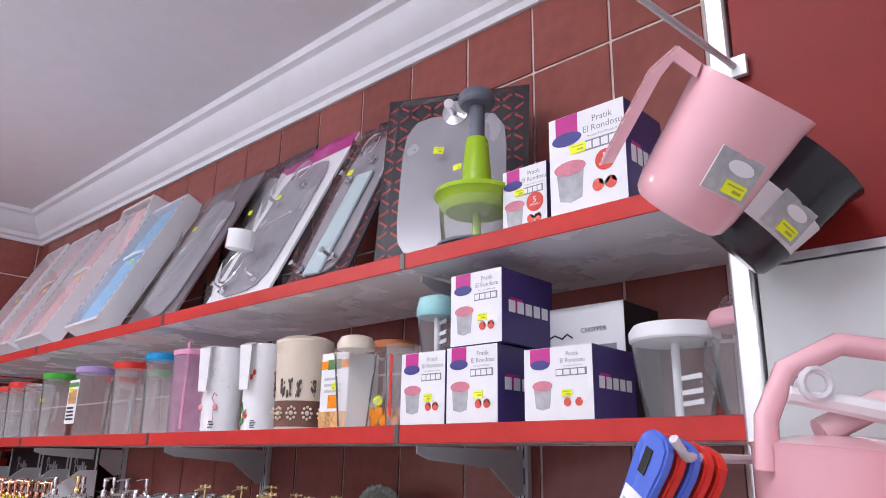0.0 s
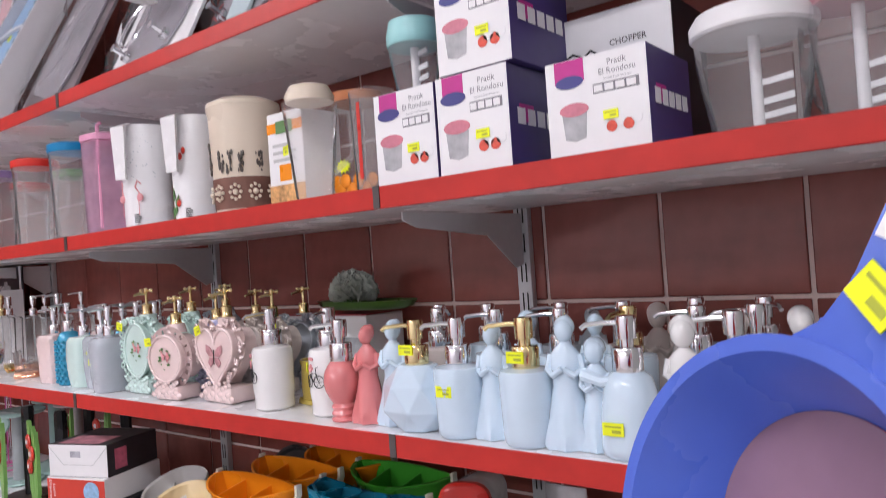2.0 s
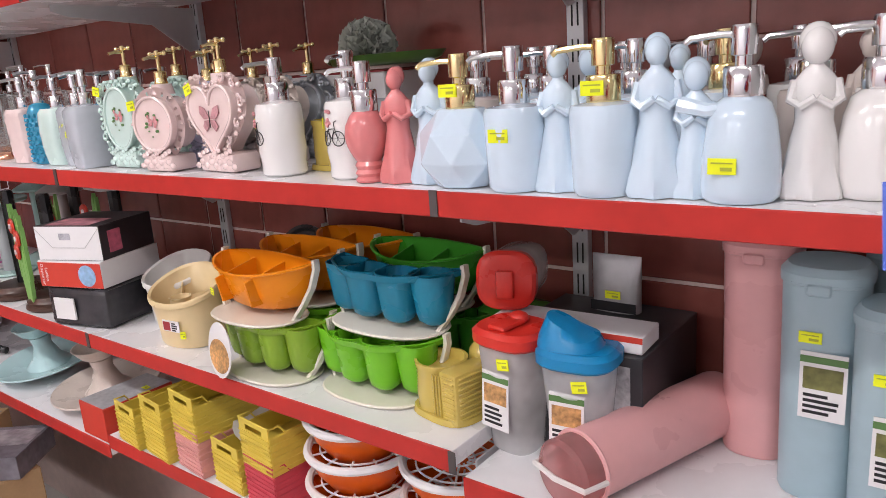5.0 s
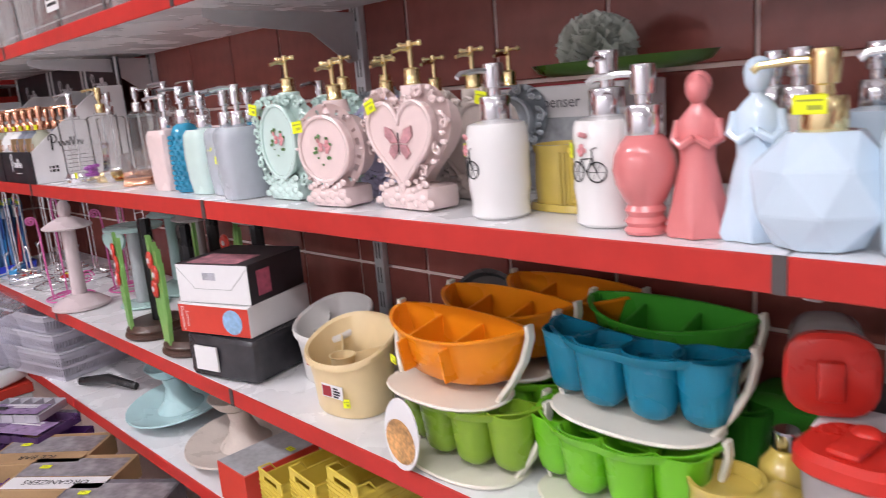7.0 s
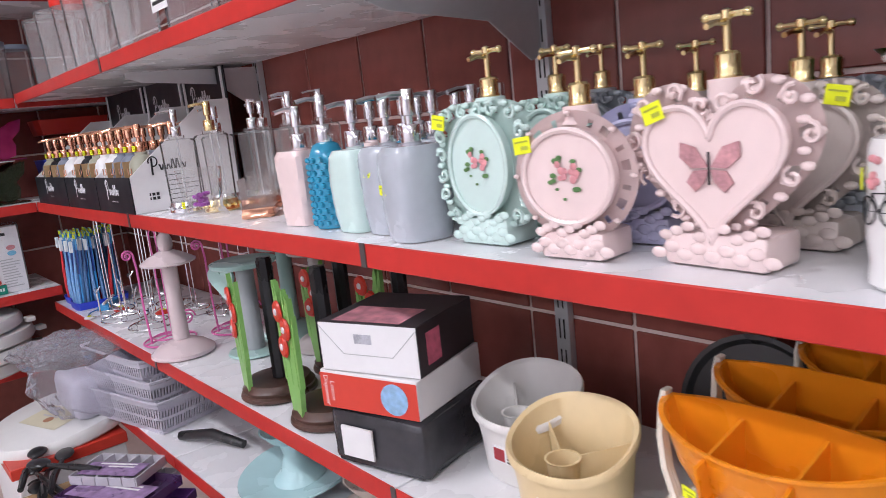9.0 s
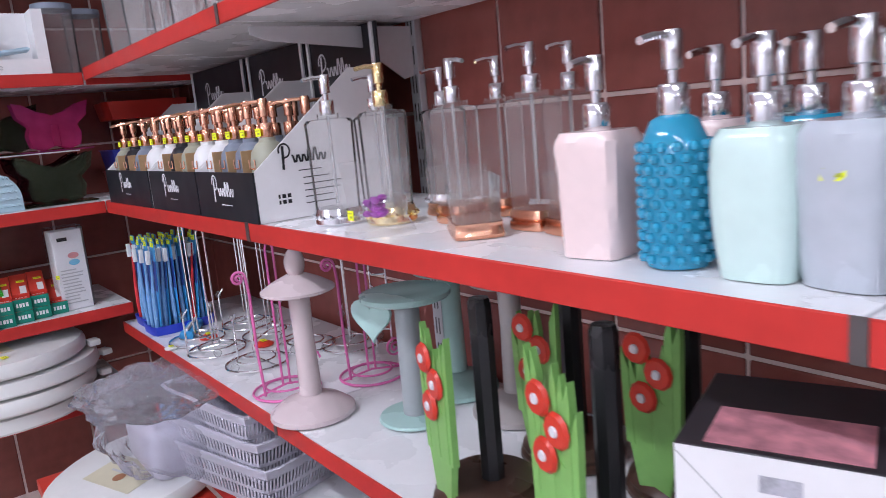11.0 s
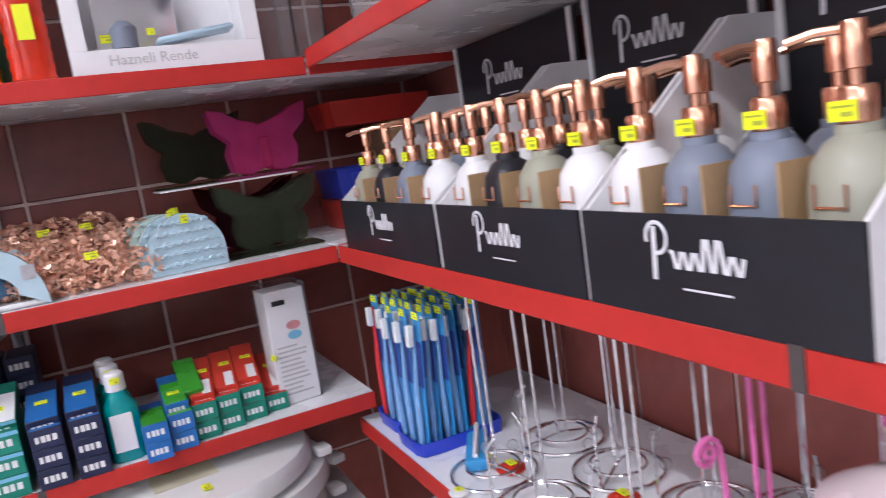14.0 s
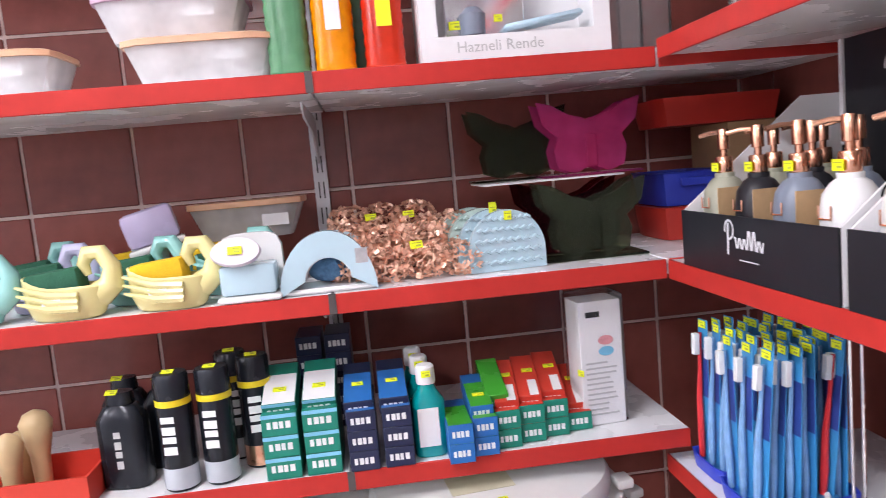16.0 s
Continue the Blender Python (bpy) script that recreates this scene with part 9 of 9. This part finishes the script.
# pink casserole with an arched handle
t = thing("pink_bucket", frame_of(Vector((-0.640, -3.755, 1.475)), (0.05, -0.1, 1.0), (0.67, -0.742, 0)), "baby pink lidded pail with an arched handle", "pail")
part("pail", lathe([(0.062, 0), (0.068, 0.004), (0.078, 0.100), (0.080, 0.104), (0.05, 0.112), (0.02, 0.116)], 40), ROSEP, t)
part("bail_handle", tube([(-0.076, -0.01, 0.085), (-0.078, -0.012, 0.12), (-0.066, -0.014, 0.155), (-0.03, -0.016, 0.178), (0.02, -0.016, 0.178), (0.062, -0.014, 0.155), (0.074, -0.012, 0.11)], 0.0085, 10), ROSEP, t, "arched pink handle")
part("grip_ring", tube([(-0.052 + 0.010 * math.cos(k * 0.5236), -0.030, 0.146 + 0.010 * math.sin(k * 0.5236)) for k in range(12)], 0.003, 6, None, True), STEEL, t)
part("latch_bar", tube([(-0.066, -0.02, 0.138), (0.0, -0.03, 0.132), (0.07, -0.022, 0.118)], [0.006, 0.008, 0.005], 8), WHITEP, t, "white latch bar")
part("lid_arch", tube([(-0.04, -0.01, 0.115), (0.0, -0.012, 0.14), (0.05, -0.012, 0.145), (0.085, -0.01, 0.13)], 0.010, 10), mat("pale_pink_lid", (0.80, 0.56, 0.58), 0.25), t)
t = thing("pink_bowl", frame_of(Vector((-0.71, -3.83, 1.49)), (-0.3, 0.3, 0.6), (0.67, -0.742, 0)), "baby pink plastic bowl beside the pail", "bowl")
part("bowl", lathe([(0.03, 0), (0.05, 0.004), (0.075, 0.07), (0.07, 0.07), (0.04, 0.008)], 36), ROSEP, t)


def scoop(m, material, inner, label, stickers=True):
    """A round scoop: its bowl opens towards local z, its handle runs along local y."""
    t = thing("water_scoop", m, label, "scoop", "hanging plastic scoops")
    r = 0.087
    part("bowl", lathe([(r * 0.66, -0.052), (r * 0.74, -0.046), (r * 0.98, 0.0), (r * 1.07, 0.002), (r * 1.07, 0.007), (r * 0.98, 0.007), (r * 0.94, 0.0), (r * 0.72, -0.036)], 64, cap1=False), material, t)
    # separate floor disc, darker and pinker than the bowl on the front scoop
    part("bowl_floor", lathe([(0.0001, -0.0345), (r * 0.722, -0.0345)], 64, cap0=False, cap1=False), inner, t, "dark pinkish bowl floor")
    bm = loft([[(-w, y, z - 0.004), (w, y, z - 0.004), (w, y, z + 0.004), (-w, y, z + 0.004)] for w, y, z in ((0.034, r * 0.99, 0.001), (0.022, r * 1.15, 0.002), (0.0165, r * 1.4, 0.003), (0.018, r * 2.1, 0.004), (0.021, r * 2.35, 0.004), (0.018, r * 2.50, 0.004), (0.009, r * 2.56, 0.004))])
    bmesh.ops.bevel(bm, geom=bm.edges[:], offset=0.0018, segments=2, affect="EDGES")
    h = part("handle", bm, material, t, "flat handle")
    part("hanging_slot", box(-0.005, r * 2.20, 0.0082, 0.005, r * 2.42, 0.0092, 0.0003), DARK, h, "dark hanging slot")
    if stickers:
        part("sticker", box(-0.013, r * 1.62, 0.0083, 0.013, r * 2.05, 0.009), PAPER, h, "white printed sticker")
        part("print", box(-0.009, r * 1.68, 0.0092, 0.005, r * 1.95, 0.0096), GREYBOWL, h)
        p = tag(t, 0, 0, 0, 0.024, 0.017)
        p.matrix_basis = pose(0.0, r * 1.38, 0.0095, -90, 0, 0) @ pose(0, 0, 0, 0, 20, 0)
    part("pour_lip", prism([(-r * 1.0, -0.010), (-r * 1.22, -0.020), (-r * 1.22, 0.007), (-r * 1.0, 0.006)], -0.016, 0.016), material, t, "pouring lip", pose(0, 0, 0, 0, 0, 38))
    return t


TIP = Vector((-0.733, -3.662, 1.593))
CEN = Vector((-0.732, -3.560, 1.391))
along = (TIP - CEN).normalized()
face = Vector((-0.842, 0.438, 0.315))
mz = (face - face.dot(along) * along).normalized()
mx = along.cross(mz)
base = Matrix((mx, along, mz)).transposed().to_4x4()
for i, (mm, lab) in enumerate(((SCOOPB, "cornflower blue plastic scoop hanging by its handle"), (REDL, "red plastic scoop hanging behind a blue one"), (SCOOPB, "cornflower blue plastic scoop hanging in a row"), (REDL, "red plastic scoop hanging in a row"), (REDL, "red plastic scoop hanging in a row"))):
    b = base.copy()
    b.translation = CEN - mz * 0.011 * i
    scoop(b, mm, SCOOPIN if i == 0 else mm, lab, i in (0, 2))
t = thing("slatwall_hook", pose(-0.546, -3.690, 1.575), "steel hook pegged into the slatwall", "hook", "slatwall hooks")
part("rod", tube([(0.0, 0, 0), (-0.19, 0.015, 0.0), (-0.205, 0.016, 0.012)], 0.0035, 8), STEEL, t)

# ---------------------------------------------------------------- wall tiles, one by one
def tile_wall(parent, along, start, stop, joint, level, zlo, zhi):
    g = 0.0065
    me = None
    a = joint - TW * math.ceil((joint - start) / TW)
    while a < stop - 0.001:
        z = level - TH * math.ceil((level - zlo) / TH)
        while z < zhi - 0.01:
            if me is None:
                bm = box(0, 0, 0, TW - g, 0.0055, TH - g, 0.0016)
                me = bpy.data.meshes.new("tile")
                bm.to_mesh(me)
                bm.free()
                me.materials.append(TILE)
            o = new("tile", me)
            o.parent = parent
            jit = random.uniform(-0.0003, 0.0003)
            o.matrix_basis = pose(0.0005 + jit, a + TW, z + g / 2, 0, 0, -90) if along == "y" else pose(a, END_Y + 0.0005 + jit, z + g / 2)
            z += TH
        a += TW


tile_wall(made["wall_east"], "y", -4.6, END_Y, -3.0345, 1.445, 0.45, c0 + 0.02)
tile_wall(made["wall_north"], "x", -2.65, -0.01, -0.623, 1.445, 0.45, c0 + 0.02)
